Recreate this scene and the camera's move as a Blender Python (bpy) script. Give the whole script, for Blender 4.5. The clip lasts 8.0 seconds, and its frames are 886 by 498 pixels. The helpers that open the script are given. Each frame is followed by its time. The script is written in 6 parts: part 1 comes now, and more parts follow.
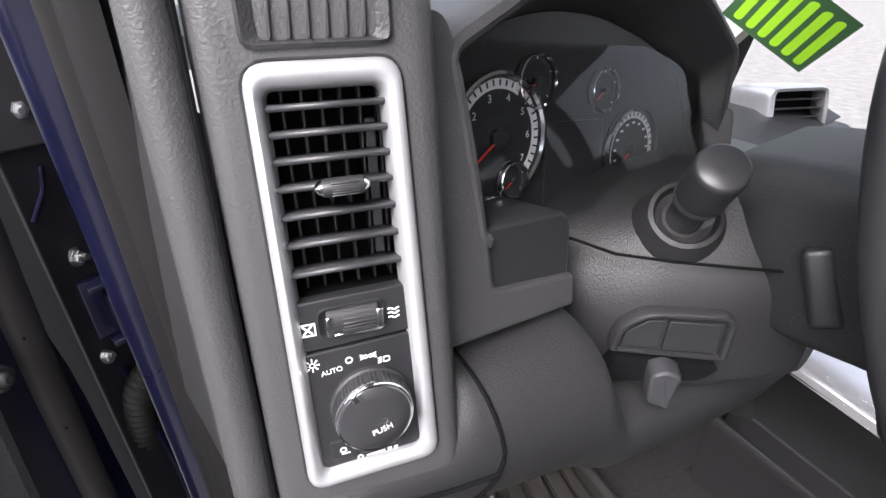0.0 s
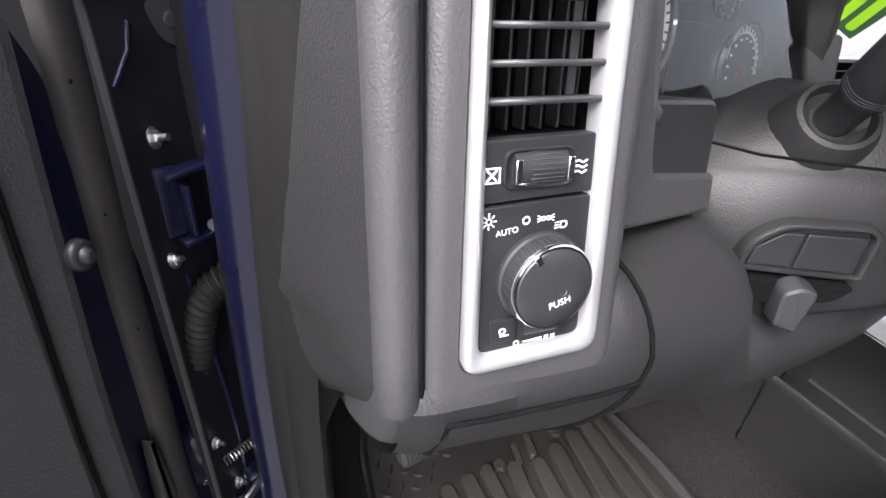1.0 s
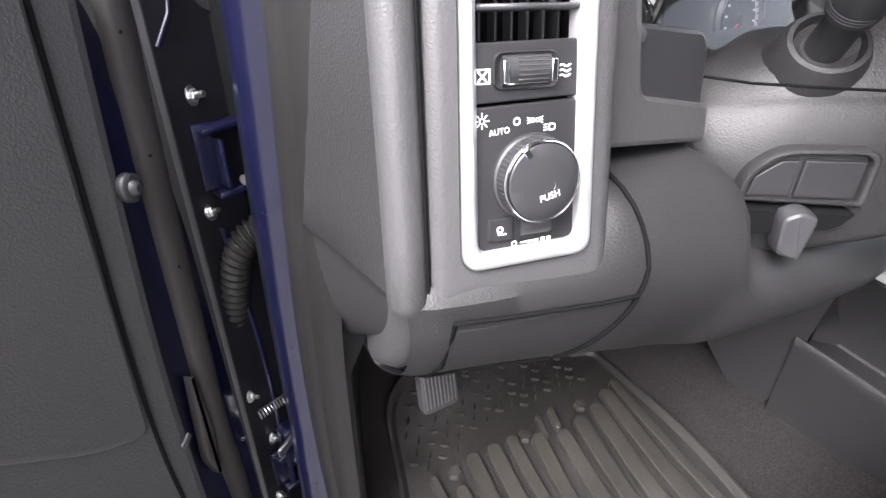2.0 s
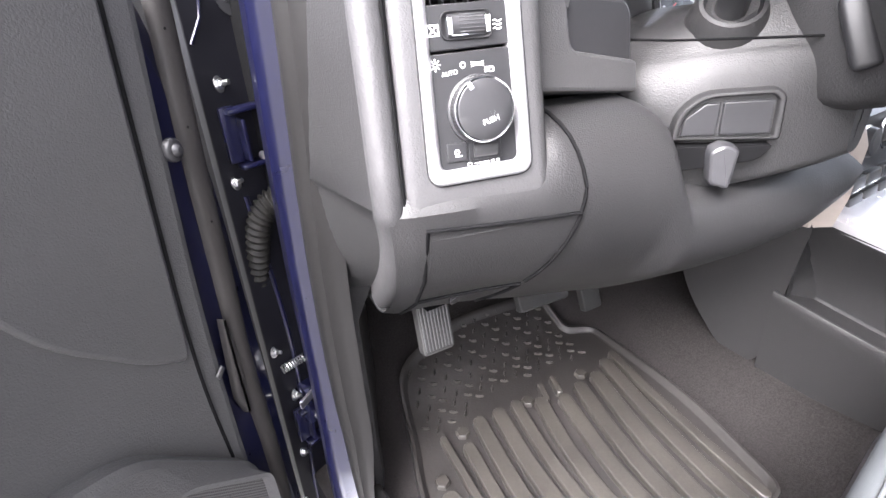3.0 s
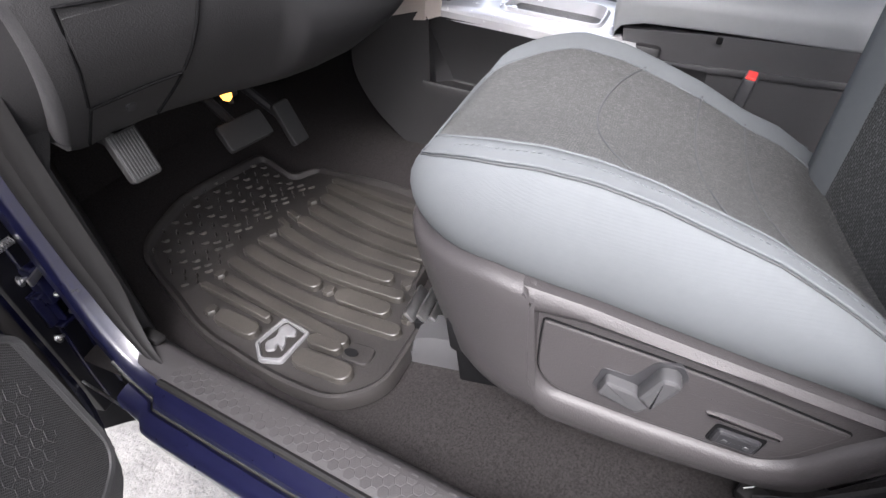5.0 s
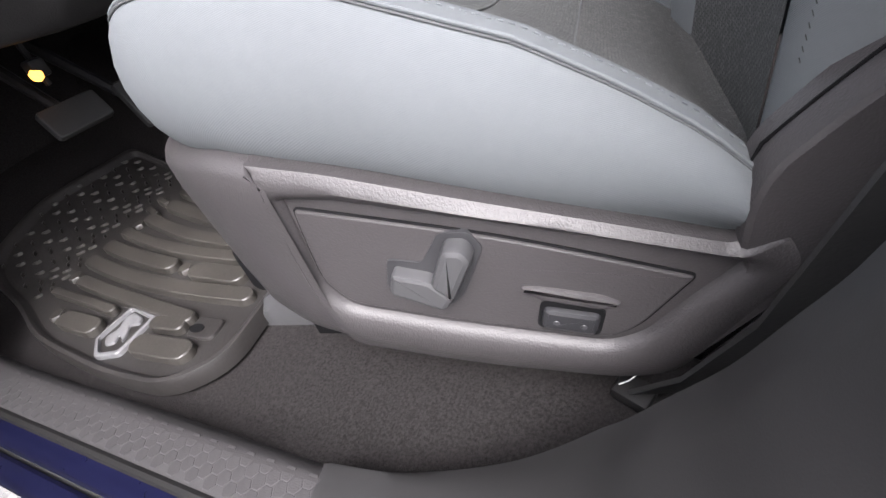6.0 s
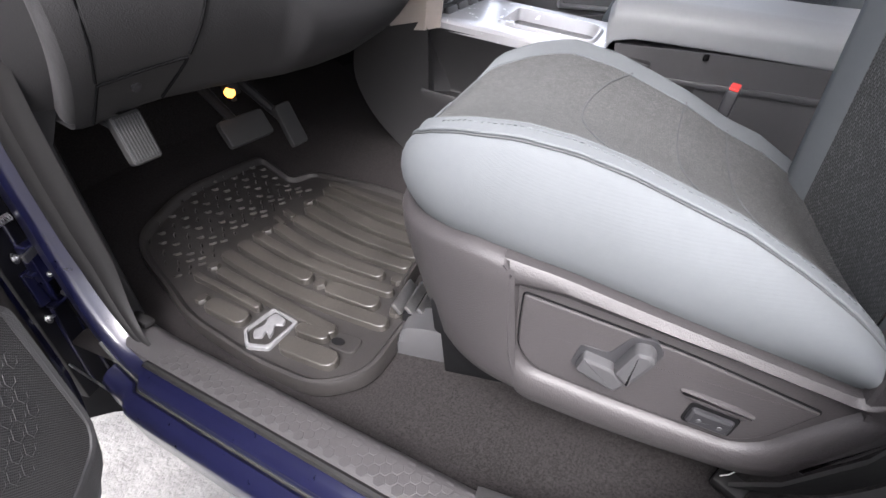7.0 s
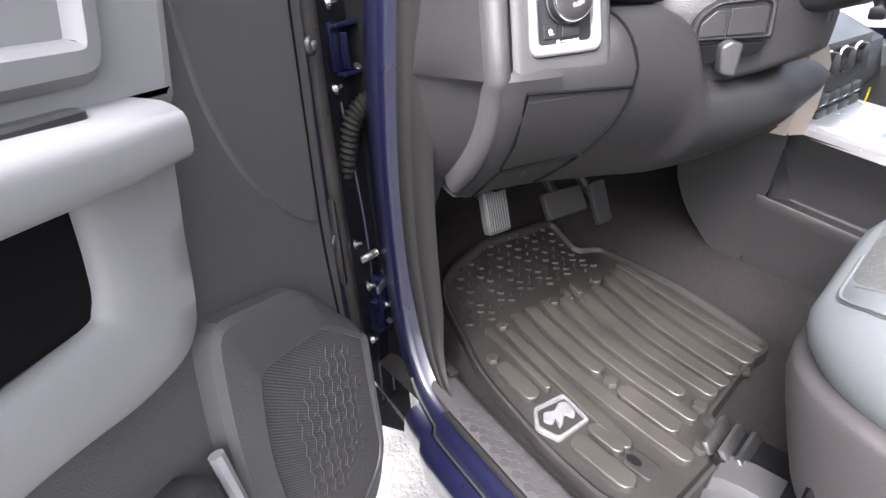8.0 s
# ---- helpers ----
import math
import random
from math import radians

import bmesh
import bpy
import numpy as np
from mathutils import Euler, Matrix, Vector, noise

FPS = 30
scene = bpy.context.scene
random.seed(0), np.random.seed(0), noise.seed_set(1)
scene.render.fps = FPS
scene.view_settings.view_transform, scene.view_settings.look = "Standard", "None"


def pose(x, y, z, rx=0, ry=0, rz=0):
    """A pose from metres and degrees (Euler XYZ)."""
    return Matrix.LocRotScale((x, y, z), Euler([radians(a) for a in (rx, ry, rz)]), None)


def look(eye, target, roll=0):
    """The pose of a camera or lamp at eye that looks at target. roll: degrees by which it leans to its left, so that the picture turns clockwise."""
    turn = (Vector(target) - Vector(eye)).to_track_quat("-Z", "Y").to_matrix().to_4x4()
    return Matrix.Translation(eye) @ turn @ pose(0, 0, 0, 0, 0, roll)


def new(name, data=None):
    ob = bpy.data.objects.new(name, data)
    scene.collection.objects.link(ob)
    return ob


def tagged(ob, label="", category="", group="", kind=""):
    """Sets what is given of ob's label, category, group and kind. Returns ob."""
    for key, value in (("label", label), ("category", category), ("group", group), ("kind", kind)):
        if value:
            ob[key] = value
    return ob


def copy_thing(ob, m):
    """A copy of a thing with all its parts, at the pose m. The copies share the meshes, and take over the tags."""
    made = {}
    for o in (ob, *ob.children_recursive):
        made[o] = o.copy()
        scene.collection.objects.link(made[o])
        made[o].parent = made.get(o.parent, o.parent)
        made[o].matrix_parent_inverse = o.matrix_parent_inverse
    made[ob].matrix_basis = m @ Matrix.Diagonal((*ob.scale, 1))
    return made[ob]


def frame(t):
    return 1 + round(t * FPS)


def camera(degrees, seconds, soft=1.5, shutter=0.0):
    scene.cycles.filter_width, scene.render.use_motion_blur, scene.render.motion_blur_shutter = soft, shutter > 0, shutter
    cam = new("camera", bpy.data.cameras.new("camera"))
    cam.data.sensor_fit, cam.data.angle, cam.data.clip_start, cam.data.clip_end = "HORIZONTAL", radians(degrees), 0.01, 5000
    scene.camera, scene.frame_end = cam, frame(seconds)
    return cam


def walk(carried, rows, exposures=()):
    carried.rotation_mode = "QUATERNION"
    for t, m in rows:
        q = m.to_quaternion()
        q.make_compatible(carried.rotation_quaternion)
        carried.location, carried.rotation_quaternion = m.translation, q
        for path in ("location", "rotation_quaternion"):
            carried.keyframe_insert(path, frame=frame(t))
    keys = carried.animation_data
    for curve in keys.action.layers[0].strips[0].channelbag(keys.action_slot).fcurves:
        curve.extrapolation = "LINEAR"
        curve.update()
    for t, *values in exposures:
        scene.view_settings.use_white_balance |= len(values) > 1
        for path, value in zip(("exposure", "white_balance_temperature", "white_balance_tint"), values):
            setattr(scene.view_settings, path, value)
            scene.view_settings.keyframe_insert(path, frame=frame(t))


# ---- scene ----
cam = camera(82, 8.0)
PATH = [
    (0.0, -0.1289, -0.2028, 1.5010, 59.11, -0.64, -36.56),
    (0.5, -0.1785, -0.1632, 1.4713, 58.44, -1.67, -36.36),
    (1.0, -0.2192, -0.1407, 1.4072, 58.17, -3.50, -36.89),
    (1.5, -0.2360, -0.1551, 1.3695, 58.48, -1.66, -36.15),
    (1.7, -0.2366, -0.1716, 1.3669, 58.88, -1.60, -35.29),
    (2.8, -0.2670, -0.2952, 1.3444, 62.82, 2.93, -33.17),
    (3.0, -0.2760, -0.3214, 1.3329, 62.97, 3.13, -33.74),
    (3.5, -0.3174, -0.4050, 1.3384, 63.59, 2.53, -38.32),
    (4.0, -0.3905, -0.4943, 1.2921, 64.77, 2.68, -46.46),
    (4.5, -0.3751, -0.5386, 1.2403, 59.30, 4.54, -54.16),
    (5.0, -0.3922, -0.5584, 1.2182, 52.97, 6.55, -64.71),
    (5.2, -0.3934, -0.5846, 1.1921, 51.49, 8.13, -66.96),
    (6.3, -0.2738, -0.7307, 1.0151, 51.64, 15.97, -71.71),
    (6.5, -0.2789, -0.7218, 1.0264, 51.19, 15.31, -71.02),
    (7.0, -0.4284, -0.5857, 1.1826, 56.22, 4.73, -63.76),
    (7.5, -0.4719, -0.5400, 1.2178, 61.04, 6.48, -48.40),
    (8.0, -0.5063, -0.3952, 1.2737, 61.86, 3.12, -37.71),
]
EXPOSURES = [(t, s, 6300, 15) for t, s in ((0.0, 2.0), (0.5, 2.05), (1.0, 2.18), (1.5, 2.48), (1.7, 2.6), (2.8, 3.5), (3.5, 3.62), (4.0, 3.15), (4.5, 2.58), (5.0, 2.38), (5.7, 2.36), (6.5, 2.42), (7.0, 2.48), (7.5, 2.6), (8.0, 3.1))]
walk(cam, [(t, pose(*row)) for t, *row in PATH], EXPOSURES)

# ---- world and light: overcast day over an open lot ----
world = bpy.data.worlds.new("sky")
scene.world = world
world.use_nodes = True
wn = world.node_tree
sky = wn.nodes.new("ShaderNodeTexSky")
sky.sky_type = "NISHITA"
sky.sun_disc = False
sky.sun_elevation = radians(51)
sky.sun_rotation = radians(245)
sky.air_density, sky.dust_density, sky.ozone_density = 1.0, 6.0, 1.0
haze = wn.nodes.new("ShaderNodeHueSaturation")
haze.inputs["Saturation"].default_value = 0.35
wn.links.new(sky.outputs[0], haze.inputs["Color"])
wn.links.new(haze.outputs[0], wn.nodes["Background"].inputs[0])
wn.nodes["Background"].inputs[1].default_value = 0.15

sun_data = bpy.data.lights.new("sun", "SUN")
sun_data.energy, sun_data.angle, sun_data.color = 1.15, radians(30), (1.0, 0.985, 0.97)
sun = new("sun", sun_data)
sun.matrix_world = look((-3.8, -1.8, 6.0), (0.2, 0.0, 0.9))

# ---- materials ----


def mat(name, col, rough=0.5, metal=0.0, var=0.08, vscale=6.0, bump=0.0, bscale=300.0, kind="noise", coat=0.0,
        col2=None, spec=0.5, rvar=0.08, fine=0.45):
    """A surface with colour variation at two scales, uneven gloss and fine relief."""
    m = bpy.data.materials.new(name)
    m.use_nodes = True
    t = m.node_tree
    b = t.nodes["Principled BSDF"]
    b.inputs["Metallic"].default_value = metal
    b.inputs["Coat Weight"].default_value = coat
    b.inputs["Coat Roughness"].default_value = 0.04
    b.inputs["Specular IOR Level"].default_value = spec
    co = t.nodes.new("ShaderNodeTexCoord")
    n1 = t.nodes.new("ShaderNodeTexNoise")
    n1.inputs["Scale"].default_value = vscale
    n1.inputs["Detail"].default_value = 6
    n1.inputs["Roughness"].default_value = 0.65
    t.links.new(co.outputs["Object"], n1.inputs["Vector"])
    n2 = t.nodes.new("ShaderNodeTexNoise")
    n2.inputs["Scale"].default_value = vscale * 23
    n2.inputs["Detail"].default_value = 4
    t.links.new(co.outputs["Object"], n2.inputs["Vector"])
    add = t.nodes.new("ShaderNodeMath")
    add.operation = "MULTIPLY_ADD"
    t.links.new(n2.outputs[0], add.inputs[0])
    add.inputs[1].default_value = fine
    t.links.new(n1.outputs[0], add.inputs[2])
    ramp = t.nodes.new("ShaderNodeMapRange")
    ramp.inputs["From Min"].default_value, ramp.inputs["From Max"].default_value = 0.23 + 0.5 * fine, 0.77 + 0.5 * fine
    t.links.new(add.outputs[0], ramp.inputs[0])
    mix = t.nodes.new("ShaderNodeMix")
    mix.data_type = "RGBA"
    a = [c * (1 - var) for c in col]
    z = list(col2) if col2 else [min(1, c * (1 + var)) for c in col]
    mix.inputs[6].default_value = (*a, 1)
    mix.inputs[7].default_value = (*z, 1)
    t.links.new(ramp.outputs[0], mix.inputs[0])
    t.links.new(mix.outputs[2], b.inputs["Base Color"])
    rr = t.nodes.new("ShaderNodeMapRange")
    rr.inputs["To Min"].default_value, rr.inputs["To Max"].default_value = max(0.02, rough - rvar), min(1, rough + rvar)
    t.links.new(n1.outputs[0], rr.inputs[0])
    t.links.new(rr.outputs[0], b.inputs["Roughness"])
    if bump:
        if kind == "leather":
            tex = t.nodes.new("ShaderNodeTexVoronoi")
            tex.feature = "SMOOTH_F1"
            tex.inputs["Smoothness"].default_value = 0.6
            tex.inputs["Scale"].default_value = bscale
            wob = t.nodes.new("ShaderNodeTexNoise")
            wob.inputs["Scale"].default_value = bscale * 0.5
            t.links.new(co.outputs["Object"], wob.inputs["Vector"])
            vm = t.nodes.new("ShaderNodeVectorMath")
            vm.operation = "MULTIPLY_ADD"
            t.links.new(wob.outputs["Color"], vm.inputs[0])
            vm.inputs[1].default_value = (2.2 / bscale,) * 3
            t.links.new(co.outputs["Object"], vm.inputs[2])
            t.links.new(vm.outputs[0], tex.inputs["Vector"])
            height = tex.outputs["Distance"]
        elif kind == "weave":
            mp = t.nodes.new("ShaderNodeMapping")
            mp.inputs["Scale"].default_value = (0.8, 0.35, 1.0)
            t.links.new(co.outputs["Object"], mp.inputs[0])
            wa = t.nodes.new("ShaderNodeTexWave")
            wa.inputs["Scale"].default_value = bscale
            wa.bands_direction = "DIAGONAL"
            wa.inputs["Distortion"].default_value = 1.2
            wa.inputs["Detail"].default_value = 3.0
            wa.inputs["Detail Scale"].default_value = 3.0
            t.links.new(mp.outputs[0], wa.inputs["Vector"])
            height = wa.outputs[0]
        else:
            tex = t.nodes.new("ShaderNodeTexNoise")
            tex.inputs["Scale"].default_value = bscale
            tex.inputs["Detail"].default_value = 5
            t.links.new(co.outputs["Object"], tex.inputs["Vector"])
            height = tex.outputs[0]
        bp = t.nodes.new("ShaderNodeBump")
        bp.inputs["Strength"].default_value = bump
        bp.inputs["Distance"].default_value = 0.0004 if kind == "weave" else 0.6 / bscale
        t.links.new(height, bp.inputs["Height"])
        t.links.new(bp.outputs[0], b.inputs["Normal"])
    return m


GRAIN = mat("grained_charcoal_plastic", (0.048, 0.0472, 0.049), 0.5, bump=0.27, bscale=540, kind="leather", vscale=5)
GRAIN_DARK = mat("grained_dark_and_shaded_plastic", (0.0195, 0.0192, 0.0200), 0.5, bump=0.32, bscale=600, kind="leather", vscale=5)
SEAT_TRIM = mat("grained_warm_grey_plastic", (0.034, 0.0313, 0.0323), 0.5, bump=0.26, bscale=560, kind="leather", vscale=7)
SMOOTH = mat("smooth_black_plastic", (0.022, 0.022, 0.024), 0.38, var=0.12, bump=0.1, bscale=900)
PANEL = mat("satin_black_switch_panel", (0.015, 0.015, 0.0165), 0.42, var=0.1, bump=0.15, bscale=900)
# near-black fill for ducts, joints and places that are only in shade
VOID = mat("black_gap_and_shade_fill", (0.005, 0.005, 0.0055), 0.85, spec=0.08)
SLAT = mat("vent_slat_plastic", (0.035, 0.035, 0.038), 0.4, bump=0.05, bscale=600)
SILVER = mat("satin_silver_paint", (0.58, 0.58, 0.6), 0.36, metal=0.7, var=0.03, vscale=60, bump=0.02, bscale=1500)
CHROME = mat("chrome", (0.85, 0.85, 0.87), 0.1, metal=1.0, var=0.02, rvar=0.03)
STEEL = mat("zinc_steel", (0.55, 0.55, 0.55), 0.35, metal=1.0, var=0.2, vscale=60)
PAINT = mat("dark_blue_body_paint", (0.0040, 0.0045, 0.0205), 0.3, metal=0.1, var=0.15, vscale=40, coat=0.45)
SEAL = mat("rubber_weatherstrip", (0.009, 0.0086, 0.0087), 0.62, var=0.15, bump=0.12, bscale=500, spec=0.3)
SEALGREY = mat("dusty_grey_weatherstrip", (0.030, 0.0275, 0.0265), 0.6, var=0.15, vscale=12, bump=0.12, bscale=500, spec=0.3)
RUBBER = mat("black_rubber", (0.02, 0.02, 0.02), 0.6, var=0.2, bump=0.15, bscale=300)
# field darker, ribs lighter: the shade between ribs is put into colour
MATRUB = mat("dusty_shaded_rubber_mat", (0.0135, 0.0124, 0.0122), 0.52, var=0.25, vscale=9, bump=0.15, bscale=260, col2=(0.0260, 0.0236, 0.0225))
MATRIB = mat("lightened_rubber_rib", (0.022, 0.0202, 0.0188), 0.46, var=0.25, vscale=9, bump=0.15, bscale=260, col2=(0.046, 0.042, 0.037))
CARPET = mat("charcoal_carpet", (0.012, 0.0108, 0.0109), 0.95, var=0.7, vscale=330, bump=1.0, bscale=600, spec=0.1, col2=(0.033, 0.030, 0.030))
SILLTRIM = mat("grained_dark_grey_sill_plastic", (0.040, 0.038, 0.039), 0.45, bump=0.15, bscale=700, kind="leather", vscale=7)
DOORTRIM = mat("grained_door_plastic", (0.064, 0.063, 0.0642), 0.48, bump=0.3, bscale=520, kind="leather", vscale=5)
BADGE = mat("worn_silver_rubber_badge", (0.13, 0.13, 0.134), 0.5, var=0.25, vscale=60, bump=0.1, bscale=500)
LIDCLOTH = mat("pale_grey_armrest_vinyl", (0.23, 0.236, 0.243), 0.55, var=0.05, vscale=5, bump=0.08, bscale=900, kind="leather")
# door plastic lightened: daylight and glare on the far door put into colour
PASSTRIM_LIT = mat("grained_lit_passenger_door_plastic", (0.12, 0.12, 0.122), 0.5, bump=0.3, bscale=520, kind="leather", vscale=5)
PILLAR = mat("smooth_grey_pillar_trim", (0.021, 0.0205, 0.021), 0.5, var=0.08, bump=0.12, bscale=900)
CLOTH = mat("grey_blue_twill_cloth", (0.102, 0.110, 0.116), 0.85, var=0.05, vscale=5, bump=0.3, bscale=470, kind="weave", spec=0.2)
DOORCLOTH = mat("light_grey_door_trim", (0.20, 0.20, 0.206), 0.6, var=0.04, vscale=5, bump=0.08, bscale=900, kind="leather")
TAN = mat("warm_grey_trim", (0.42, 0.37, 0.33), 0.45, var=0.05, bump=0.15, bscale=500)
BRIGHT = mat("bright_silver_console_trim", (0.8, 0.8, 0.82), 0.25, metal=0.5, var=0.03, vscale=40)
WHITE = mat("white_print", (0.75, 0.75, 0.75), 0.6, var=0.02)
RED = mat("red_button", (0.7, 0.03, 0.02), 0.4, var=0.05)
AMBERPLASTIC = mat("yellow_tag", (0.75, 0.6, 0.02), 0.5, var=0.05)
HEADLINER = mat("pale_headliner_cloth", (0.42, 0.4, 0.37), 0.9, var=0.05, bump=0.3, bscale=500)
GREENPRINT = mat("fluorescent_green_film", (0.42, 0.85, 0.03), 0.5, var=0.03)
DARKFILM = mat("dark_green_film", (0.05, 0.13, 0.05), 0.5, var=0.1)
BUTTON = mat("dark_grey_button", (0.045, 0.045, 0.047), 0.38, var=0.08, bump=0.1, bscale=600)
KNOBCAP = mat("black_soft_knob", (0.025, 0.025, 0.027), 0.38, var=0.1, bump=0.05, bscale=900)
DIAL = mat("dark_dial_face", (0.02, 0.021, 0.022), 0.4, var=0.1)
CONDUIT = mat("ribbed_conduit_rubber", (0.011, 0.0105, 0.0095), 0.6, var=0.25, vscale=30, bump=0.1, bscale=300, spec=0.2)
# body paint darkened: shade on the hinge side is put into the colour
PAINT_SHADED = mat("shaded_navy_paint", (0.0022, 0.0022, 0.0042), 0.5, var=0.4, vscale=25, spec=0.3)
GREASE = mat("tan_wax", (0.32, 0.26, 0.18), 0.5, var=0.35, vscale=40)


def knit(name, turn, dark, light, wide, high):
    """Knitted seat cloth: rows of short light stitches between dark ones, uneven from yarn to yarn."""
    m = mat(name, dark, 0.9, var=0.1, spec=0.12)
    t = m.node_tree
    co = t.nodes.new("ShaderNodeTexCoord")
    wob = t.nodes.new("ShaderNodeTexNoise")
    wob.inputs["Scale"].default_value = 140
    t.links.new(co.outputs["Object"], wob.inputs["Vector"])
    vm = t.nodes.new("ShaderNodeVectorMath")
    vm.operation = "MULTIPLY_ADD"
    t.links.new(wob.outputs["Color"], vm.inputs[0])
    vm.inputs[1].default_value = (0.0034, 0.0034, 0.0034)
    t.links.new(co.outputs["Object"], vm.inputs[2])
    mp = t.nodes.new("ShaderNodeMapping")
    mp.inputs["Rotation"].default_value = turn
    t.links.new(vm.outputs[0], mp.inputs[0])
    br = t.nodes.new("ShaderNodeTexBrick")
    br.inputs["Scale"].default_value = 1.0
    br.inputs["Brick Width"].default_value, br.inputs["Row Height"].default_value = wide, high
    br.inputs["Mortar Size"].default_value, br.inputs["Mortar Smooth"].default_value = high * 0.22, 0.6
    br.inputs["Color1"].default_value = (*light, 1)
    br.inputs["Color2"].default_value = (*[0.5 * (a + b) for a, b in zip(light, dark)], 1)
    br.inputs["Mortar"].default_value = (*dark, 1)
    t.links.new(mp.outputs[0], br.inputs["Vector"])
    fl = t.nodes.new("ShaderNodeTexNoise")
    fl.inputs["Scale"].default_value, fl.inputs["Detail"].default_value = 330, 4
    t.links.new(co.outputs["Object"], fl.inputs["Vector"])
    lo = t.nodes.new("ShaderNodeMapRange")
    lo.inputs["From Min"].default_value, lo.inputs["From Max"].default_value = 0.3, 0.7
    t.links.new(fl.outputs[0], lo.inputs[0])
    mx = t.nodes.new("ShaderNodeMix")
    mx.data_type = "RGBA"
    mx.inputs[7].default_value = (*[0.2 * a + 0.8 * b for a, b in zip(light, dark)], 1)
    t.links.new(br.outputs["Color"], mx.inputs[6])
    t.links.new(lo.outputs[0], mx.inputs[0])
    t.links.new(mx.outputs[2], t.nodes["Principled BSDF"].inputs["Base Color"])
    bp = t.nodes.new("ShaderNodeBump")
    bp.invert = True
    bp.inputs["Strength"].default_value, bp.inputs["Distance"].default_value = 0.6, 0.0006
    t.links.new(br.outputs["Fac"], bp.inputs["Height"])
    t.links.new(bp.outputs[0], t.nodes["Principled BSDF"].inputs["Normal"])
    return m


INSERT = knit("heathered_seat_cloth", (0, 0, radians(84)), (0.036, 0.037, 0.038), (0.160, 0.163, 0.160), 0.0055, 0.0026)
BACKKNIT = knit("knitted_backrest_cloth", (radians(90), 0, radians(90)), (0.034, 0.035, 0.035), (0.165, 0.168, 0.165), 0.0075, 0.0042)
CLOTHSEAM = mat("shaded_grey_seam_thread", (0.055, 0.058, 0.060), 0.9, var=0.1)


def concrete():
    m = mat("pale_gritty_pavement", (0.12, 0.118, 0.114), 0.9, var=0.25, vscale=7, bump=0.8, bscale=60, col2=(0.215, 0.21, 0.20))
    return m


GROUND = concrete()


def glass_mat(name, tint, rough=0.0, ior=1.5):
    """A thin clear pane: what lies behind shows through, with a mirror gloss on its face."""
    m = bpy.data.materials.new(name)
    m.use_nodes = True
    t = m.node_tree
    t.nodes.remove(t.nodes["Principled BSDF"])
    tr = t.nodes.new("ShaderNodeBsdfTransparent")
    tr.inputs[0].default_value = (*tint, 1)
    gl = t.nodes.new("ShaderNodeBsdfGlossy")
    gl.inputs["Roughness"].default_value = rough
    fr = t.nodes.new("ShaderNodeFresnel")
    fr.inputs[0].default_value = ior
    mx = t.nodes.new("ShaderNodeMixShader")
    t.links.new(fr.outputs[0], mx.inputs[0])
    t.links.new(tr.outputs[0], mx.inputs[1])
    t.links.new(gl.outputs[0], mx.inputs[2])
    t.links.new(mx.outputs[0], t.nodes["Material Output"].inputs[0])
    return m


GLASS = glass_mat("clear_glass", (0.93, 0.96, 0.94))
LENS = glass_mat("cluster_lens", (0.85, 0.86, 0.87), 0.02, 1.3)


def glow(name, col, power):
    m = bpy.data.materials.new(name)
    m.use_nodes = True
    b = m.node_tree.nodes["Principled BSDF"]
    b.inputs["Base Color"].default_value = (*col, 1)
    b.inputs["Emission Color"].default_value = (*col, 1)
    b.inputs["Emission Strength"].default_value = power
    return m


LAMP = glow("lit_footwell_bulb", (1.0, 0.42, 0.06), 1.0)

# ---- mesh helpers ----


def thing(name, label, category, group="", kind="", at=(0, 0, 0)):
    ob = new(name)
    ob.empty_display_size = 0.05
    ob.location = at
    return tagged(ob, label, category, group, kind)


def settle(centre, shift, turn=0.0, stretch=(1, 1, 1)):
    """Where a group of parts sits: turned about the upright and sized about its centre, then shifted."""
    c = Vector(centre)
    return Matrix.Translation(c + Vector(shift)) @ Matrix.Rotation(radians(turn), 4, "Z") @ Matrix.Diagonal((*stretch, 1)) @ Matrix.Translation(-c)


SEATING = {"now": Matrix()}


def stand(m=None):
    """From here on, meshes are laid by m."""
    SEATING["now"] = m or Matrix()


def finish(name, bm, material, smooth=True, angle=38, laid=True):
    if laid:
        bm.transform(SEATING["now"])
    bmesh.ops.remove_doubles(bm, verts=bm.verts, dist=1e-6)
    bmesh.ops.recalc_face_normals(bm, faces=bm.faces)
    me = bpy.data.meshes.new(name)
    bm.to_mesh(me)
    bm.free()
    me.materials.append(material)
    if smooth:
        me.shade_smooth()
        me.set_sharp_from_angle(angle=radians(angle))
        edges = {e.key: e for e in me.edges}
        for p in me.polygons:
            if p.loop_total > 5:
                p.use_smooth = False
                for k in p.edge_keys:
                    edges[k].use_edge_sharp = True
    return me


def part(name, bm, material, parent=None, label="", angle=38):
    """One mesh object, under a thing or a part; the mesh is given in world coordinates."""
    ob = new(name, finish(name, bm, material, angle=angle))
    if parent is not None:
        ob.parent = parent
        root = parent
        shift = Vector()
        while root is not None:
            shift += root.location
            root = root.parent
        ob.location = -shift
    if label:
        ob["label"] = label
    return ob


def solid(name, bm, material, label, category, group="", kind="", angle=38):
    ob = new(name, finish(name, bm, material, angle=angle))
    return tagged(ob, label, category, group, kind)


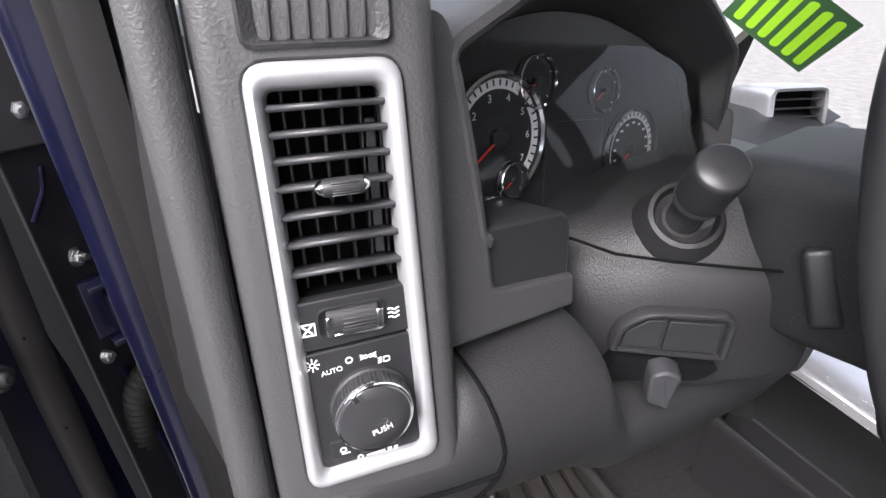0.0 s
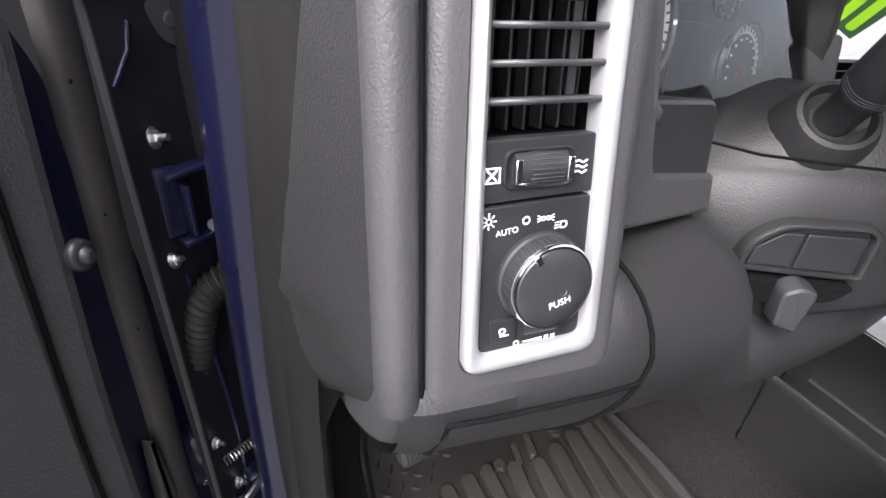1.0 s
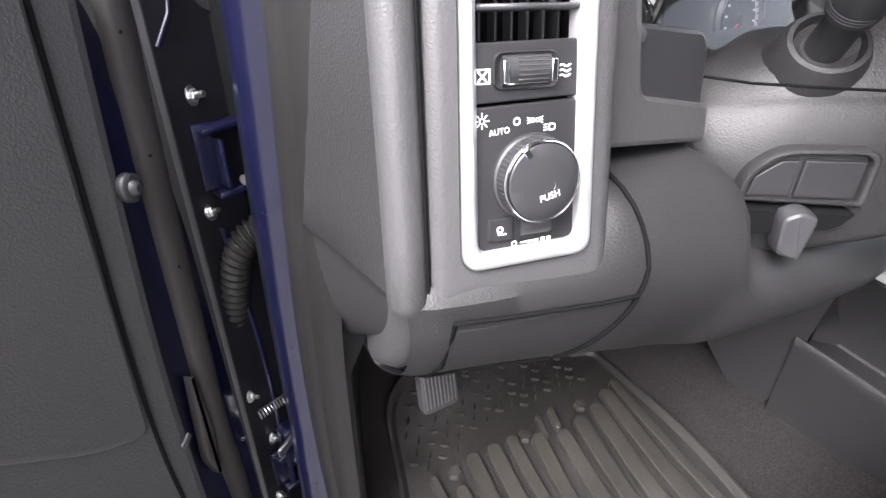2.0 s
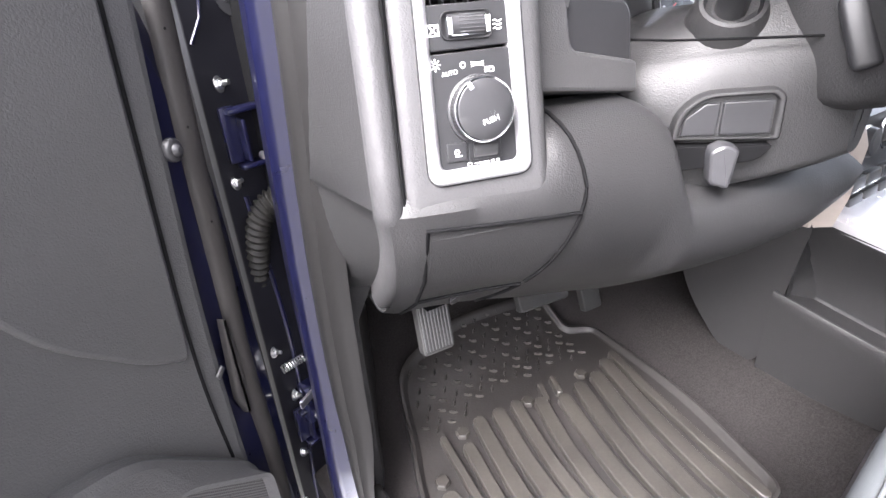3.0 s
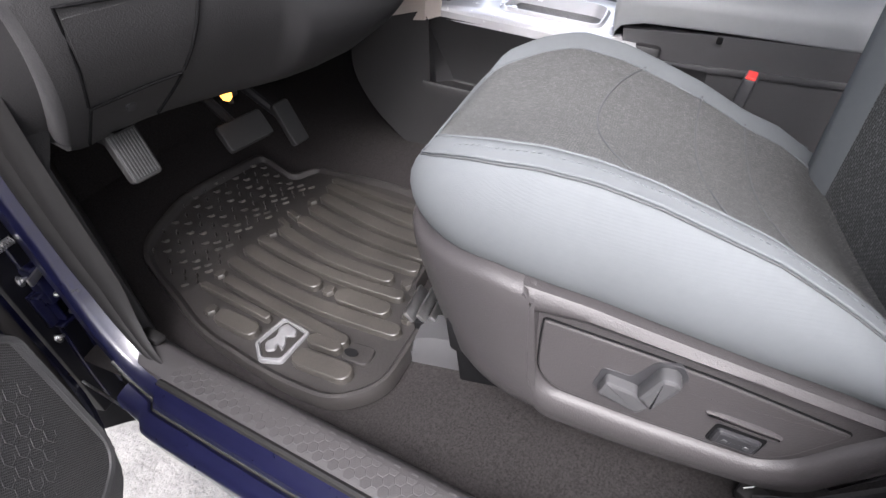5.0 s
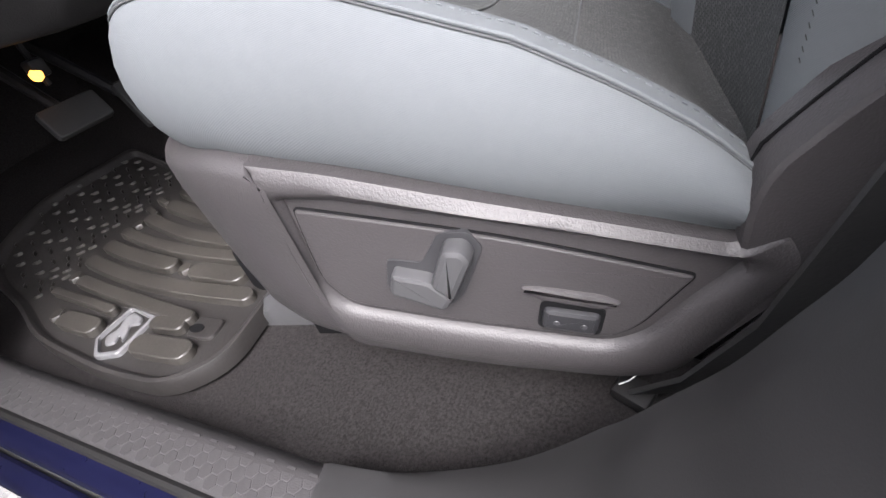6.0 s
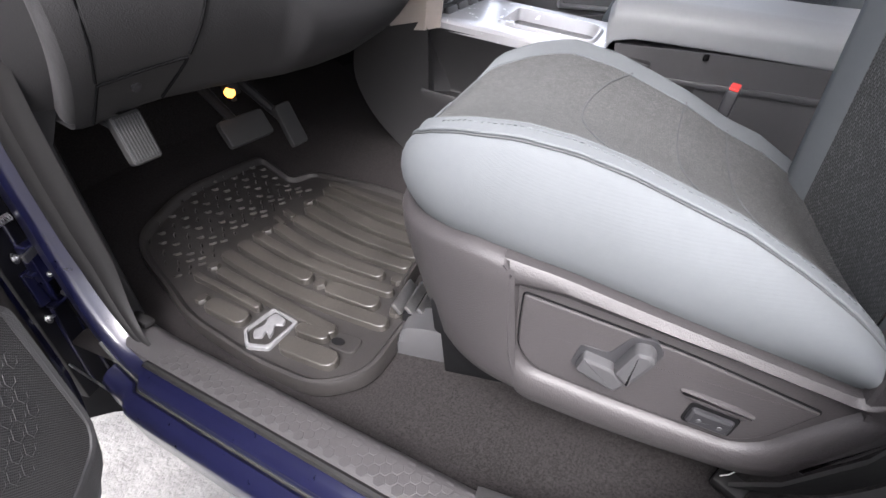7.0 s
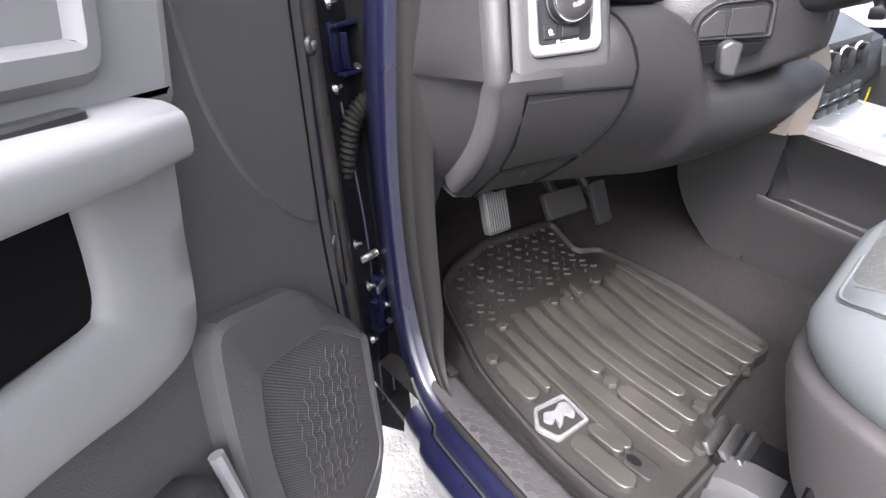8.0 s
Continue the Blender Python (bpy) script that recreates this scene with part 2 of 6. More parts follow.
def loft(loops, cap0=True, cap1=True, closed=True, bm=None):
    """A skin through loops of equal length."""
    bm = bm or bmesh.new()
    rows = [[bm.verts.new(p) for p in lp] for lp in loops]
    n = len(rows[0])
    for a, b in zip(rows, rows[1:]):
        for i in range(n if closed else n - 1):
            j = (i + 1) % n
            try:
                bm.faces.new((a[i], a[j], b[j], b[i]))
            except ValueError:
                pass
    if closed and cap0:
        bm.faces.new(rows[0][::-1])
    if closed and cap1:
        bm.faces.new(rows[-1])
    return bm


def rpoly(pts, r, n=4):
    """A polygon with rounded corners, in 2D. r: one radius or one for each corner."""
    out = []
    k = len(pts)
    for i in range(k):
        p0, p1, p2 = Vector(pts[i - 1]), Vector(pts[i]), Vector(pts[(i + 1) % k])
        ri = r[i] if isinstance(r, (list, tuple)) else r
        a, b = (p0 - p1), (p2 - p1)
        ri = min(ri, a.length * 0.45, b.length * 0.45)
        a, b = p1 + a.normalized() * ri, p1 + b.normalized() * ri
        for s in range(n + 1):
            f = s / n
            out.append(tuple((1 - f) ** 2 * a + 2 * f * (1 - f) * p1 + f * f * b))
    return out


def grow(pts, d):
    """A 2D loop (counter-clockwise) moved outward by d."""
    k = len(pts)
    out = []
    for i in range(k):
        a, b = Vector(pts[i - 1]), Vector(pts[(i + 1) % k])
        t = (b - a)
        nrm = Vector((t.y, -t.x))
        if nrm.length > 1e-9:
            nrm.normalize()
        out.append((pts[i][0] + nrm.x * d, pts[i][1] + nrm.y * d))
    return out


def rect(u0, u1, v0, v1):
    return [(u0, v0), (u1, v0), (u1, v1), (u0, v1)]


def slab(loop2, z0, z1, bev, m, bm=None):
    """A plate with rounded front edges from a 2D loop, standing from z0 to z1 in the frame m."""
    lv = [(0.0, z0), (0.0, z1 - bev), (-bev * 0.3, z1 - bev * 0.3), (-bev, z1)]
    return loft([[m @ Vector((*p, z)) for p in grow(loop2, d)] for d, z in lv], bm=bm)


def rings(profile, loop2, m, cap0=False, cap1=False, bm=None):
    """A moulded frame: profile gives (grow, height) pairs round a 2D loop in the frame m."""
    return loft([[m @ Vector((*p, z)) for p in grow(loop2, d)] for d, z in profile], cap0, cap1, bm=bm)


def tube(path, rad, n=10, bm=None, cap=True):
    """A round tube along points; rad is a number or one for each point."""
    pts = [Vector(p) for p in path]
    loops = []
    up = Vector((0.13, 0.21, 0.97))
    for i, p in enumerate(pts):
        t = (pts[min(i + 1, len(pts) - 1)] - pts[max(i - 1, 0)]).normalized()
        a = t.cross(up)
        if a.length < 0.05:
            a = t.cross(Vector((1, 0, 0)))
        a.normalize()
        b = t.cross(a)
        r = rad[i] if isinstance(rad, (list, tuple)) else rad
        loops.append([p + a * (r * math.cos(2 * math.pi * k / n)) + b * (r * math.sin(2 * math.pi * k / n)) for k in range(n)])
    return loft(loops, cap, cap, bm=bm)


def smoothpath(pts, n=8):
    """Points on a smooth curve through pts (Catmull-Rom)."""
    v = [Vector(p) for p in pts]
    out = []
    for i in range(len(v) - 1):
        p0, p1, p2, p3 = v[max(i - 1, 0)], v[i], v[i + 1], v[min(i + 2, len(v) - 1)]
        for s in range(n):
            f = s / n
            out.append(0.5 * ((2 * p1) + (p2 - p0) * f + (2 * p0 - 5 * p1 + 4 * p2 - p3) * f * f + (3 * p1 - p0 - 3 * p2 + p3) * f ** 3))
    out.append(v[-1])
    return out


def turned(profile, m, n=28, bm=None, cap0=True, cap1=True):
    """A turned body: profile of (radius, height) about the z axis of m."""
    return loft([[m @ Vector((r * math.cos(2 * math.pi * k / n), r * math.sin(2 * math.pi * k / n), z)) for k in range(n)]
                 for r, z in profile], cap0, cap1, bm=bm)


def block(m, sx, sy, sz, bev=0.003, seg=2, bm=None):
    """A bevelled block of that size, centred in the frame m."""
    b2 = bmesh.new()
    bmesh.ops.create_cube(b2, size=1.0, matrix=Matrix.Diagonal((sx, sy, sz, 1)))
    if bev:
        bmesh.ops.bevel(b2, geom=list(b2.edges), offset=bev, segments=seg, affect="EDGES", profile=0.5)
    b2.transform(m)
    if bm is None:
        return b2
    me = bpy.data.meshes.new("tmp")
    b2.to_mesh(me)
    b2.free()
    bm.from_mesh(me)
    bpy.data.meshes.remove(me)
    return bm


def sheet(rows, bm=None):
    """An open skin through rows of points."""
    return loft(rows, False, False, closed=False, bm=bm)


def lettering(text, size, m, material, parent, name="lettering"):
    cu = bpy.data.curves.new("tmp", "FONT")
    cu.body, cu.size, cu.align_x, cu.align_y, cu.extrude = text, size, "CENTER", "CENTER", 0.0001
    tmp = new("tmp", cu)
    me = bpy.data.meshes.new_from_object(tmp.evaluated_get(bpy.context.evaluated_depsgraph_get()))
    bpy.data.objects.remove(tmp)
    bpy.data.curves.remove(cu)
    bm = bmesh.new()
    bm.from_mesh(me)
    bpy.data.meshes.remove(me)
    bm.transform(m)
    return part(name, bm, material, parent)


def interp(x, xs, ys):
    return float(np.interp(x, xs, ys))


def basis(o, x, y, z):
    m = Matrix((x, y, z)).transposed().to_4x4()
    m.translation = o
    return m

# ---- setting: ground, floor, sill, pillars, roof ----


def wall(name, bm, material, angle=38):
    return tagged(new(name, finish(name, bm, material, angle=angle)), kind="structure")


def sill_x(y):
    return -0.109 + 0.085 * y


wall("ground", sheet([[(x, y, 0) for x in (-1500, -6, -2, 0, 2, 6, 1500)] for y in (-1500, -6, -2, 0, 2, 6, 1500)]), GROUND)


def floor_z(x, y):
    z = 0.612 + 0.006 * math.sin(9 * x + 2) * math.sin(7 * y)
    z += 0.65 * max(0.0, y - 0.345)
    tun = 0.5 * (1 + math.tanh((x - 0.53) / 0.03)) * 0.5 * (1 - math.tanh((x - 0.92) / 0.03))
    z += tun * (0.07 + 0.12 * max(0.0, y + 0.1))
    z += 0.020 * max(0.0, 1 - abs(x - sill_x(y)) / 0.03)
    return z


wall("floor", sheet([[(x, y, floor_z(x, y)) for x in np.linspace(-0.16, 1.62, 60)] for y in np.linspace(-1.75, 0.95, 60)]), CARPET)

# the door opening's lower and front edge: y, z, slack between seal and trim
OPEN = smoothpath([(-1.5, 0.66, 0.2), (-0.9, 0.648, 0.2), (-0.4, 0.643, 0.2), (0.0, 0.638, 0.2), (0.12, 0.645, 0.3), (0.185, 0.69, 0.6),
                   (0.22, 0.77, 0.9), (0.235, 0.88, 1.0), (0.232, 1.02, 1.0), (0.215, 1.15, 1.0), (0.19, 1.28, 0.95),
                   (0.165, 1.40, 0.85), (0.12, 1.56, 0.8), (0.0, 1.74, 0.8), (-0.2, 1.88, 0.8), (-0.6, 1.93, 0.8)], 6)


def opening_sweep(profile, i0=0, i1=None, taper=False):
    """Sweeps a profile of (out along -x, away from the opening) along the door opening's edge."""
    loops = []
    pts = OPEN[i0:i1]
    for i, p in enumerate(pts):
        a, b = pts[max(i - 1, 0)], pts[min(i + 1, len(pts) - 1)]
        t = Vector((b.x - a.x, b.y - a.y)).normalized()
        nrm = Vector((t.y, -t.x))
        x0 = sill_x(p.x) - 0.055 if p.x < 0.1 else -0.145 + 0.02 * min(1, (p.x - 0.1) / 0.12)
        if p.y > 0.8:
            x0 = -0.125
        row = []
        for o, n in profile:
            k = p.z if taper else 1.0
            o *= 1 - 0.38 * min(1.0, max(0.0, (p.y - 0.66) / 0.2)) if o > 0 else 1.0
            row.append((x0 - o * (k if n < 0 else 1), p.x + nrm.x * n * k, p.y + nrm.y * n * k))
        loops.append(row)
    return loops


rock = thing("cab_side_frame", "dark blue painted cab door frame with pillar and rocker", "vehicle body")
part("painted_flange", sheet(opening_sweep([(-0.004, -0.004), (0.0, 0.0), (0.016, 0.002), (0.026, 0.006), (0.031, 0.014)], 0, 72)), PAINT, rock)
part("rocker_panel", sheet(opening_sweep([(0.036, 0.016), (0.040, 0.013), (0.052, 0.016), (0.060, 0.024), (0.063, 0.036), (0.060, 0.06), (0.05, 0.12), (0.02, 0.2)], 0, 27)), PAINT, rock)
part("hinge_pillar_face", sheet(opening_sweep([(0.031, 0.014), (0.031, 0.03), (0.020, 0.06), (-0.01, 0.09)], 26, 72)), PAINT, rock)
part("door_weatherstrip", sheet(opening_sweep([(-0.002, 0.002), (0.003, -0.006), (0.002, -0.016), (-0.003, -0.023), (-0.008, -0.026), (-0.010, -0.032),
                                               (-0.014, -0.040), (-0.02, -0.046), (-0.03, -0.05)], 24, 76, True)), SEAL, rock, "grey rubber weatherstrip")
part("rocker_groove", sheet(opening_sweep([(0.029, 0.010), (0.031, 0.020), (0.036, 0.022), (0.038, 0.015)], 0, 30)), RUBBER, rock, "black sealed seam")
part("pinch_seal", tube([(sill_x(y) - 0.058, y, 0.647) for y in np.linspace(-1.4, 0.1, 20)], 0.006, 8), SEAL, rock)
# steel strip added to stand for the sheen along the rocker
part("rocker_edge_highlight", tube([(sill_x(y) - 0.100, y, 0.592) for y in np.linspace(-1.4, 0.3, 20)], 0.0022, 8), STEEL, rock, "bright strip for the highlight along the rocker edge")

# near-black sheet added for shade in the hinge gap; front wing beyond the hinges
part("hinge_gap_shade_sheet", sheet([[(-0.118, 0.285, z), (-0.124, 0.315, z), (-0.15, 0.36, z), (-0.22, 0.44, z), (-0.34, 0.52, z)] for z in np.linspace(0.40, 1.38, 10)]), VOID, rock)
part("front_wing", sheet([[(-0.27, y, z) for y in (0.52, 0.9, 1.6)] for z in (0.45, 0.8, 1.1, 1.36)]), PAINT, rock)

# kick panel and foot rest wall
kick = [[(-0.118, 0.236, z), (-0.106, 0.222, z), (-0.092, 0.211, z), (-0.078, 0.214, z), (-0.062, 0.245, z), (-0.03, 0.33, z), (0.02, 0.43, z), (0.05, 0.62, z)] for z in np.linspace(0.60, 0.952, 10)]
wall("kick_panel", sheet(kick), GRAIN_DARK)
wall("toe_board", sheet([[(x, 0.60 + 0.0 * x, 0.6), (x, 0.56, 0.75), (x, 0.60, 1.0), (x, 0.55, 1.3)] for x in np.linspace(-0.1, 1.6, 8)]), CARPET)

# door sill scuff plate
sill = thing("sill_scuff_plate", "grey grained plastic door sill scuff plate with hexagon texture", "sill plate")


def scuff(y0, y1, n, rise=0.0):
    rows = []
    for y in np.linspace(y0, y1, n):
        x = sill_x(y)
        u = 0.012 * max(0.0, (y - 0.07) / 0.1) ** 2
        rows.append([(x + 0.02, y, 0.605), (x + 0.004, y, 0.640 + rise + u), (x - 0.004, y, 0.652 + rise + u), (x - 0.012, y, 0.656 + rise + u), (x - 0.045, y, 0.654 + rise + u),
                     (x - 0.053, y, 0.650 + rise + u), (x - 0.056, y, 0.640 + rise)])
    return sheet(rows)


part("front_plate", scuff(-0.490, 0.185, 18), SILLTRIM, sill)
part("rear_plate", scuff(-1.45, -0.494, 20, 0.001), SILLTRIM, sill, "smooth grey sill extension")
part("plate_end_cap", block(pose(sill_x(0.16) - 0.010, 0.165, 0.672, 0, 8, -6), 0.02, 0.05, 0.012, 0.005), SEAL, sill)
hexmesh = finish("hexagon_pad", turned([(0.0079, 0.0), (0.0078, 0.0004), (0.0071, 0.0006)], Matrix(), 6, cap0=False), SILLTRIM)
for iy in range(46):
    for ix in range(3):
        y = -0.486 + iy * 0.0126
        x = sill_x(y) - 0.0155 - ix * 0.0145 - (0.00725 if iy % 2 else 0)
        if ix == 2 and iy % 2:
            continue
        ob = new("hexagon_pad", hexmesh)
        ob.parent = sill
        ob.location = (x, y, 0.6552 - 0.0005 * ix)
        ob.rotation_euler = (0, 0, radians(30 - 6))

# roof, pillars, glass and the far side of the cab
roof = []
for y, z, s in ((0.12, 1.80, 0.80), (-0.05, 1.90, 0.86), (-0.4, 1.95, 0.9), (-1.0, 1.95, 0.9), (-1.7, 1.93, 0.88), (-1.95, 1.85, 0.86)):
    roof.append([(0.72 + s * f, y, z - 0.10 * abs(f) ** 3) for f in np.linspace(-1, 1, 11)])
top = sheet(roof)
wall("ceiling", top, HEADLINER)
wall("roof_skin", sheet([[(p[0], p[1], p[2] + 0.03) for p in row] for row in roof]), PAINT)


def strip(path, w, material, name, depth=0.05):
    loops = []
    for p, (dx, dy) in path:
        x, y, z = p
        loops.append([(x - dx * w, y - dy * w, z), (x, y - depth * 0.6, z - 0.01), (x + dx * w, y + dy * w, z), (x + dx * w * 0.9, y + dy * w + depth, z), (x - dx * w * 0.9, y - dy * w + depth, z)])
    return wall(name, loft(loops), material)


strip([((1.50, 0.62, 1.22), (1, 0.6)), ((1.46, 0.42, 1.46), (1, 0.6)), ((1.40, 0.14, 1.78), (1, 0.6)), ((1.36, 0.02, 1.9), (1, 0.6))], 0.05, HEADLINER, "pillar_passenger")
strip([((-0.10, 0.30, 1.50), (0.7, -0.7)), ((-0.08, 0.16, 1.66), (0.7, -0.7)), ((-0.02, 0.04, 1.82), (0.7, -0.7))], 0.03, GRAIN, "pillar_driver", 0.03)
wall("wall_rear", sheet([[(x, -1.95, z) for z in (0.6, 0.9, 1.25)] for x in (-0.15, 0.7, 1.6)]), GRAIN)
wall("wall_passenger", sheet([[(1.62, y, z) for z in (0.45, 0.9, 1.06)] for y in (-1.95, -1.0, 0.7)]), PAINT)
strip([((1.56, -1.12, 0.6), (0.2, 1)), ((1.56, -1.12, 1.2), (0.2, 1)), ((1.48, -1.12, 1.9), (0.2, 1))], 0.10, GRAIN, "pillar_centre_passenger")
ws = [[(0.72 + 0.86 * f * s, y - 0.10 * f * f, z) for f in np.linspace(-1, 1, 13)] for y, z, s in ((0.95, 1.30, 0.96), (0.62, 1.52, 0.93), (0.30, 1.74, 0.9), (0.10, 1.88, 0.86))]
wsg = solid("windshield", sheet(ws), GLASS, "clear curved laminated windshield glass", "windshield", kind="structure")
wsg.visible_shadow = False
if wsg.data.polygons[0].normal.y > 0:
    wsg.data.flip_normals()

# ---- driver's door, standing open ----
DOOR_AT = settle((-0.3774, 0.0699, 1.0329), (0.003, 0.029, -0.023), 1.6, (1.0, 0.84, 1.14))
HINGE_AT = settle((-0.1514, 0.2756, 1.2087), (0.009, 0.034, -0.004), -10.1, (0.83, 0.89, 0.99))
stand(DOOR_AT)
DM = basis((-0.2, 0.25, 0.0), Vector((0.76, 0.65, 0)).normalized(), (0, 0, 1), Vector((0.65, -0.76, 0)).normalized())


def dp(s, z, h=0.0):
    return DM @ Vector((-s, z, h))


def dloop(pts, r=0.02, n=4):
    """A rounded outline from (s, z) corners, ready for rings() in the door's frame."""
    lp = rpoly([(-s, z) for s, z in pts], r, n)
    area = sum(a[0] * b[1] - b[0] * a[1] for a, b in zip(lp, lp[1:] + lp[:1]))
    return lp if area > 0 else lp[::-1]


door = thing("front_door", "open dark blue front door with charcoal and light grey inner trim", "car door", at=(-0.4, 0.1, 0.45))
shell = dloop([(-0.035, 0.62), (0.06, 0.47), (1.12, 0.47), (1.15, 1.30), (0.02, 1.36), (-0.03, 1.2)], [0.06, 0.1, 0.05, 0.05, 0.05, 0.1])
part("door_shell", rings([(-0.02, -0.02), (0.0, -0.026), (0.002, -0.04), (0.0, -0.13), (-0.03, -0.16)], shell, DM, True, True), PAINT, door)
trim_out = dloop([(0.062, 0.72), (0.075, 0.52), (1.10, 0.50), (1.13, 1.31), (0.026, 1.345), (0.040, 1.24), (0.058, 1.08), (0.064, 0.93)], [0.06, 0.05, 0.05, 0.05, 0.02, 0.1, 0.1, 0.1])
part("trim_panel", rings([(0.0, -0.03), (0.0, -0.008), (-0.004, -0.002), (-0.012, 0.0)], trim_out, DM, True, True), DOORTRIM, door)
# raised front panel above the crease
upper = dloop([(0.072, 1.335), (0.082, 1.24), (0.097, 1.08), (0.102, 1.020), (0.150, 1.045), (0.232, 1.113), (0.268, 1.180), (0.276, 1.26), (0.276, 1.335)], [0.014, 0.1, 0.1, 0.016, 0.06, 0.06, 0.06, 0.06, 0.014])
part("upper_front_panel", rings([(0.001, -0.004), (0.0, 0.002), (-0.0015, 0.0035), (-0.004, 0.004)], [p for p in upper], DM, False, True), DOORTRIM, door)
part("flange_seam", tube(smoothpath([dp(0.067, 1.345, 0.0005), dp(0.077, 1.24, 0.0005), dp(0.092, 1.08, 0.0005), dp(0.096, 0.98, 0.0005), dp(0.090, 0.88, 0.0005)], 6), 0.0022, 6), VOID, door)
part("upper_seam_panel", rings([(0.002, -0.004), (0.0, 0.0035), (-0.004, 0.0055)], dloop([(0.068, 1.338), (0.150, 1.338), (0.19, 1.40), (0.02, 1.42)], 0.01), DM, False, True), DOORTRIM, door)
# speaker surround and grille
spk = dloop([(0.070, 0.862), (0.208, 0.992), (0.367, 1.035), (0.386, 0.93), (0.40, 0.60), (0.20, 0.52), (0.060, 0.56)], [0.03, 0.03, 0.035, 0.04, 0.05, 0.06, 0.05])
grl = dloop([(0.072, 0.835), (0.184, 0.921), (0.322, 0.955), (0.340, 0.866), (0.33, 0.66), (0.222, 0.59), (0.068, 0.60)], [0.01, 0.02, 0.02, 0.03, 0.04, 0.05, 0.05])


def between(a, b, m, ha, hb, extra):
    """A sloping band between two outlines of equal length."""
    lp = [[m @ Vector((*p, -0.006)) for p in a], [m @ Vector((*p, ha * 0.7)) for p in grow(a, -0.003)], [m @ Vector((*p, ha)) for p in grow(a, -0.010)],
          [m @ Vector((*p, hb)) for p in grow(b, 0.006)], [m @ Vector((*p, hb - extra)) for p in b], [m @ Vector((*p, hb - extra * 2.4)) for p in grow(b, -0.001)]]
    return loft(lp, False, False)


part("speaker_surround", between(spk, grl, DM, 0.024, 0.030, 0.003), DOORTRIM, door, angle=28)


def grille_mat():
    m = mat("perforated_grille", (0.05, 0.05, 0.053), 0.5, var=0.05)
    t = m.node_tree
    co = t.nodes.new("ShaderNodeTexCoord")
    mp = t.nodes.new("ShaderNodeMapping")
    mp.inputs["Rotation"].default_value = (0, 0, -math.atan2(0.65, 0.76))
    t.links.new(co.outputs["Object"], mp.inputs[0])
    sx = t.nodes.new("ShaderNodeSeparateXYZ")
    t.links.new(mp.outputs[0], sx.inputs[0])
    waves = []
    for sock, ph in ((sx.outputs[0], 0.0), (sx.outputs[2], 0.7)):
        a = t.nodes.new("ShaderNodeMath")
        a.operation = "MULTIPLY_ADD"
        a.inputs[1].default_value, a.inputs[2].default_value = 2 * math.pi / 0.0048, ph
        t.links.new(sock, a.inputs[0])
        s = t.nodes.new("ShaderNodeMath")
        s.operation = "SINE"
        t.links.new(a.outputs[0], s.inputs[0])
        waves.append(s)
    mu = t.nodes.new("ShaderNodeMath")
    mu.operation = "MULTIPLY"
    t.links.new(waves[0].outputs[0], mu.inputs[0])
    t.links.new(waves[1].outputs[0], mu.inputs[1])
    gt = t.nodes.new("ShaderNodeMapRange")
    gt.inputs["From Min"].default_value, gt.inputs["From Max"].default_value = 0.02, 0.25
    t.links.new(mu.outputs[0], gt.inputs[0])
    mx = t.nodes.new("ShaderNodeMix")
    mx.data_type = "RGBA"
    mx.inputs[6].default_value, mx.inputs[7].default_value = (0.105, 0.102, 0.102, 1), (0.004, 0.004, 0.004, 1)
    t.links.new(gt.outputs[0], mx.inputs[0])
    t.links.new(mx.outputs[2], t.nodes["Principled BSDF"].inputs["Base Color"])
    bp = t.nodes.new("ShaderNodeBump")
    bp.invert = True
    bp.inputs["Strength"].default_value, bp.inputs["Distance"].default_value = 0.8, 0.001
    t.links.new(gt.outputs[0], bp.inputs["Height"])
    t.links.new(bp.outputs[0], t.nodes["Principled BSDF"].inputs["Normal"])
    return m


GRILLE = grille_mat()
grille = part("speaker_grille", rings([(0.003, 0.018), (0.0025, 0.0235)], grl, DM, False, True), GRILLE, door, "perforated black speaker grille")
ringmesh = finish("grille_hexagon", turned([(0.0128, 0.0), (0.0126, 0.0007), (0.0112, 0.0007), (0.0110, 0.0)], Matrix(), 6, cap0=False, cap1=False), DOORTRIM, laid=False)
for i in range(8):
    for j in range(9):
        s, z = 0.110 + i * 0.0225, 0.66 + j * 0.026 + (0.013 if i % 2 else 0)
        if (s - 0.205) ** 2 / 0.0095 + (z - 0.79) ** 2 / 0.0130 < 1:
            ob = new("grille_hexagon", ringmesh)
            ob.parent = grille
            ob.matrix_basis = DOOR_AT @ DM @ Matrix.Translation((-s, z, 0.0236))
# light grey centre trim: armrest, pull pocket, lower panel
arm_end = rpoly([(0.0, -0.028), (0.075, -0.020), (0.078, 0.014), (0.06, 0.024), (0.0, 0.030)], [0.004, 0.012, 0.012, 0.012, 0.004], 3)
loops = []
for s, f, dz in ((0.352, 0.5, 0), (0.356, 0.82, 0), (0.368, 1.0, 0), (0.43, 1.03, 0.0), (0.55, 1.06, 0.004), (0.8, 1.05, 0.006), (1.05, 1.0, 0.0)):
    loops.append([dp(s, 1.187 + dz + z * f * 0.82, h * f * 0.85) for h, z in arm_end])
part("armrest", loft(loops), DOORCLOTH, door, "light grey padded armrest")
part("switch_plate", rings([(0.0, 0.0), (0.0, 0.004), (-0.004, 0.006)], rpoly([(-0.66, 0.022), (-0.425, 0.028), (-0.425, 0.046), (-0.66, 0.050)], 0.008), DM @ Matrix.Translation((0, 1.208, 0)) @ Matrix.Rotation(radians(-90), 4, "X") @ Matrix.Scale(-1, 4, (0, 1, 0)), False, True), SMOOTH, door)
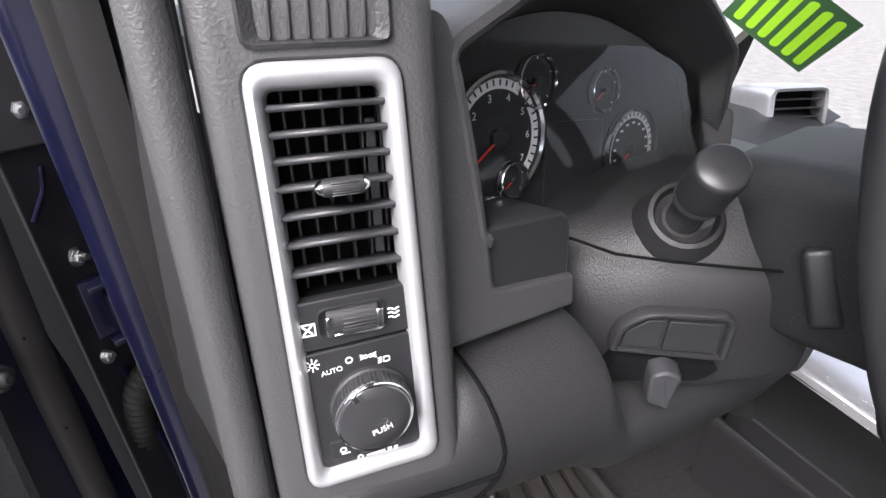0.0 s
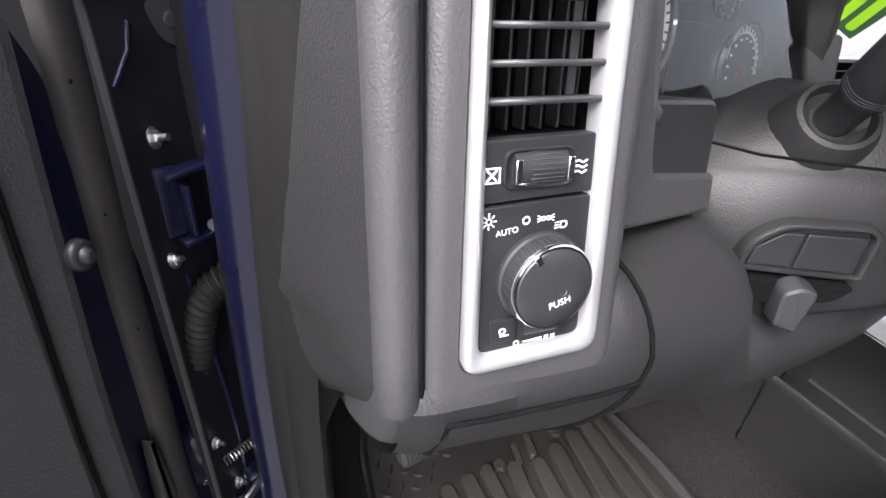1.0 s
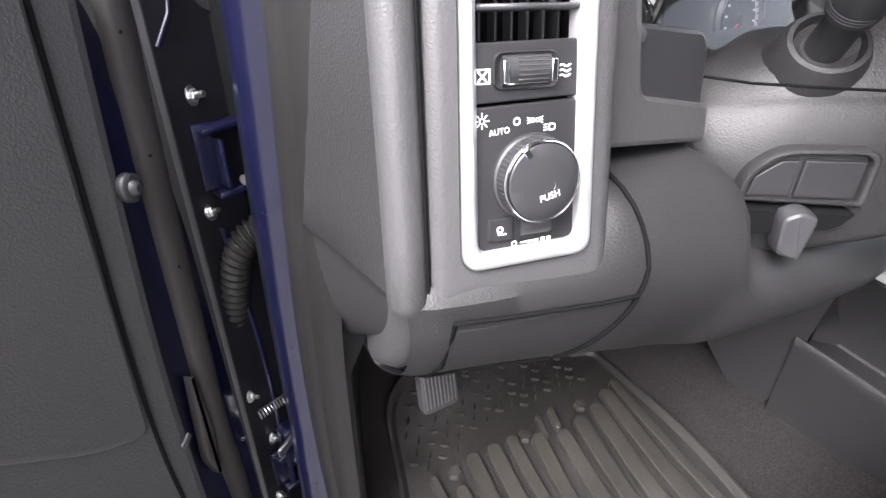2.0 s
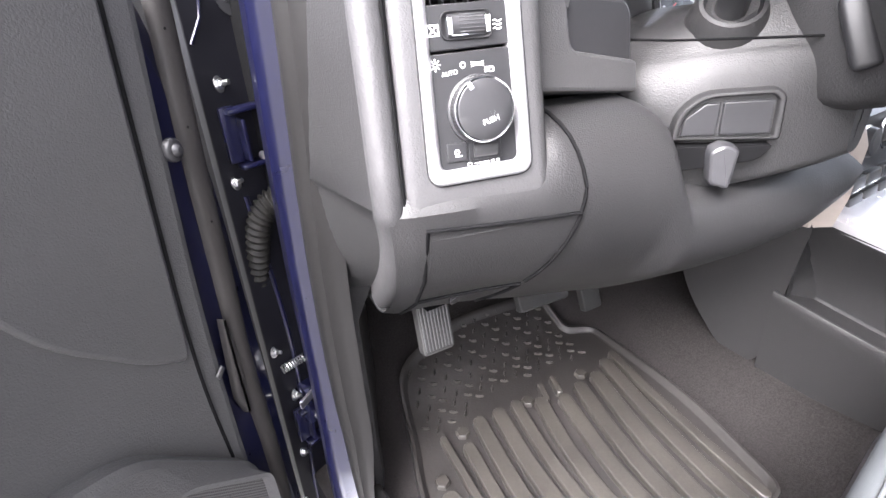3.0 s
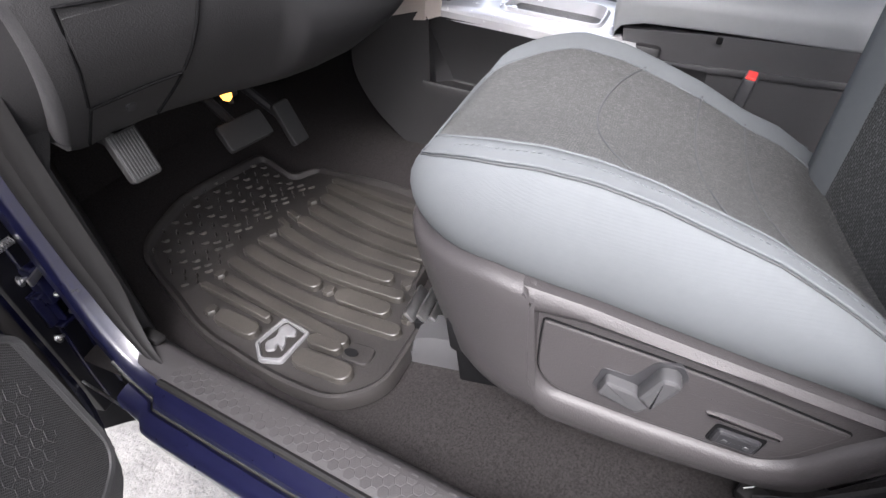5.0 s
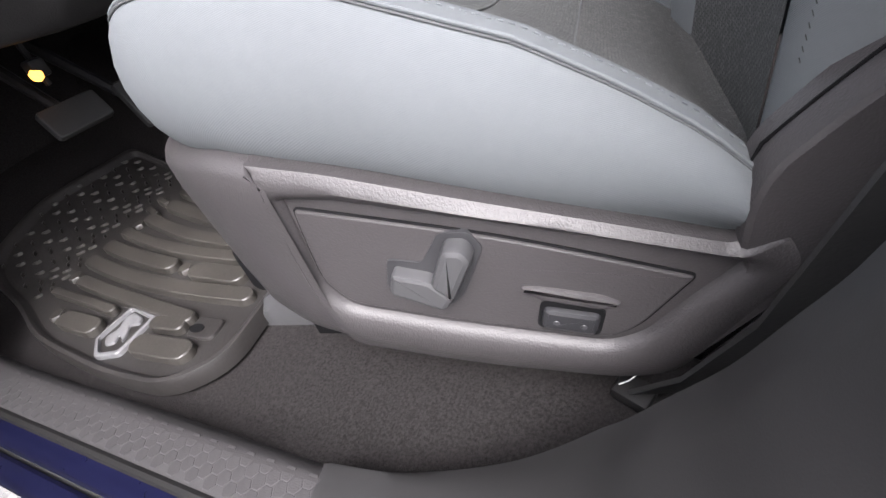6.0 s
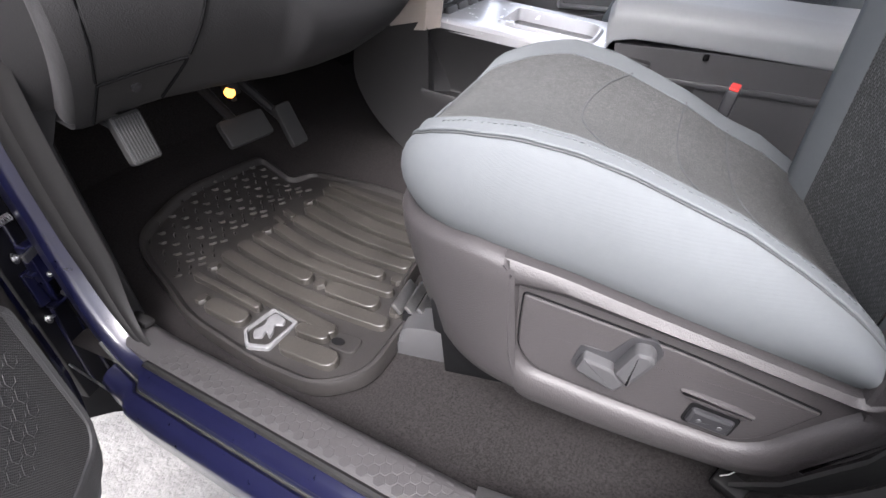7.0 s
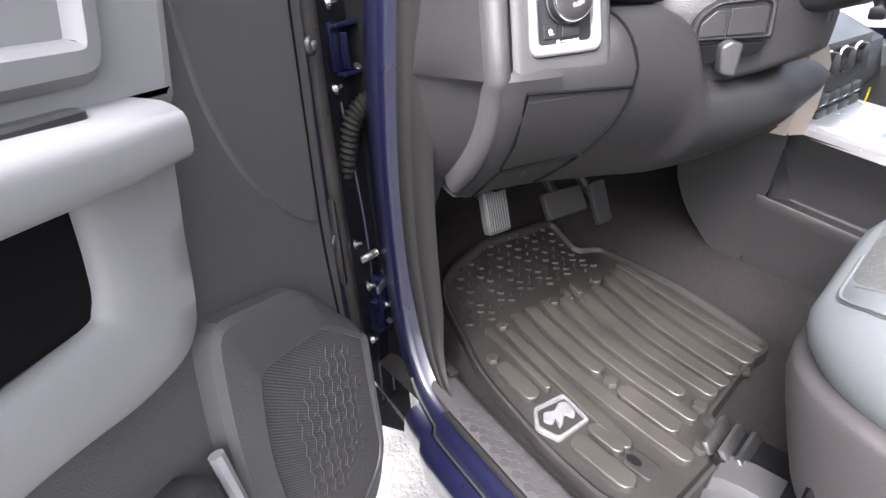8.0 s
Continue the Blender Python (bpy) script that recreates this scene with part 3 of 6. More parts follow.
part("upper_door_cap", rings([(0.0, 0.0), (0.0, 0.014), (-0.005, 0.020), (-0.014, 0.022)], dloop([(0.318, 1.195), (1.1, 1.2), (1.1, 1.34), (0.272, 1.34)], [0.006, 0.01, 0.01, 0.01]), DM, False, True), DOORCLOTH, door)
part("pull_surround", rings([(0.0, 0.01), (0.0, 0.024), (-0.006, 0.032), (-0.018, 0.034), (-0.022, 0.030), (-0.026, 0.012)], dloop([(0.385, 1.222), (0.66, 1.222), (0.66, 1.33), (0.352, 1.33)], 0.02), DM), DOORCLOTH, door)
part("pull_cup", rings([(0.0, 0.0), (0.0, 0.014)], dloop([(0.400, 1.238), (0.65, 1.238), (0.65, 1.325), (0.372, 1.325)], 0.012), DM, True, True), SMOOTH, door)
edge_o = smoothpath([(0.340, 1.168, 0), (0.354, 1.115, 0), (0.378, 1.037, 0), (0.44, 1.020, 0), (0.55, 1.030, 0), (0.80, 1.032, 0), (1.05, 1.03, 0)], 6)
edge_i = smoothpath([(0.437, 1.168, 0), (0.443, 1.125, 0), (0.452, 1.098, 0), (0.475, 1.089, 0), (0.60, 1.086, 0), (0.80, 1.088, 0), (1.05, 1.09, 0)], 6)
rows = []
for o, q in zip(edge_o, edge_i):
    d = (q - o).normalized()
    rows.append([dp((o + d * a).x, (o + d * a).y, h) for a, h in ((0.0, -0.002), (0.0, 0.016), (0.002, 0.022), (0.007, 0.026))] + [dp((o * (1 - f) + q * f).x, (o * (1 - f) + q * f).y, 0.0275) for f in (0.35, 0.65)]
                + [dp((q - d * a).x, (q - d * a).y, h) for a, h in ((0.008, 0.026), (0.002, 0.021), (0.0, 0.014), (0.0, 0.0))])
part("lower_light_panel", sheet(rows), DOORCLOTH, door, "light grey lower door panel")
# flat black slab stands for the shade inside the pull pocket
part("pull_pocket_shade", rings([(0.0, 0.0), (0.0, 0.012), (-0.004, 0.013)], dloop([(0.425, 1.165), (0.95, 1.165), (0.95, 1.085), (0.44, 1.090)], 0.01), DM, False, True), VOID, door)
part("map_pocket", rings([(0.0, 0.0), (0.0, 0.022), (-0.006, 0.034), (-0.015, 0.036)], dloop([(0.42, 0.93), (1.05, 0.96), (1.05, 0.54), (0.43, 0.54)], 0.03), DM, False, True), GRAIN_DARK, door)
part("pocket_edge", tube([dp(0.405, 0.925, 0.020), dp(0.405, 0.85, 0.030), dp(0.410, 0.75, 0.034), dp(0.415, 0.60, 0.03)], 0.008, 8), DOORCLOTH, door)
# small block added in place of a soft highlight on the trim
part("trim_highlight", block(DM @ pose(-0.072, 0.985, 0.004, 0, 0, 30), 0.014, 0.007, 0.003, 0.001), BUTTON, door)
scr = part("trim_screw", turned([(0.0105, -0.002), (0.0105, 0.003), (0.009, 0.005), (0.006, 0.0055), (0.005, 0.009), (0.003, 0.0105)], DM @ Matrix.Translation((-0.042, 1.207, 0.001)), 18), SMOOTH, door, "black trim screw")
# front edge: weatherstrip on the shell, wax, plugs
edge_pts = smoothpath([dp(-0.016, 1.46, -0.014), dp(-0.012, 1.33, -0.014), dp(-0.006, 1.25, -0.014), dp(0.0, 1.17, -0.014), dp(0.006, 1.05, -0.014), dp(0.012, 0.95, -0.014), dp(0.006, 0.84, -0.016), dp(0.006, 0.70, -0.02), dp(0.008, 0.55, -0.03)], 6)
strip_rows = []
for q in edge_pts:
    strip_rows.append([q + DM.to_3x3() @ Vector((-a, 0, h)) for a, h in ((-0.015, -0.006), (-0.013, 0.001), (-0.007, 0.0045), (0.002, 0.0055), (0.009, 0.004), (0.013, 0.000), (0.014, -0.008))])
part("edge_weatherstrip", sheet(strip_rows), SEALGREY, door, "grey rubber door weatherstrip")
for s, z in ((0.003, 1.30), (0.009, 1.22), (0.013, 1.13)):
    part("vent_hole", turned([(0.0013, 0.0), (0.0013, 0.0008)], DM @ Matrix.Translation((-s, z, -0.0035)), 8), VOID, door)
part("torn_foam", slab(dloop([(0.034, 1.03), (0.040, 0.985), (0.046, 0.93), (0.036, 0.90), (0.026, 0.955), (0.028, 1.01)], 0.004, 3), -0.016, -0.006, 0.003, DM), SEALGREY, door, "torn grey foam strip")
stand(HINGE_AT)
HM = basis((-0.20, 0.268, 0), Vector((0.92, 0.39, 0)).normalized(), (0, 0, 1), Vector((0.39, -0.92, 0)).normalized())
face = rpoly([(-0.002, 0.50), (0.10, 0.50), (0.095, 1.368), (0.0, 1.38)], 0.004, 2)
hf = part("hinge_side_panel", slab(face, -0.02, 0.0, 0.002, HM), PAINT_SHADED, door, "hinge side of the door, dark blue darkened for shade")
corner = rpoly([(-0.05, 1.362), (0.098, 1.362), (0.099, 1.40), (0.090, 1.43), (0.066, 1.462), (0.03, 1.485), (-0.05, 1.49)], [0.004, 0.003, 0.02, 0.03, 0.03, 0.02, 0.01], 4)
sl = part("hinge_side_cover", slab(corner, -0.03, 0.004, 0.002, HM), SMOOTH, door, "black plastic hinge side cover with plugs")
for u, z in ((0.045, 1.455), (0.062, 1.425), (0.068, 1.39)):
    part("plug", turned([(0.0125, 0.0), (0.0125, 0.0022), (0.0095, 0.0038), (0.003, 0.0042)], HM @ Matrix.Translation((u, z, 0.004)), 20), RUBBER, sl)
part("cover_nut", turned([(0.0075, 0.0), (0.0075, 0.001), (0.0055, 0.0012), (0.0055, 0.005), (0.003, 0.006)], HM @ Matrix.Translation((0.032, 1.392, 0.004)), 6), STEEL, sl, "zinc nut")
part("stop_plate", slab(rpoly([(0.045, 1.356), (0.092, 1.362), (0.080, 1.322), (0.056, 1.330)], 0.008, 3), 0.0, 0.004, 0.0015, HM), SMOOTH, hf)
part("plate_rivet", turned([(0.006, 0.003), (0.006, 0.0055), (0.004, 0.006)], HM @ Matrix.Translation((0.066, 1.344, 0.0)), 14), SMOOTH, hf)
part("seam_rib", tube([HM @ Vector((0.006, 1.30, 0.002)), HM @ Vector((0.024, 1.325, 0.003)), HM @ Vector((0.030, 1.345, 0.002))], 0.0022, 8), PAINT, hf)
for u in (0.035, 0.075):
    part("stiffening_rib", tube([HM @ Vector((u + 0.01 * math.sin(z * 9), z, 0.0)) for z in np.linspace(0.52, 1.12, 20)], 0.004, 8), PAINT, hf)

# ---- hinges, check strap, wiring between door and pillar ----


def bolt(m, parent, s=1.0):
    b = turned([(0.0095 * s, 0.0), (0.0095 * s, 0.0015 * s)], m, 16)
    turned([(0.0062 * s, 0.0015 * s), (0.0062 * s, 0.006 * s), (0.0052 * s, 0.007 * s)], m, 6, bm=b)
    turned([(0.0032 * s, 0.007 * s), (0.0032 * s, 0.017 * s)], m, 10, bm=b)
    return part("bolt", b, STEEL, parent, "zinc plated bolt")


def hinge(z):
    h = part("hinge", block(HM @ pose(0.028, z, 0.004), 0.022, 0.066, 0.008, 0.002), PAINT, door, "blue painted steel hinge with zinc bolts")
    part("door_leaf_flange", block(HM @ pose(0.040, z - 0.006, 0.014), 0.006, 0.05, 0.022, 0.002), PAINT, h)
    for dz, w in ((0.030, 0.075), (-0.036, 0.066)):
        part("knuckle_arm", block(HM @ pose(0.060, z + dz, 0.012, 0, 0, 3), w, 0.006, 0.022, 0.002), PAINT, h)
    part("pillar_leaf", block(HM @ pose(0.090, z - 0.002, 0.012), 0.006, 0.07, 0.024, 0.002), PAINT, h)
    part("pin", turned([(0.0045, -0.042), (0.0045, 0.036), (0.006, 0.036), (0.006, 0.040)], HM @ pose(0.082, z, 0.016, -90, 0, 0), 12), STEEL, h)
    bolt(HM @ pose(0.028, z + 0.058, 0.002, 0, 30, 20), h)
    bolt(HM @ pose(0.018, z - 0.058, 0.002, 0, 30, 50), h, 0.9)
    part("washer", turned([(0.007, 0.0), (0.007, 0.002)], HM @ pose(0.062, z - 0.030, 0.018, -60, 0, 0), 14), STEEL, h)
    return h


hinge(1.198)
hinge(0.735)
strap = thing("door_check_strap", "dark steel door check strap with coil spring", "door check", at=(-0.15, 0.29, 0.74))
part("housing", block(HM @ pose(0.060, 0.775, 0.014), 0.05, 0.07, 0.028, 0.005), PAINT, strap)
part("link", block(HM @ pose(0.050, 0.80, 0.03, 0, 20, 0), 0.07, 0.014, 0.006, 0.002), STEEL, strap)
part("roller", turned([(0.010, -0.01), (0.012, -0.004), (0.012, 0.004), (0.010, 0.01)], HM @ pose(0.066, 0.815, 0.026, 90, 0, 0), 16), SMOOTH, strap)
part("spring", tube([HM @ Vector((0.012 + 0.045 * t / 70, 0.856 + 0.006 * math.cos(t * 0.8), 0.012 + 0.006 * math.sin(t * 0.8))) for t in range(71)], 0.0013, 6), STEEL, strap, "coil spring")
bolt(HM @ pose(0.010, 0.885, 0.002, 0, 30, 20), strap, 0.9)
bolt(HM @ pose(0.080, 0.765, 0.028), strap, 0.6)
bolt(HM @ pose(0.050, 0.752, 0.028), strap, 0.6)
part("wax_patch", turned([(0.004, 0.0), (0.017, 0.002), (0.017, 0.004), (0.008, 0.008)], HM @ pose(0.080, 0.925, 0.0) @ Matrix.Diagonal((0.7, 1.8, 1, 1)), 16), GREASE, strap, "tan wax patch")
loom = thing("wiring_conduit", "ribbed grey rubber wiring conduit between pillar and door", "wiring conduit", at=(-0.15, 0.28, 0.95))
lp = smoothpath([(-0.095, 0.272, 1.108), (-0.124, 0.268, 1.114), (-0.148, 0.267, 1.106), (-0.165, 0.268, 1.084), (-0.174, 0.273, 1.052), (-0.182, 0.284, 1.015), (-0.188, 0.30, 0.98)], 26)
part("ribbed_boot", tube(lp, [0.0165 + 0.0022 * math.sin(i * 0.9) for i in range(len(lp))], 18), CONDUIT, loom)
part("clip", block(pose(-0.124, 0.250, 1.098, 0, 0, 0), 0.008, 0.012, 0.045, 0.002), STEEL, loom)

# ---- dashboard ----
stand()
POD_AT = settle((-0.0335, 0.0181, 1.3178), (0.003, 0.001, -0.015), -3.1, (0.926, 0.84, 0.945))
LOW_AT = settle((-0.0018, 0.0258, 1.0603), (-0.007, 0.016, 0.020), -3.1, (0.93, 1.01, 0.97))
PB = Vector((-0.0335, -0.0015, 1.198))
PU = Vector((0.962, -0.273, 0.0)).normalized()
PV = Vector((0.0, 0.18, 0.98))
PV = (PV - PV.dot(PU) * PU).normalized()
PM = POD_AT @ basis(PB, PU, PV, PU.cross(PV))


def pf(u, v, n=0.0, rz=0.0):
    """A frame on the switch panel's plane: u along the dash, v up, n out of it."""
    return PM @ Matrix.Translation((u, v, n)) @ Matrix.Rotation(radians(rz), 4, "Z")


dash = thing("dashboard", "charcoal grained plastic dashboard with vents, switches and gauges", "dashboard", at=(0.3, 0.2, 0.95))
bez_o = rpoly([(-0.046, 0.0), (0.050, 0.002), (0.038, 0.281), (-0.045, 0.281)], 0.013, 5)
bez_i = rpoly([(-0.0345, 0.0125), (0.0365, 0.0145), (0.0275, 0.268), (-0.0365, 0.268)], 0.006, 5)
pod_o = rpoly([(-0.066, -0.026), (0.066, -0.022), (0.054, 0.345), (-0.063, 0.345)], [0.008, 0.012, 0.02, 0.025], 5)


def ring2(a, b, m, steps):
    """A moulded band between two outlines of equal length; steps give (share, grow, height)."""
    loops = []
    for f, d, h in steps:
        base = [(p[0] * (1 - f) + q[0] * f, p[1] * (1 - f) + q[1] * f) for p, q in zip(a, b)]
        loops.append([m @ Vector((*p, h)) for p in grow(base, d)])
    return loft(loops, False, False)


pod = part("end_pod", ring2(pod_o, bez_o, PM, [(0, 0.008, -0.26), (0, 0.008, -0.03), (0, 0.007, -0.016), (0, 0.004, -0.007), (0, 0.0, -0.002), (0, -0.007, 0.0), (1, 0.003, -0.001), (1, 0.0015, -0.003), (1, 0.0, -0.012)]), GRAIN, dash)
part("bezel", ring2(bez_o, bez_i, PM, [(0, 0.001, -0.008), (0, 0.001, 0.0015), (0, 0.0, 0.004), (0, -0.002, 0.0055), (0.45, 0, 0.0058), (1, 0.004, 0.0045), (1, 0.0015, 0.001), (1, 0.0, -0.004), (1, -0.001, -0.012)]), SILVER, dash, "satin silver switch panel bezel")
# small defroster outlet above
part("demister_frame", ring2(rpoly(rect(-0.044, 0.036, 0.288, 0.324), 0.007, 3), rpoly(rect(-0.034, 0.026, 0.293, 0.318), 0.004, 3), PM, [(0, 0, -0.004), (0, 0, 0.001), (0, -0.002, 0.003), (1, 0.001, 0.0), (1, 0, -0.012)]), GRAIN_DARK, dash)
dem = part("demister_duct", slab(rect(-0.036, 0.028, 0.291, 0.320), -0.03, -0.014, 0.001, PM), VOID, dash)
for i in range(6):
    part("fin", block(pf(-0.028 + i * 0.0098, 0.3055, -0.004, -3), 0.0022, 0.026, 0.012, 0.0006, 1), SLAT, dem)
# main air vent
vent = part("air_vent", loft([[PM @ Vector((u, v, n)) for u, v in rect(-0.040, 0.034, 0.143, 0.270)] for n in (-0.002, -0.055)], False, True), VOID, dash)
for v in (0.2590, 0.2450, 0.2305, 0.2150, 0.1985, 0.1810, 0.1625):
    half = 0.0355 + (0.259 - v) * 0.03
    part("slat", loft([[pf(0, v) @ Vector((u, dv, n)) for n, dv in ((0.0, -0.0006), (-0.0012, -0.0019), (-0.016, -0.0014), (-0.016, 0.0014), (-0.0012, 0.0017), (0.0, 0.0006))] for u in (-half - 0.001, half - 0.0065)]), SLAT, vent)
for i in range(6):
    part("vane", block(pf(-0.028 + i * 0.0112, 0.206, -0.030), 0.0018, 0.122, 0.016, 0.0005, 1), SMOOTH, vent)
part("vane_link", block(pf(0.0215, 0.206, -0.020), 0.006, 0.085, 0.002, 0.0005, 1), SLAT, vent)
tab = part("slider_tab", loft([[pf(u, 0.2145, 0.004) @ Vector((0, r * 0.0055 * math.cos(a), r * 0.0075 * math.sin(a))) for a in np.linspace(0, 2 * math.pi, 12, endpoint=False)] for u, r in ((-0.012, 0.9), (-0.009, 1.0), (0.010, 1.0), (0.012, 0.9))]), KNOBCAP, vent, "ribbed black vent slider")
for i in range(6):
    part("rib", block(pf(0.001, 0.2108 + i * 0.0014, 0.0108), 0.016, 0.0006, 0.001, 0.0002, 1), SLAT, tab)
for u0, u1 in ((-0.012, -0.0165), (0.012, 0.0155)):
    part("bright_tip", loft([[pf(u0 + (u1 - u0) * f, 0.2145, 0.004) @ Vector((0, r * 0.005 * math.cos(a), r * 0.0068 * math.sin(a))) for a in np.linspace(0, 2 * math.pi, 10, endpoint=False)] for f, r in ((0, 0.95), (0.5, 0.75), (1, 0.3))]), CHROME, tab, "chrome tip")

# blower thumbwheel panel
midp = part("vent_control_panel", slab(rpoly([(-0.0405, 0.1085), (0.0345, 0.1105), (0.0325, 0.1445), (-0.0395, 0.1435)], 0.002, 2), -0.012, -0.0015, 0.0012, PM), PANEL, dash)
part("thumbwheel_surround", ring2(rpoly(rect(-0.026, 0.020, 0.1155, 0.1385), 0.008, 4), rpoly(rect(-0.0205, 0.0145, 0.1195, 0.1345), 0.005, 4), PM, [(0, 0, -0.002), (0, -0.001, 0.0012), (1, 0.0015, -0.001), (1, 0, -0.002)]), PANEL, midp)
tw = part("thumbwheel", loft([[pf(-0.003, 0.127, -0.006) @ Vector((u, 0.0105 * math.cos(a), 0.0105 * math.sin(a))) for a in np.linspace(0, 2 * math.pi, 40, endpoint=False)] for u in (-0.0165, -0.0155, 0.0155, 0.0165)]), KNOBCAP, midp)
for i in range(9):
    a = radians(30 + i * 15)
    part("grip", block(pf(0.001, 0.127, -0.006) @ Matrix.Rotation(a - radians(90), 4, "X") @ Matrix.Translation((0, 0, 0.0106)), 0.021, 0.0008, 0.0008, 0.0002, 1), SLAT, tw)
for u in (-0.0195, 0.0132):
    part("bright_band", block(pf(u + 0.0015, 0.1265, 0.0046), 0.004, 0.013, 0.001, 0.0004, 1), CHROME, tw, "chrome end band")
part("bright_line", block(pf(-0.010, 0.1195, 0.0035), 0.014, 0.0011, 0.001, 0.0003, 1), CHROME, tw)
for dx, dy, w, h in ((0, 0.004, 0.0105, 0.0009), (0, -0.004, 0.0105, 0.0009), (-0.0048, 0, 0.0009, 0.0088), (0.0048, 0, 0.0009, 0.0088)):
    part("closed_icon", block(pf(-0.0322 + dx, 0.1245 + dy, -0.0012), w, h, 0.0006, 0), WHITE, midp)
for rz in (45, -45):
    part("closed_icon_cross", block(pf(-0.0322, 0.1245, -0.0012, rz), 0.0085, 0.0011, 0.0006, 0), WHITE, midp)
for i in range(3):
    part("airflow_icon", tube([pf(0.0205 + t * 0.0011, 0.1226 + i * 0.0030 + 0.0007 * math.sin(t * 1.1), -0.0010) @ Vector() for t in range(8)], 0.00055, 5), WHITE, midp)

# headlamp switch panel
swp = part("lamp_switch_panel", slab(rpoly([(-0.0365, 0.0115), (0.0385, 0.0135), (0.0345, 0.1085), (-0.0405, 0.1065)], 0.003, 2), -0.012, -0.0015, 0.0012, PM), PANEL, dash)
KM = pf(0.0035, 0.060, 0.0)
knob = part("rotary_knob", turned([(0.0290, -0.003), (0.0288, 0.002), (0.0272, 0.003), (0.0268, 0.016), (0.0262, 0.0175)], KM, 64), KNOBCAP, swp, "black rotary lamp knob")
for i in range(56):
    a = 2 * math.pi * i / 56
    part("knurl", block(KM @ Matrix.Rotation(a, 4, "Z") @ Matrix.Translation((0.0271, 0, 0.0095)), 0.0008, 0.0012, 0.012, 0.0002, 1), KNOBCAP, knob)
part("chrome_ring", turned([(0.0268, 0.0165), (0.0268, 0.0185), (0.0258, 0.0202), (0.0246, 0.0200), (0.0244, 0.0185)], KM, 64, cap0=False, cap1=False), CHROME, knob, "chrome knob ring")
part("cap", turned([(0.0246, 0.018), (0.0246, 0.0195), (0.0235, 0.0206), (0.015, 0.0215), (0.004, 0.0218)], KM, 48), KNOBCAP, knob)
part("pointer", block(KM @ Matrix.Rotation(radians(122), 4, "Z") @ Matrix.Translation((0.0225, 0, 0.0208)), 0.0062, 0.0042, 0.0012, 0.0004, 1), CHROME, knob, "chrome pointer mark")
lettering("PUSH", 0.0062, KM @ pose(0.004, -0.009, 0.0218, 0, 0, 14), WHITE, knob, "push_word")
for s in (-1, 1):
    part("fog_icon", turned([(0.0012, 0), (0.0022, 0.0002), (0.0022, 0.0003)], KM @ pose(0.0035 + s * 0.0022, -0.0025, 0.0215), 12, cap0=False, cap1=False), WHITE, knob)
for i in range(3):
    part("fog_icon_ray", block(KM @ pose(-0.0015, -0.0042 + i * 0.0014, 0.0216, 0, 0, -15), 0.0024, 0.0005, 0.0003, 0), WHITE, knob)
for i in range(8):
    part("sun_icon_ray", block(pf(-0.0325, 0.0985, -0.0012) @ Matrix.Rotation(radians(45 * i), 4, "Z") @ Matrix.Translation((0.0038, 0, 0)), 0.0022, 0.0008, 0.0005, 0), WHITE, swp)
part("sun_icon", turned([(0.0013, 0), (0.0021, 0.0002), (0.0013, 0.0003)], pf(-0.0325, 0.0985, -0.0013), 14, cap0=False, cap1=False), WHITE, swp)
lettering("AUTO", 0.0052, pf(-0.0205, 0.0912, -0.0011, 6), WHITE, swp, "auto_word")
part("off_icon", turned([(0.0017, 0), (0.0026, 0.0002), (0.0017, 0.0003)], pf(-0.0085, 0.0968, -0.0013), 16, cap0=False, cap1=False), WHITE, swp)
for s in (-1, 1):
    part("parking_icon", turned([(0.0008, 0), (0.0016, 0.0002), (0.0008, 0.0003)], pf(0.0045 + s * 0.0016, 0.0968, -0.0013), 10, cap0=False, cap1=False), WHITE, swp)
    for j in (-1, 0, 1):
        part("parking_icon_ray", block(pf(0.0045 + s * 0.0044, 0.0968 + j * 0.0014, -0.0012, s * j * 22), 0.0026, 0.0006, 0.0004, 0), WHITE, swp)
part("headlamp_icon", ring2(rpoly(rect(0.0145, 0.0195, 0.0895, 0.0940), [0.0005, 0.002, 0.002, 0.0005], 3), rpoly(rect(0.0153, 0.0187, 0.0903, 0.0932), [0.0003, 0.0012, 0.0012, 0.0003], 3), PM, [(0, 0, -0.0013), (0, 0, -0.0009), (1, 0, -0.0009), (1, 0, -0.0013)]), WHITE, swp)
for j in range(3):
    part("headlamp_icon_ray", block(pf(0.0122, 0.0900 + j * 0.0017, -0.0011, 8), 0.0028, 0.0006, 0.0004, 0), WHITE, swp)
btn = part("cargo_button", slab(rpoly(rect(-0.0285, -0.0105, 0.0185, 0.0345), 0.001, 2), -0.003, 0.0008, 0.0008, PM), PANEL, swp)
part("cargo_icon", turned([(0.0014, 0), (0.0025, 0.0002), (0.0014, 0.0003)], pf(-0.0200, 0.0265, 0.0008), 14, cap0=False, cap1=False), WHITE, btn)
part("cargo_icon_bar", block(pf(-0.0185, 0.0232, 0.0010), 0.0062, 0.0009, 0.0004, 0), WHITE, btn)
part("dimmer_well", slab(rect(-0.0085, 0.0215, 0.0180, 0.0345), -0.003, 0.0002, 0.0006, PM), PANEL, swp)
part("dimmer_wheel", loft([[pf(0.0065, 0.0268, -0.004) @ Vector((u, 0.0075 * math.cos(a), 0.0085 * math.sin(a))) for a in np.linspace(0, 2 * math.pi, 28, endpoint=False)] for u in (-0.011, -0.0102, 0.0102, 0.011)]), BUTTON, swp)
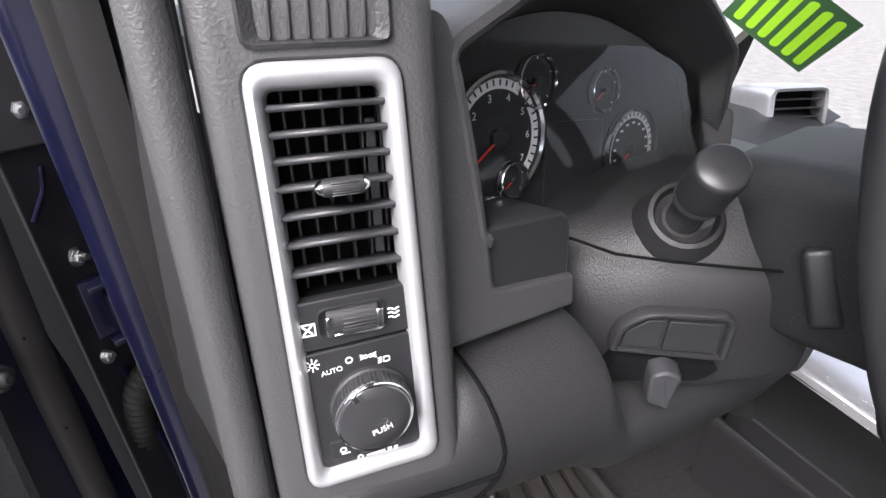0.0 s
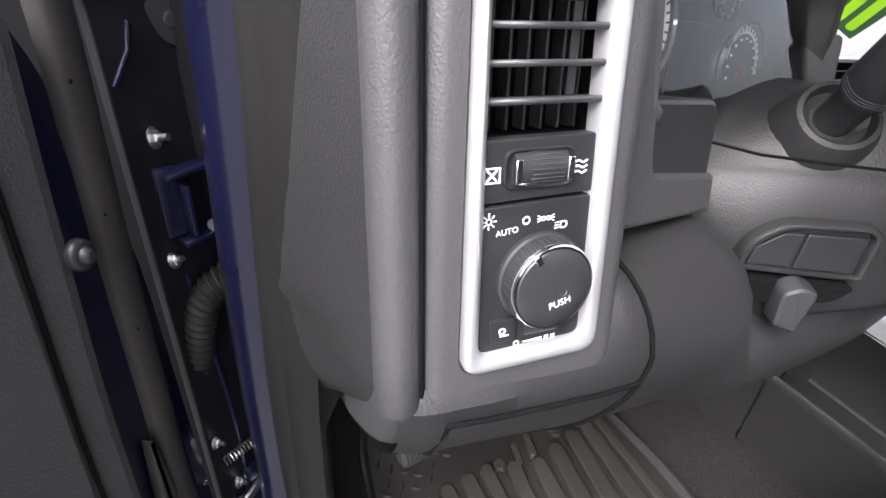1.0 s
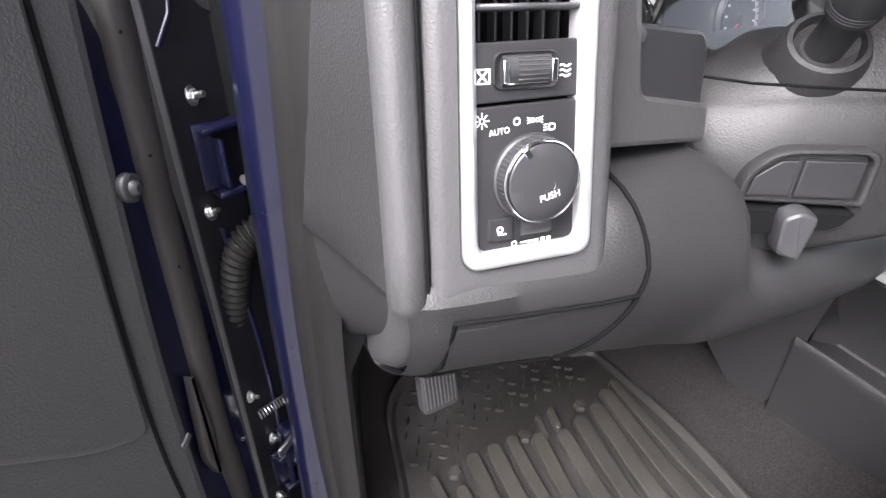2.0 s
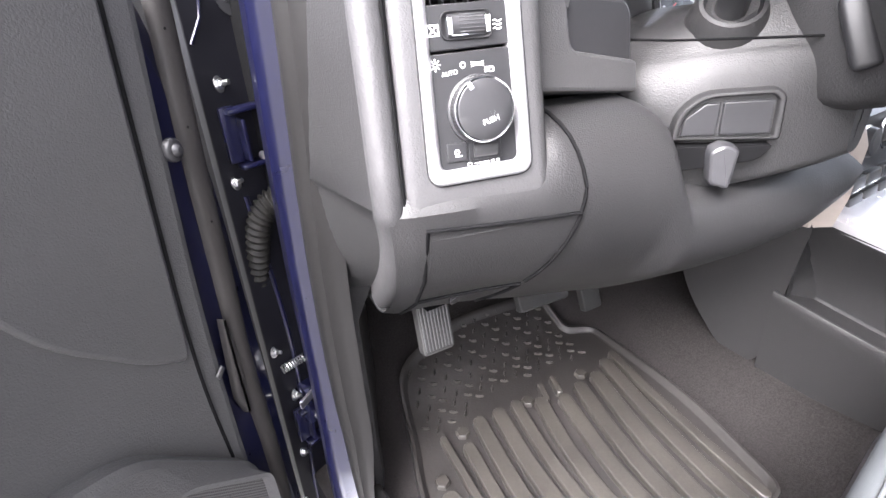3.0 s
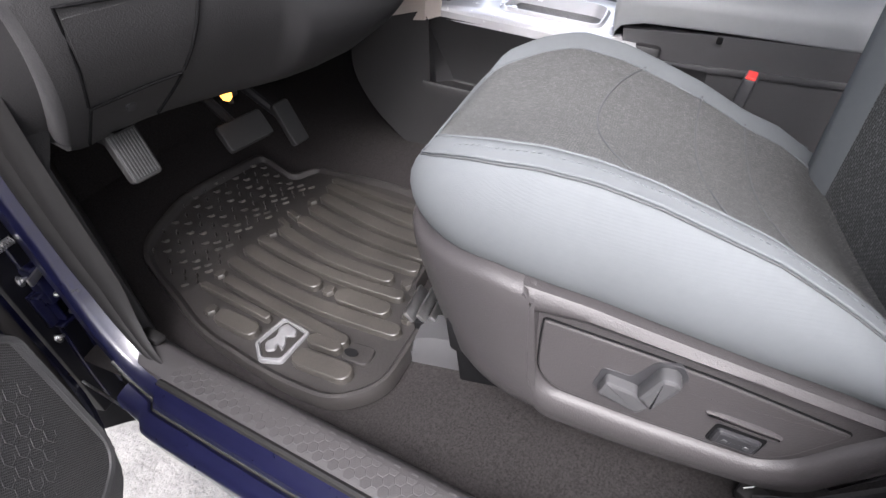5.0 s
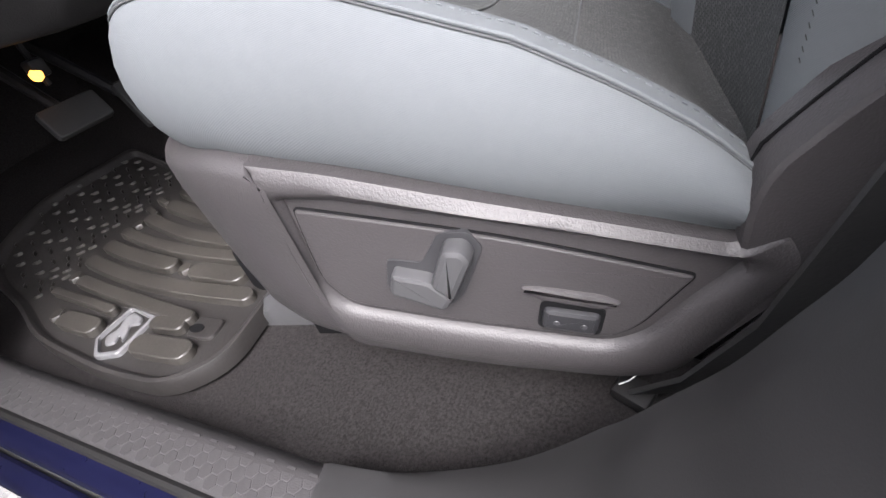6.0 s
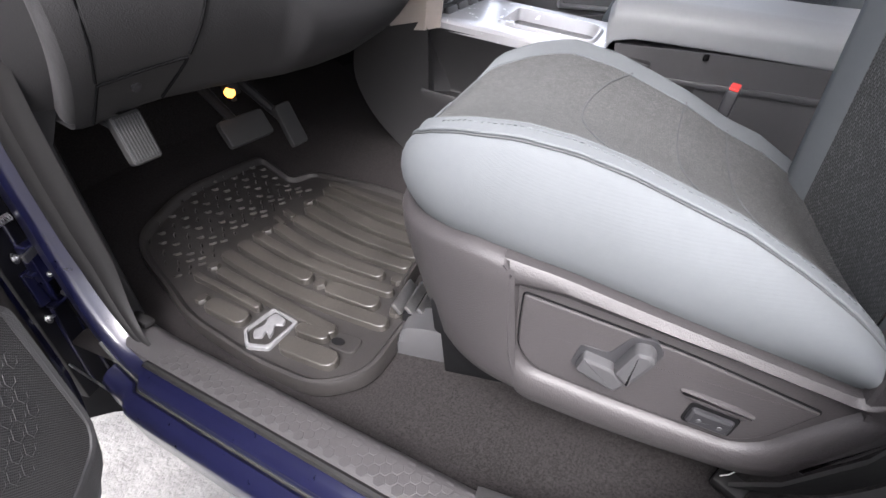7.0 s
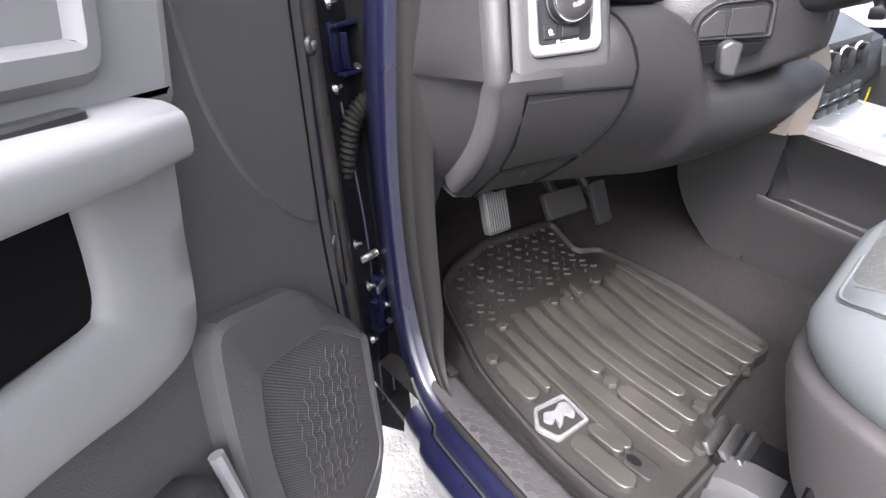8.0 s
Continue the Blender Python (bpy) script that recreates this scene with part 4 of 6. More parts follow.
part("dimmer_scale", loft([[pf(0.0, 0.0148, -0.0012) @ Vector((u, y, z)) for u, y, z in ((-0.004, -0.0003, 0), (0.010, -0.0012, 0), (0.010, 0.0012, 0), (-0.004, 0.0003, 0))] for z in (0,)] + [[pf(0.0, 0.0148, -0.0008) @ Vector((u, y, z)) for u, y, z in ((-0.004, -0.0003, 0), (0.010, -0.0012, 0), (0.010, 0.0012, 0), (-0.004, 0.0003, 0))]]), WHITE, swp)
part("dimmer_icon", turned([(0.0013, 0), (0.0022, 0.0002), (0.0013, 0.0003)], pf(-0.0085, 0.0145, -0.0013), 14, cap0=False, cap1=False), WHITE, swp)
for u in (0.0135, 0.0182):
    part("dimmer_mark", block(pf(u, 0.0150, -0.0011), 0.0032, 0.0030, 0.0004, 0), WHITE, swp)

# cluster surround: ledge, dark infill, hood
LX = Vector((0.9935, 0.0, -0.114))
LY = Vector((0.0, 0.18, 0.98))
LY = (LY - LY.dot(LX) * LX).normalized()
LM = basis(Vector((0.019, 0.013, 1.232)), LX, LY, LX.cross(LY))


def lf(u, v, n=0.0, rz=0.0):
    """A frame on the cluster surround: u along the dash, v up, n towards the driver."""
    return LM @ Matrix.Translation((u, v, n)) @ Matrix.Rotation(radians(rz), 4, "Z")


L_FRONT = rpoly([(-0.012, 0.020), (0.162, 0.016), (0.159, 0.047), (0.066, 0.055), (0.058, 0.107), (0.046, 0.167), (0.032, 0.220), (0.020, 0.245), (-0.012, 0.245)], [0.004, 0.006, 0.005, 0.009, 0.03, 0.03, 0.02, 0.01, 0.004], 4)
part("cluster_post", slab(L_FRONT, -0.11, 0.0, 0.004, LM), GRAIN, dash, "grained L shaped surround beside the cluster")
infill = rpoly([(0.052, 0.044), (0.158, 0.038), (0.156, 0.092), (0.147, 0.103), (0.052, 0.104)], [0.006, 0.006, 0.010, 0.012, 0.006], 4)
part("cluster_infill", slab(infill, -0.10, -0.0055, 0.004, LM), SMOOTH, dash)
hood_f = rpoly([(0.058, 0.100), (0.478, 0.095), (0.470, 0.150), (0.466, 0.186), (0.482, 0.228), (0.372, 0.280), (0.230, 0.302), (0.150, 0.284), (0.090, 0.254), (0.030, 0.221)], [0.004, 0.004, 0.03, 0.02, 0.02, 0.04, 0.06, 0.05, 0.03, 0.008], 4)
hood_b = rpoly([(0.070, 0.055), (0.462, 0.040), (0.458, 0.110), (0.450, 0.160), (0.430, 0.200), (0.370, 0.240), (0.270, 0.264), (0.190, 0.264), (0.120, 0.246), (0.066, 0.215)], [0.004, 0.004, 0.03, 0.02, 0.02, 0.04, 0.05, 0.04, 0.03, 0.01], 4)


def chain(lp):
    """An outline opened along its foot."""
    return lp[5:] + lp[:5]


def open_band(a, b, m, steps):
    loops = []
    for f, d, h in steps:
        base = [(p[0] * (1 - f) + q[0] * f, p[1] * (1 - f) + q[1] * f) for p, q in zip(a, b)]
        loops.append([m @ Vector((*p, h - 0.1 * max(0.0, p[0] - 0.08) * (1 - f))) for p in chain(grow(base, d))])
    return sheet(loops)


part("cluster_hood", open_band(hood_f, hood_b, LM, [(0, 0.013, -0.17), (0, 0.014, -0.03), (0, 0.013, -0.006), (0, 0.010, -0.001), (0, 0.004, 0.001), (0, 0.0, -0.002)]), GRAIN, dash)
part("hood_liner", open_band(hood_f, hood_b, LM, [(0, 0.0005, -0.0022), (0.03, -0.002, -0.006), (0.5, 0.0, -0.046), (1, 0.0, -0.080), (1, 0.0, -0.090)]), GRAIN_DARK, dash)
part("liner_panel", slab(rpoly([(0.0, 0.0), (0.055, 0.0), (0.050, 0.085), (0.004, 0.085)], 0.008, 3), -0.004, 0.001, 0.001, basis(LM @ Vector((0.456, 0.085, -0.078)), (LM.to_3x3() @ Vector((0.02, 0, 0.05))).normalized(), LM.to_3x3() @ Vector((0, 1, 0)), (LM.to_3x3() @ Vector((-0.05, 0, 0.02))).normalized())), GRAIN, dash)
clu = part("gauge_panel", slab(hood_b, -0.10, -0.082, 0.001, LM), DIAL, dash, "dark instrument cluster with chrome ringed dials")


def dial(u, v, r, marks, n=-0.081):
    d = part("gauge", turned([(r, -0.001), (r, 0.004), (r * 0.97, 0.0065), (r * 0.91, 0.006), (r * 0.89, 0.002), (r * 0.6, 0.0012), (r * 0.1, 0.001)], lf(u, v, n), 40), DIAL, clu, "chrome ringed gauge")
    part("chrome_ring", turned([(r * 1.02, 0.002), (r * 1.0, 0.0072), (r * 0.95, 0.0080), (r * 0.90, 0.006)], lf(u, v, n), 48, cap0=False, cap1=False), CHROME, d)
    part("scale_band", loft([[lf(u, v, n + 0.0022) @ Vector((q * r * math.cos(a), q * r * math.sin(a), 0.0003 * (q > 0.7))) for a in np.linspace(radians(-40), radians(220), 30)] for q in (0.74, 0.89)], False, False, closed=False), WHITE if r > 0.03 else BUTTON, d)
    for i in range(marks):
        a = radians(220 - i * 260 / (marks - 1))
        part("tick", block(lf(u, v, n + 0.003) @ Matrix.Rotation(a, 4, "Z") @ Matrix.Translation((r * 0.83, 0, 0)), r * 0.09, r * 0.03, 0.0004, 0), PANEL if r > 0.03 else WHITE, d)
    part("needle", block(lf(u, v, n + 0.005) @ Matrix.Rotation(radians(215), 4, "Z") @ Matrix.Translation((r * 0.35, 0, 0)), r * 0.7, r * 0.03, 0.0008, 0), RED, d)
    part("hub", turned([(r * 0.16, 0.001), (r * 0.15, 0.006), (r * 0.1, 0.0068)], lf(u, v, n), 18), SMOOTH, d)
    return d


dL = dial(0.1385, 0.1555, 0.057, 29)
for i, ch in enumerate("01234567"):
    a = radians(218 - i * 36)
    lettering(ch, 0.0095, lf(0.1385, 0.1555, -0.0775) @ Matrix.Translation((0.0355 * math.cos(a), 0.0355 * math.sin(a), 0)), WHITE, dL, "numeral")
dial(0.1500, 0.1180, 0.0170, 5, -0.074)
dial(0.183, 0.2030, 0.0245, 5)
dial(0.284, 0.1930, 0.0225, 5)
dR = dial(0.342, 0.1280, 0.047, 25)
for i in range(13):
    a = radians(220 - i * 260 / 12)
    part("speed_mark", block(lf(0.342, 0.1280, -0.0775) @ Matrix.Translation((0.0300 * math.cos(a), 0.0300 * math.sin(a), 0)), 0.0046, 0.0024, 0.0003, 0), WHITE, dR)
dial(0.383, 0.103, 0.0185, 5, -0.074)
part("display", slab(rpoly(rect(0.202, 0.290, 0.085, 0.165), 0.004, 3), -0.083, -0.0795, 0.001, LM), SMOOTH, clu)
for i in range(6):
    part("warning_lamp", block(lf(0.212 + i * 0.0085, 0.212 - i * 0.0016, -0.0805), 0.004, 0.003, 0.0004, 0), BUTTON, clu)
lens = part("cluster_lens", sheet([[LM @ Vector((u, v, -0.055 - 0.22 * (v - 0.15) + 0.002 * math.cos((u - 0.26) * 9))) for u in np.linspace(0.066, 0.452, 14)] for v in np.linspace(0.085, 0.236, 8)]), LENS, clu, "clear cluster lens")
lens.visible_shadow = False
if lens.data.polygons[0].normal.y > 0:
    lens.data.flip_normals()

# top of the dash
toprows = []
for y, z in ((0.22, 1.44), (0.27, 1.45), (0.34, 1.45), (0.46, 1.42), (0.75, 1.34), (0.98, 1.27)):
    toprows.append([(x, y + 0.02, z - (0.36 - 0.18 * min(1.0, y)) * min(1.0, max(0.0, (x - 0.42) / 0.10))) for x in np.linspace(-0.10, 1.52, 40)])
part("dash_top", sheet(toprows), GRAIN_DARK, dash)

# lower dash: a curved skin from the pod's foot to the centre stack
LOWX = [-0.108, -0.09, -0.05, 0.0, 0.04, 0.10, 0.16, 0.20, 0.238, 0.30, 0.38, 0.46, 0.52, 0.545]
LTY = [0.006, -0.004, -0.015, -0.026, -0.034, -0.042, -0.048, -0.052, -0.052, -0.058, -0.068, -0.074, -0.070, -0.065]
LTZ = [1.150, 1.150, 1.150, 1.150, 1.150, 1.150, 1.148, 1.145, 1.088, 1.080, 1.078, 1.085, 1.096, 1.10]
LBY = [0.155, 0.146, 0.130, 0.105, 0.085, 0.062, 0.045, 0.033, 0.027, 0.018, 0.004, -0.025, -0.052, -0.058]
LBZ = [0.952, 0.950, 0.957, 0.966, 0.970, 0.970, 0.966, 0.962, 0.958, 0.956, 0.960, 0.985, 1.040, 1.085]
SHX = [-0.108, 0.02, 0.06, 0.188, 0.202, 0.236, 0.545]
SHZ = [1.185, 1.190, 1.219, 1.213, 1.206, 1.112, 1.110]
SHY = [0.080, 0.060, 0.038, 0.036, 0.030, 0.020, 0.020]


def low_raw(x, f, out=0.0):
    """A point on the lower dash skin: f runs from its top edge (0) to its foot (1)."""
    ty, tz, by, bz = (interp(x, LOWX, a) for a in (LTY, LTZ, LBY, LBZ))
    x += 0.045 * min(1.0, max(0.0, f)) * max(0.0, 1 - (x + 0.108) / 0.2)
    bow = 0.026 * math.sin(math.pi * min(1, max(0, f)) ** 0.8)
    d = Vector((0, by - ty, bz - tz)).normalized()
    nrm = Vector((0, d.z, -d.y))
    return Vector((x, ty + (by - ty) * f, tz + (bz - tz) * f)) + nrm * (bow + out)


def low_pt(x, f, out=0.0):
    return LOW_AT @ low_raw(x, f, out)


xs = np.linspace(-0.108, 0.545, 90)


def shoulder(x, g):
    """From the ledge above (0) over the rounded shoulder to the skin's top edge (1)."""
    p = low_raw(x, 0)
    q = Vector((x, interp(x, SHX, SHY), interp(x, SHX, SHZ)))
    k = Vector((x, p.y + 0.010, q.z - 0.004))
    return LOW_AT @ Vector((1 - g) ** 2 * q + 2 * g * (1 - g) * k + g * g * p)


# pod plastic in its darker copy: footwell shade is put into the colour
part("lower_panel", sheet([[shoulder(x, 0) + Vector((0, 0.08, -0.02)) for x in xs]] + [[shoulder(x, g) for x in xs] for g in (0, 0.2, 0.4, 0.6, 0.8)] + [[low_pt(x, f) for x in xs] for f in np.linspace(0.0, 1.0, 12)]
                          + [[low_pt(x, 1) + Vector((0, 0.012, -0.003)) for x in xs], [low_pt(x, 1) + Vector((0, 0.16, 0.05)) for x in xs]]), GRAIN_DARK, dash)
# shut line of the right-hand knee panel, fuse cover with its lock
part("knee_seam", tube([shoulder(0.068 + 0.012 * g, g) + Vector((0, -0.001, 0.001)) for g in np.linspace(0, 1, 8)] + [low_pt(0.080 - 0.004 * f / 0.09, f, 0.0012) for f in (0.03, 0.06, 0.09)], 0.0018, 6), VOID, dash)


def low_plate(x0a, x1a, x0b, x1b, f0, f1, out, n=12):
    rows = []
    for j in range(n + 1):
        g = j / n
        f = f0 + (f1 - f0) * g
        a, b = x0a + (x0b - x0a) * g, x1a + (x1b - x1a) * g
        rows.append([low_pt(a, f, -0.004)] + [low_pt(a + (b - a) * t, f, out) for t in np.linspace(0.012, 0.988, 14)] + [low_pt(b, f, -0.004)])
    top = [low_pt(x0a + (x1a - x0a) * t, f0 - 0.012, -0.004) for t in np.linspace(0, 1, 16)]
    bot = [low_pt(x0b + (x1b - x0b) * t, f1 + 0.012, -0.004) for t in np.linspace(0, 1, 16)]
    return sheet([top] + rows + [bot])


fuse = part("fuse_cover", low_plate(-0.078, 0.076, -0.080, 0.046, 0.10, 0.58, 0.0002), GRAIN_DARK, dash, "grained access cover below the switches")
foot = part("cover_foot", low_plate(-0.080, 0.044, -0.082, 0.022, 0.61, 0.97, 0.0002), GRAIN_DARK, dash)
for plate, x0a, x1a, x0b, x1b, f0, f1, lift in ((fuse, -0.078, 0.076, -0.080, 0.046, 0.10, 0.58, 0.045), (foot, -0.080, 0.044, -0.082, 0.022, 0.61, 0.97, 0.0)):
    path = [low_pt(x0b - 0.002, f1, 0.0012), low_pt((x0a + x0b) / 2 - 0.002, (f0 + f1) / 2, 0.0012)]
    path += [low_pt(x, f0 - 0.005 - lift * (x1a - x) / (x1a - x0a), 0.0014) for x in np.linspace(x0a, x1a, 24)]
    path += [low_pt(x1a + 0.001 + (x1b - x1a) * g, f0 + (f1 - f0) * g, 0.0012) for g in np.linspace(0.03, 1, 14)]
    part("shut_line", tube(path, 0.0019, 8), VOID, plate)
lk = low_pt(-0.025, 0.74, 0.002)
part("cover_lock", turned([(0.007, -0.002), (0.007, 0.0015), (0.005, 0.0022), (0.002, 0.0015)], basis(lk, (1, 0, 0), (0, -0.5, 0.866), (0, -0.866, -0.5)), 18), SMOOTH, dash)
# the rounded ridge down the dash's outer edge, a groove beside it, and the flat end panel behind
RIDGE_P = ((-0.098, -0.034), (-0.100, -0.014), (-0.097, -0.004), (-0.091, 0.002), (-0.084, 0.0035), (-0.077, 0.001), (-0.073, -0.003), (-0.0715, -0.009))


def ridge_pt(t, u, n):
    """t runs down the edge: to 0 along the switch panel, then along the lower skin."""
    if t >= 0:
        return PM @ Vector((u, t * 0.345 - 0.02 * (1 - t), n))
    return low_pt(-0.122 + (u + 0.104) * 1.05 - 0.28 * n, 0.14 - 0.86 * (t + 0.1), n - 0.011) if t < -0.1 else (ridge_pt(0.0, u, n) * (1 + t / 0.1) - ridge_pt(-0.1001, u, n) * (t / 0.1))


ts = list(np.linspace(1.0, 0.0, 10)) + [-0.033, -0.066] + list(np.linspace(-0.101, -1.1, 14))
part("end_ridge", sheet([[ridge_pt(t, u, n) for u, n in RIDGE_P] for t in ts]), GRAIN, dash)
part("end_groove", tube([ridge_pt(t, -0.0715, -0.0045) for t in ts], 0.0016, 6), VOID, dash)
part("end_panel", sheet([[ridge_pt(t, -0.0975, -0.030), ridge_pt(t, -0.097, -0.036) * 0.6 + Vector((-0.122, 0.23, ridge_pt(t, -0.105, -0.03).z)) * 0.4, Vector((-0.120, 0.236, ridge_pt(t, -0.105, -0.03).z))] for t in ts]
                        + [[ridge_pt(-1.1, -0.0975, -0.030) + Vector((0.012, 0.02, -0.004)), Vector((-0.09, 0.20, 0.948)), Vector((-0.112, 0.236, 0.944))]]), GRAIN_DARK, dash)
stand(Matrix.Translation((0.042, 0.026, 0.0)))
part("centre_side_trim", loft([[(x + dx, y + dy, z) for dx, dy in ((-0.018, 0.0), (0.012, -0.022), (0.028, -0.016), (0.03, 0.08), (-0.012, 0.09))] for x, y, z in ((0.555, -0.052, 0.972), (0.560, -0.060, 1.02), (0.562, -0.062, 1.10), (0.56, -0.035, 1.17), (0.55, 0.03, 1.21))]), TAN, dash, "warm grey centre stack side trim")
cs = part("console_fascia", loft([[(x, y, z) for x in (0.58, 0.62, 0.86, 0.90) for _ in (0,)] + [(0.90, y + 0.2, z), (0.58, y + 0.2, z)] for y, z in ((-0.055, 0.955), (-0.06, 1.0), (-0.045, 1.12), (0.03, 1.16), (0.10, 1.17))]), SMOOTH, dash)
CSM = basis((0.60, -0.062, 0.97), (1, 0, 0), Vector((0, 0.10, 0.99)).normalized(), Vector((0, -0.99, 0.10)).normalized())
for i, (u, v) in enumerate(((0.055, 0.115), (0.135, 0.115), (0.215, 0.115))):
    kb = part("climate_knob", turned([(0.024, 0.0), (0.023, 0.014), (0.021, 0.017), (0.012, 0.018)], CSM @ Matrix.Translation((u, v, 0.0)), 28), KNOBCAP, cs)
    part("chrome_ring", turned([(0.0265, 0.0), (0.0262, 0.005), (0.0235, 0.006)], CSM @ Matrix.Translation((u, v, 0.0)), 28, cap0=False, cap1=False), CHROME, kb)
for row, v in enumerate((0.02, 0.05)):
    for i in range(4):
        bt = part("climate_button", block(CSM @ pose(0.045 + i * 0.058, v, 0.004), 0.05, 0.022, 0.014, 0.003), BUTTON, cs)
        part("bright_edge", block(CSM @ pose(0.045 + i * 0.058, v - 0.009, 0.0112), 0.044, 0.0024, 0.002, 0.0006, 1), CHROME, bt)
part("yellow_tag", block(pose(0.88, -0.075, 0.985, 0, 10, 0), 0.008, 0.003, 0.05, 0.001), AMBERPLASTIC, cs, "small yellow tag")
stand()
pdv = thing("passenger_vent", "pale trimmed passenger air vent with black slats", "air vent", at=(1.36, 0.3, 1.05))
VMX = basis((1.36, 0.27, 1.085), Vector((0.9, -0.43, 0)).normalized(), (0, 0.2, 0.98), Vector((-0.42, -0.88, 0.18)).normalized())
part("vent_frame", ring2(rpoly(rect(-0.11, 0.07, -0.14, 0.13), 0.03, 4), rpoly(rect(-0.085, 0.055, -0.12, 0.115), 0.012, 4), VMX, [(0, 0, -0.12), (0, 0, 0.0), (0, -0.006, 0.01), (1, 0.002, 0.006), (1, 0, -0.03)]), SILVER, pdv)
part("vent_box", slab(rect(-0.09, 0.06, -0.125, 0.12), -0.05, -0.03, 0.001, VMX), VOID, pdv)
for i in range(10):
    part("slat", block(VMX @ pose(-0.015, -0.102 + i * 0.022, -0.01), 0.14, 0.003, 0.02, 0.0008, 1), SLAT, pdv)
part("passenger_dash", loft([[(x, y + 0.02 * math.sin(x * 4), z) for y, z in ((0.30, 1.12), (0.22, 1.115), (0.10, 1.05), (0.08, 0.95), (0.14, 0.88), (0.4, 0.88), (0.4, 1.1))] for x in (0.90, 1.0, 1.2, 1.48)]), GRAIN, dash)

# ---- steering column, stalk and wheel ----
stand(Matrix.Translation((-0.014, 0.008, -0.002)))
WC = Vector((0.414, -0.188, 1.322))
WA = Vector((0.0, -0.91, 0.415)).normalized()
WM = basis(WC, (1, 0, 0), Vector((0, 0.415, 0.91)).normalized(), WA)
col = thing("steering_column", "black plastic steering column shroud with key switch", "steering column", at=(0.32, -0.05, 1.15))
# the shroud narrows from the dash towards the wheel: y, left x, right x, foot z, top z
secs = [(0.10, 0.190, 0.55, 1.115, 1.300), (0.040, 0.216, 0.525, 1.112, 1.305), (0.0, 0.226, 0.515, 1.110, 1.322), (-0.035, 0.254, 0.49, 1.118, 1.336), (-0.075, 0.292, 0.45, 1.132, 1.340), (-0.110, 0.328, 0.42, 1.148, 1.338), (-0.128, 0.350, 0.40, 1.160, 1.325)]
loops = []
for y, xl, xr, zb, zt in secs:
    w = xr - xl
    loops.append([(x, y, z) for x, z in rpoly([(xl + 0.012, zb), (xr - 0.012, zb), (xr, zb + 0.05), (xr - 0.02, zt - 0.03), (xr - 0.3 * w, zt), (xl + 0.36 * w, zt), (xl + 0.050, zt - 0.022), (xl, zb + 0.115)], [0.012, 0.012, 0.03, 0.03, 0.04, 0.04, 0.03, 0.04], 4)])
part("shroud", loft(loops), GRAIN_DARK, col)
part("shroud_seam", tube([(xl + 0.0015, y - 0.001, 1.277 + 0.0 * zb) for y, xl, xr, zb, zt in secs[:-1]], 0.0014, 6), VOID, col)
SB = Vector((0.292, -0.018, 1.297))
ST = Vector((0.238, -0.062, 1.374))
SD = (ST - SB).normalized()
SX = SD.cross(Vector((0, 1, 0))).normalized()
SBM = basis(SB, SX, SD.cross(SX), SD)
part("stalk_boss", turned([(0.042, -0.020), (0.036, 0.004), (0.031, 0.014), (0.027, 0.015), (0.024, 0.008), (0.018, 0.006)], SBM, 30), GRAIN_DARK, col)
stl = (ST - SB).length
stk = part("turn_signal_stalk", turned([(0.0150, -0.01), (0.0150, stl * 0.40), (0.0158, stl * 0.42), (0.0190, stl * 0.46), (0.0195, stl * 0.48), (0.0195, stl * 0.95), (0.0185, stl * 0.985), (0.0165, stl), (0.006, stl + 0.001)], SBM, 36), KNOBCAP, col, "black multi function stalk")
for k in range(3):
    part("grip_ring", turned([(0.0197, stl * (0.50 + 0.025 * k)), (0.0200, stl * (0.505 + 0.025 * k)), (0.0197, stl * (0.51 + 0.025 * k))], SBM, 36, cap0=False, cap1=False), SLAT, stk)
KSM = basis((0.258, -0.049, 1.190), Vector((0.70, -0.71, 0.0)).normalized(), (0, 0, 1), Vector((-0.71, -0.70, 0.0)).normalized())
rec_o = rpoly([(-0.044, -0.010), (0.056, -0.008), (0.054, 0.034), (0.046, 0.040), (-0.020, 0.036), (-0.042, 0.014)], [0.003, 0.003, 0.006, 0.008, 0.022, 0.014], 4)
rec_i = rpoly([(-0.039, -0.009), (0.051, -0.007), (0.050, 0.031), (0.043, 0.036), (-0.018, 0.032), (-0.037, 0.012)], [0.003, 0.003, 0.005, 0.007, 0.020, 0.012], 4)
part("key_recess", ring2(rec_o, rec_i, KSM, [(0, 0.003, -0.02), (0, 0.002, -0.002), (0, 0.0, 0.0005), (0, -0.002, 0.0008), (1, 0.001, 0.0), (1, 0.0, -0.002), (1, -0.001, -0.016)]), GRAIN_DARK, col)
part("key_recess_floor", slab(rec_o, -0.03, -0.007, 0.001, KSM), GRAIN_DARK, col)
part("key_plate", slab(rpoly([(0.001, -0.006), (0.049, -0.004), (0.047, 0.030), (0.001, 0.028)], 0.002, 2), -0.012, -0.003, 0.0015, KSM), SMOOTH, col)
part("recess_panel", slab(rpoly([(-0.036, -0.008), (-0.0015, -0.006), (-0.0015, 0.027), (-0.016, 0.026), (-0.034, 0.010)], 0.002, 2), -0.012, -0.0045, 0.0015, KSM), SMOOTH, col)
# proud black plate stands for the dark of an opening in the shroud
part("lever_slot_shade", slab(rpoly([(-0.052, -0.046), (0.040, -0.030), (0.052, -0.014), (-0.040, -0.017)], [0.008, 0.010, 0.004, 0.004], 4), -0.03, 0.0050, 0.001, KSM), VOID, col)
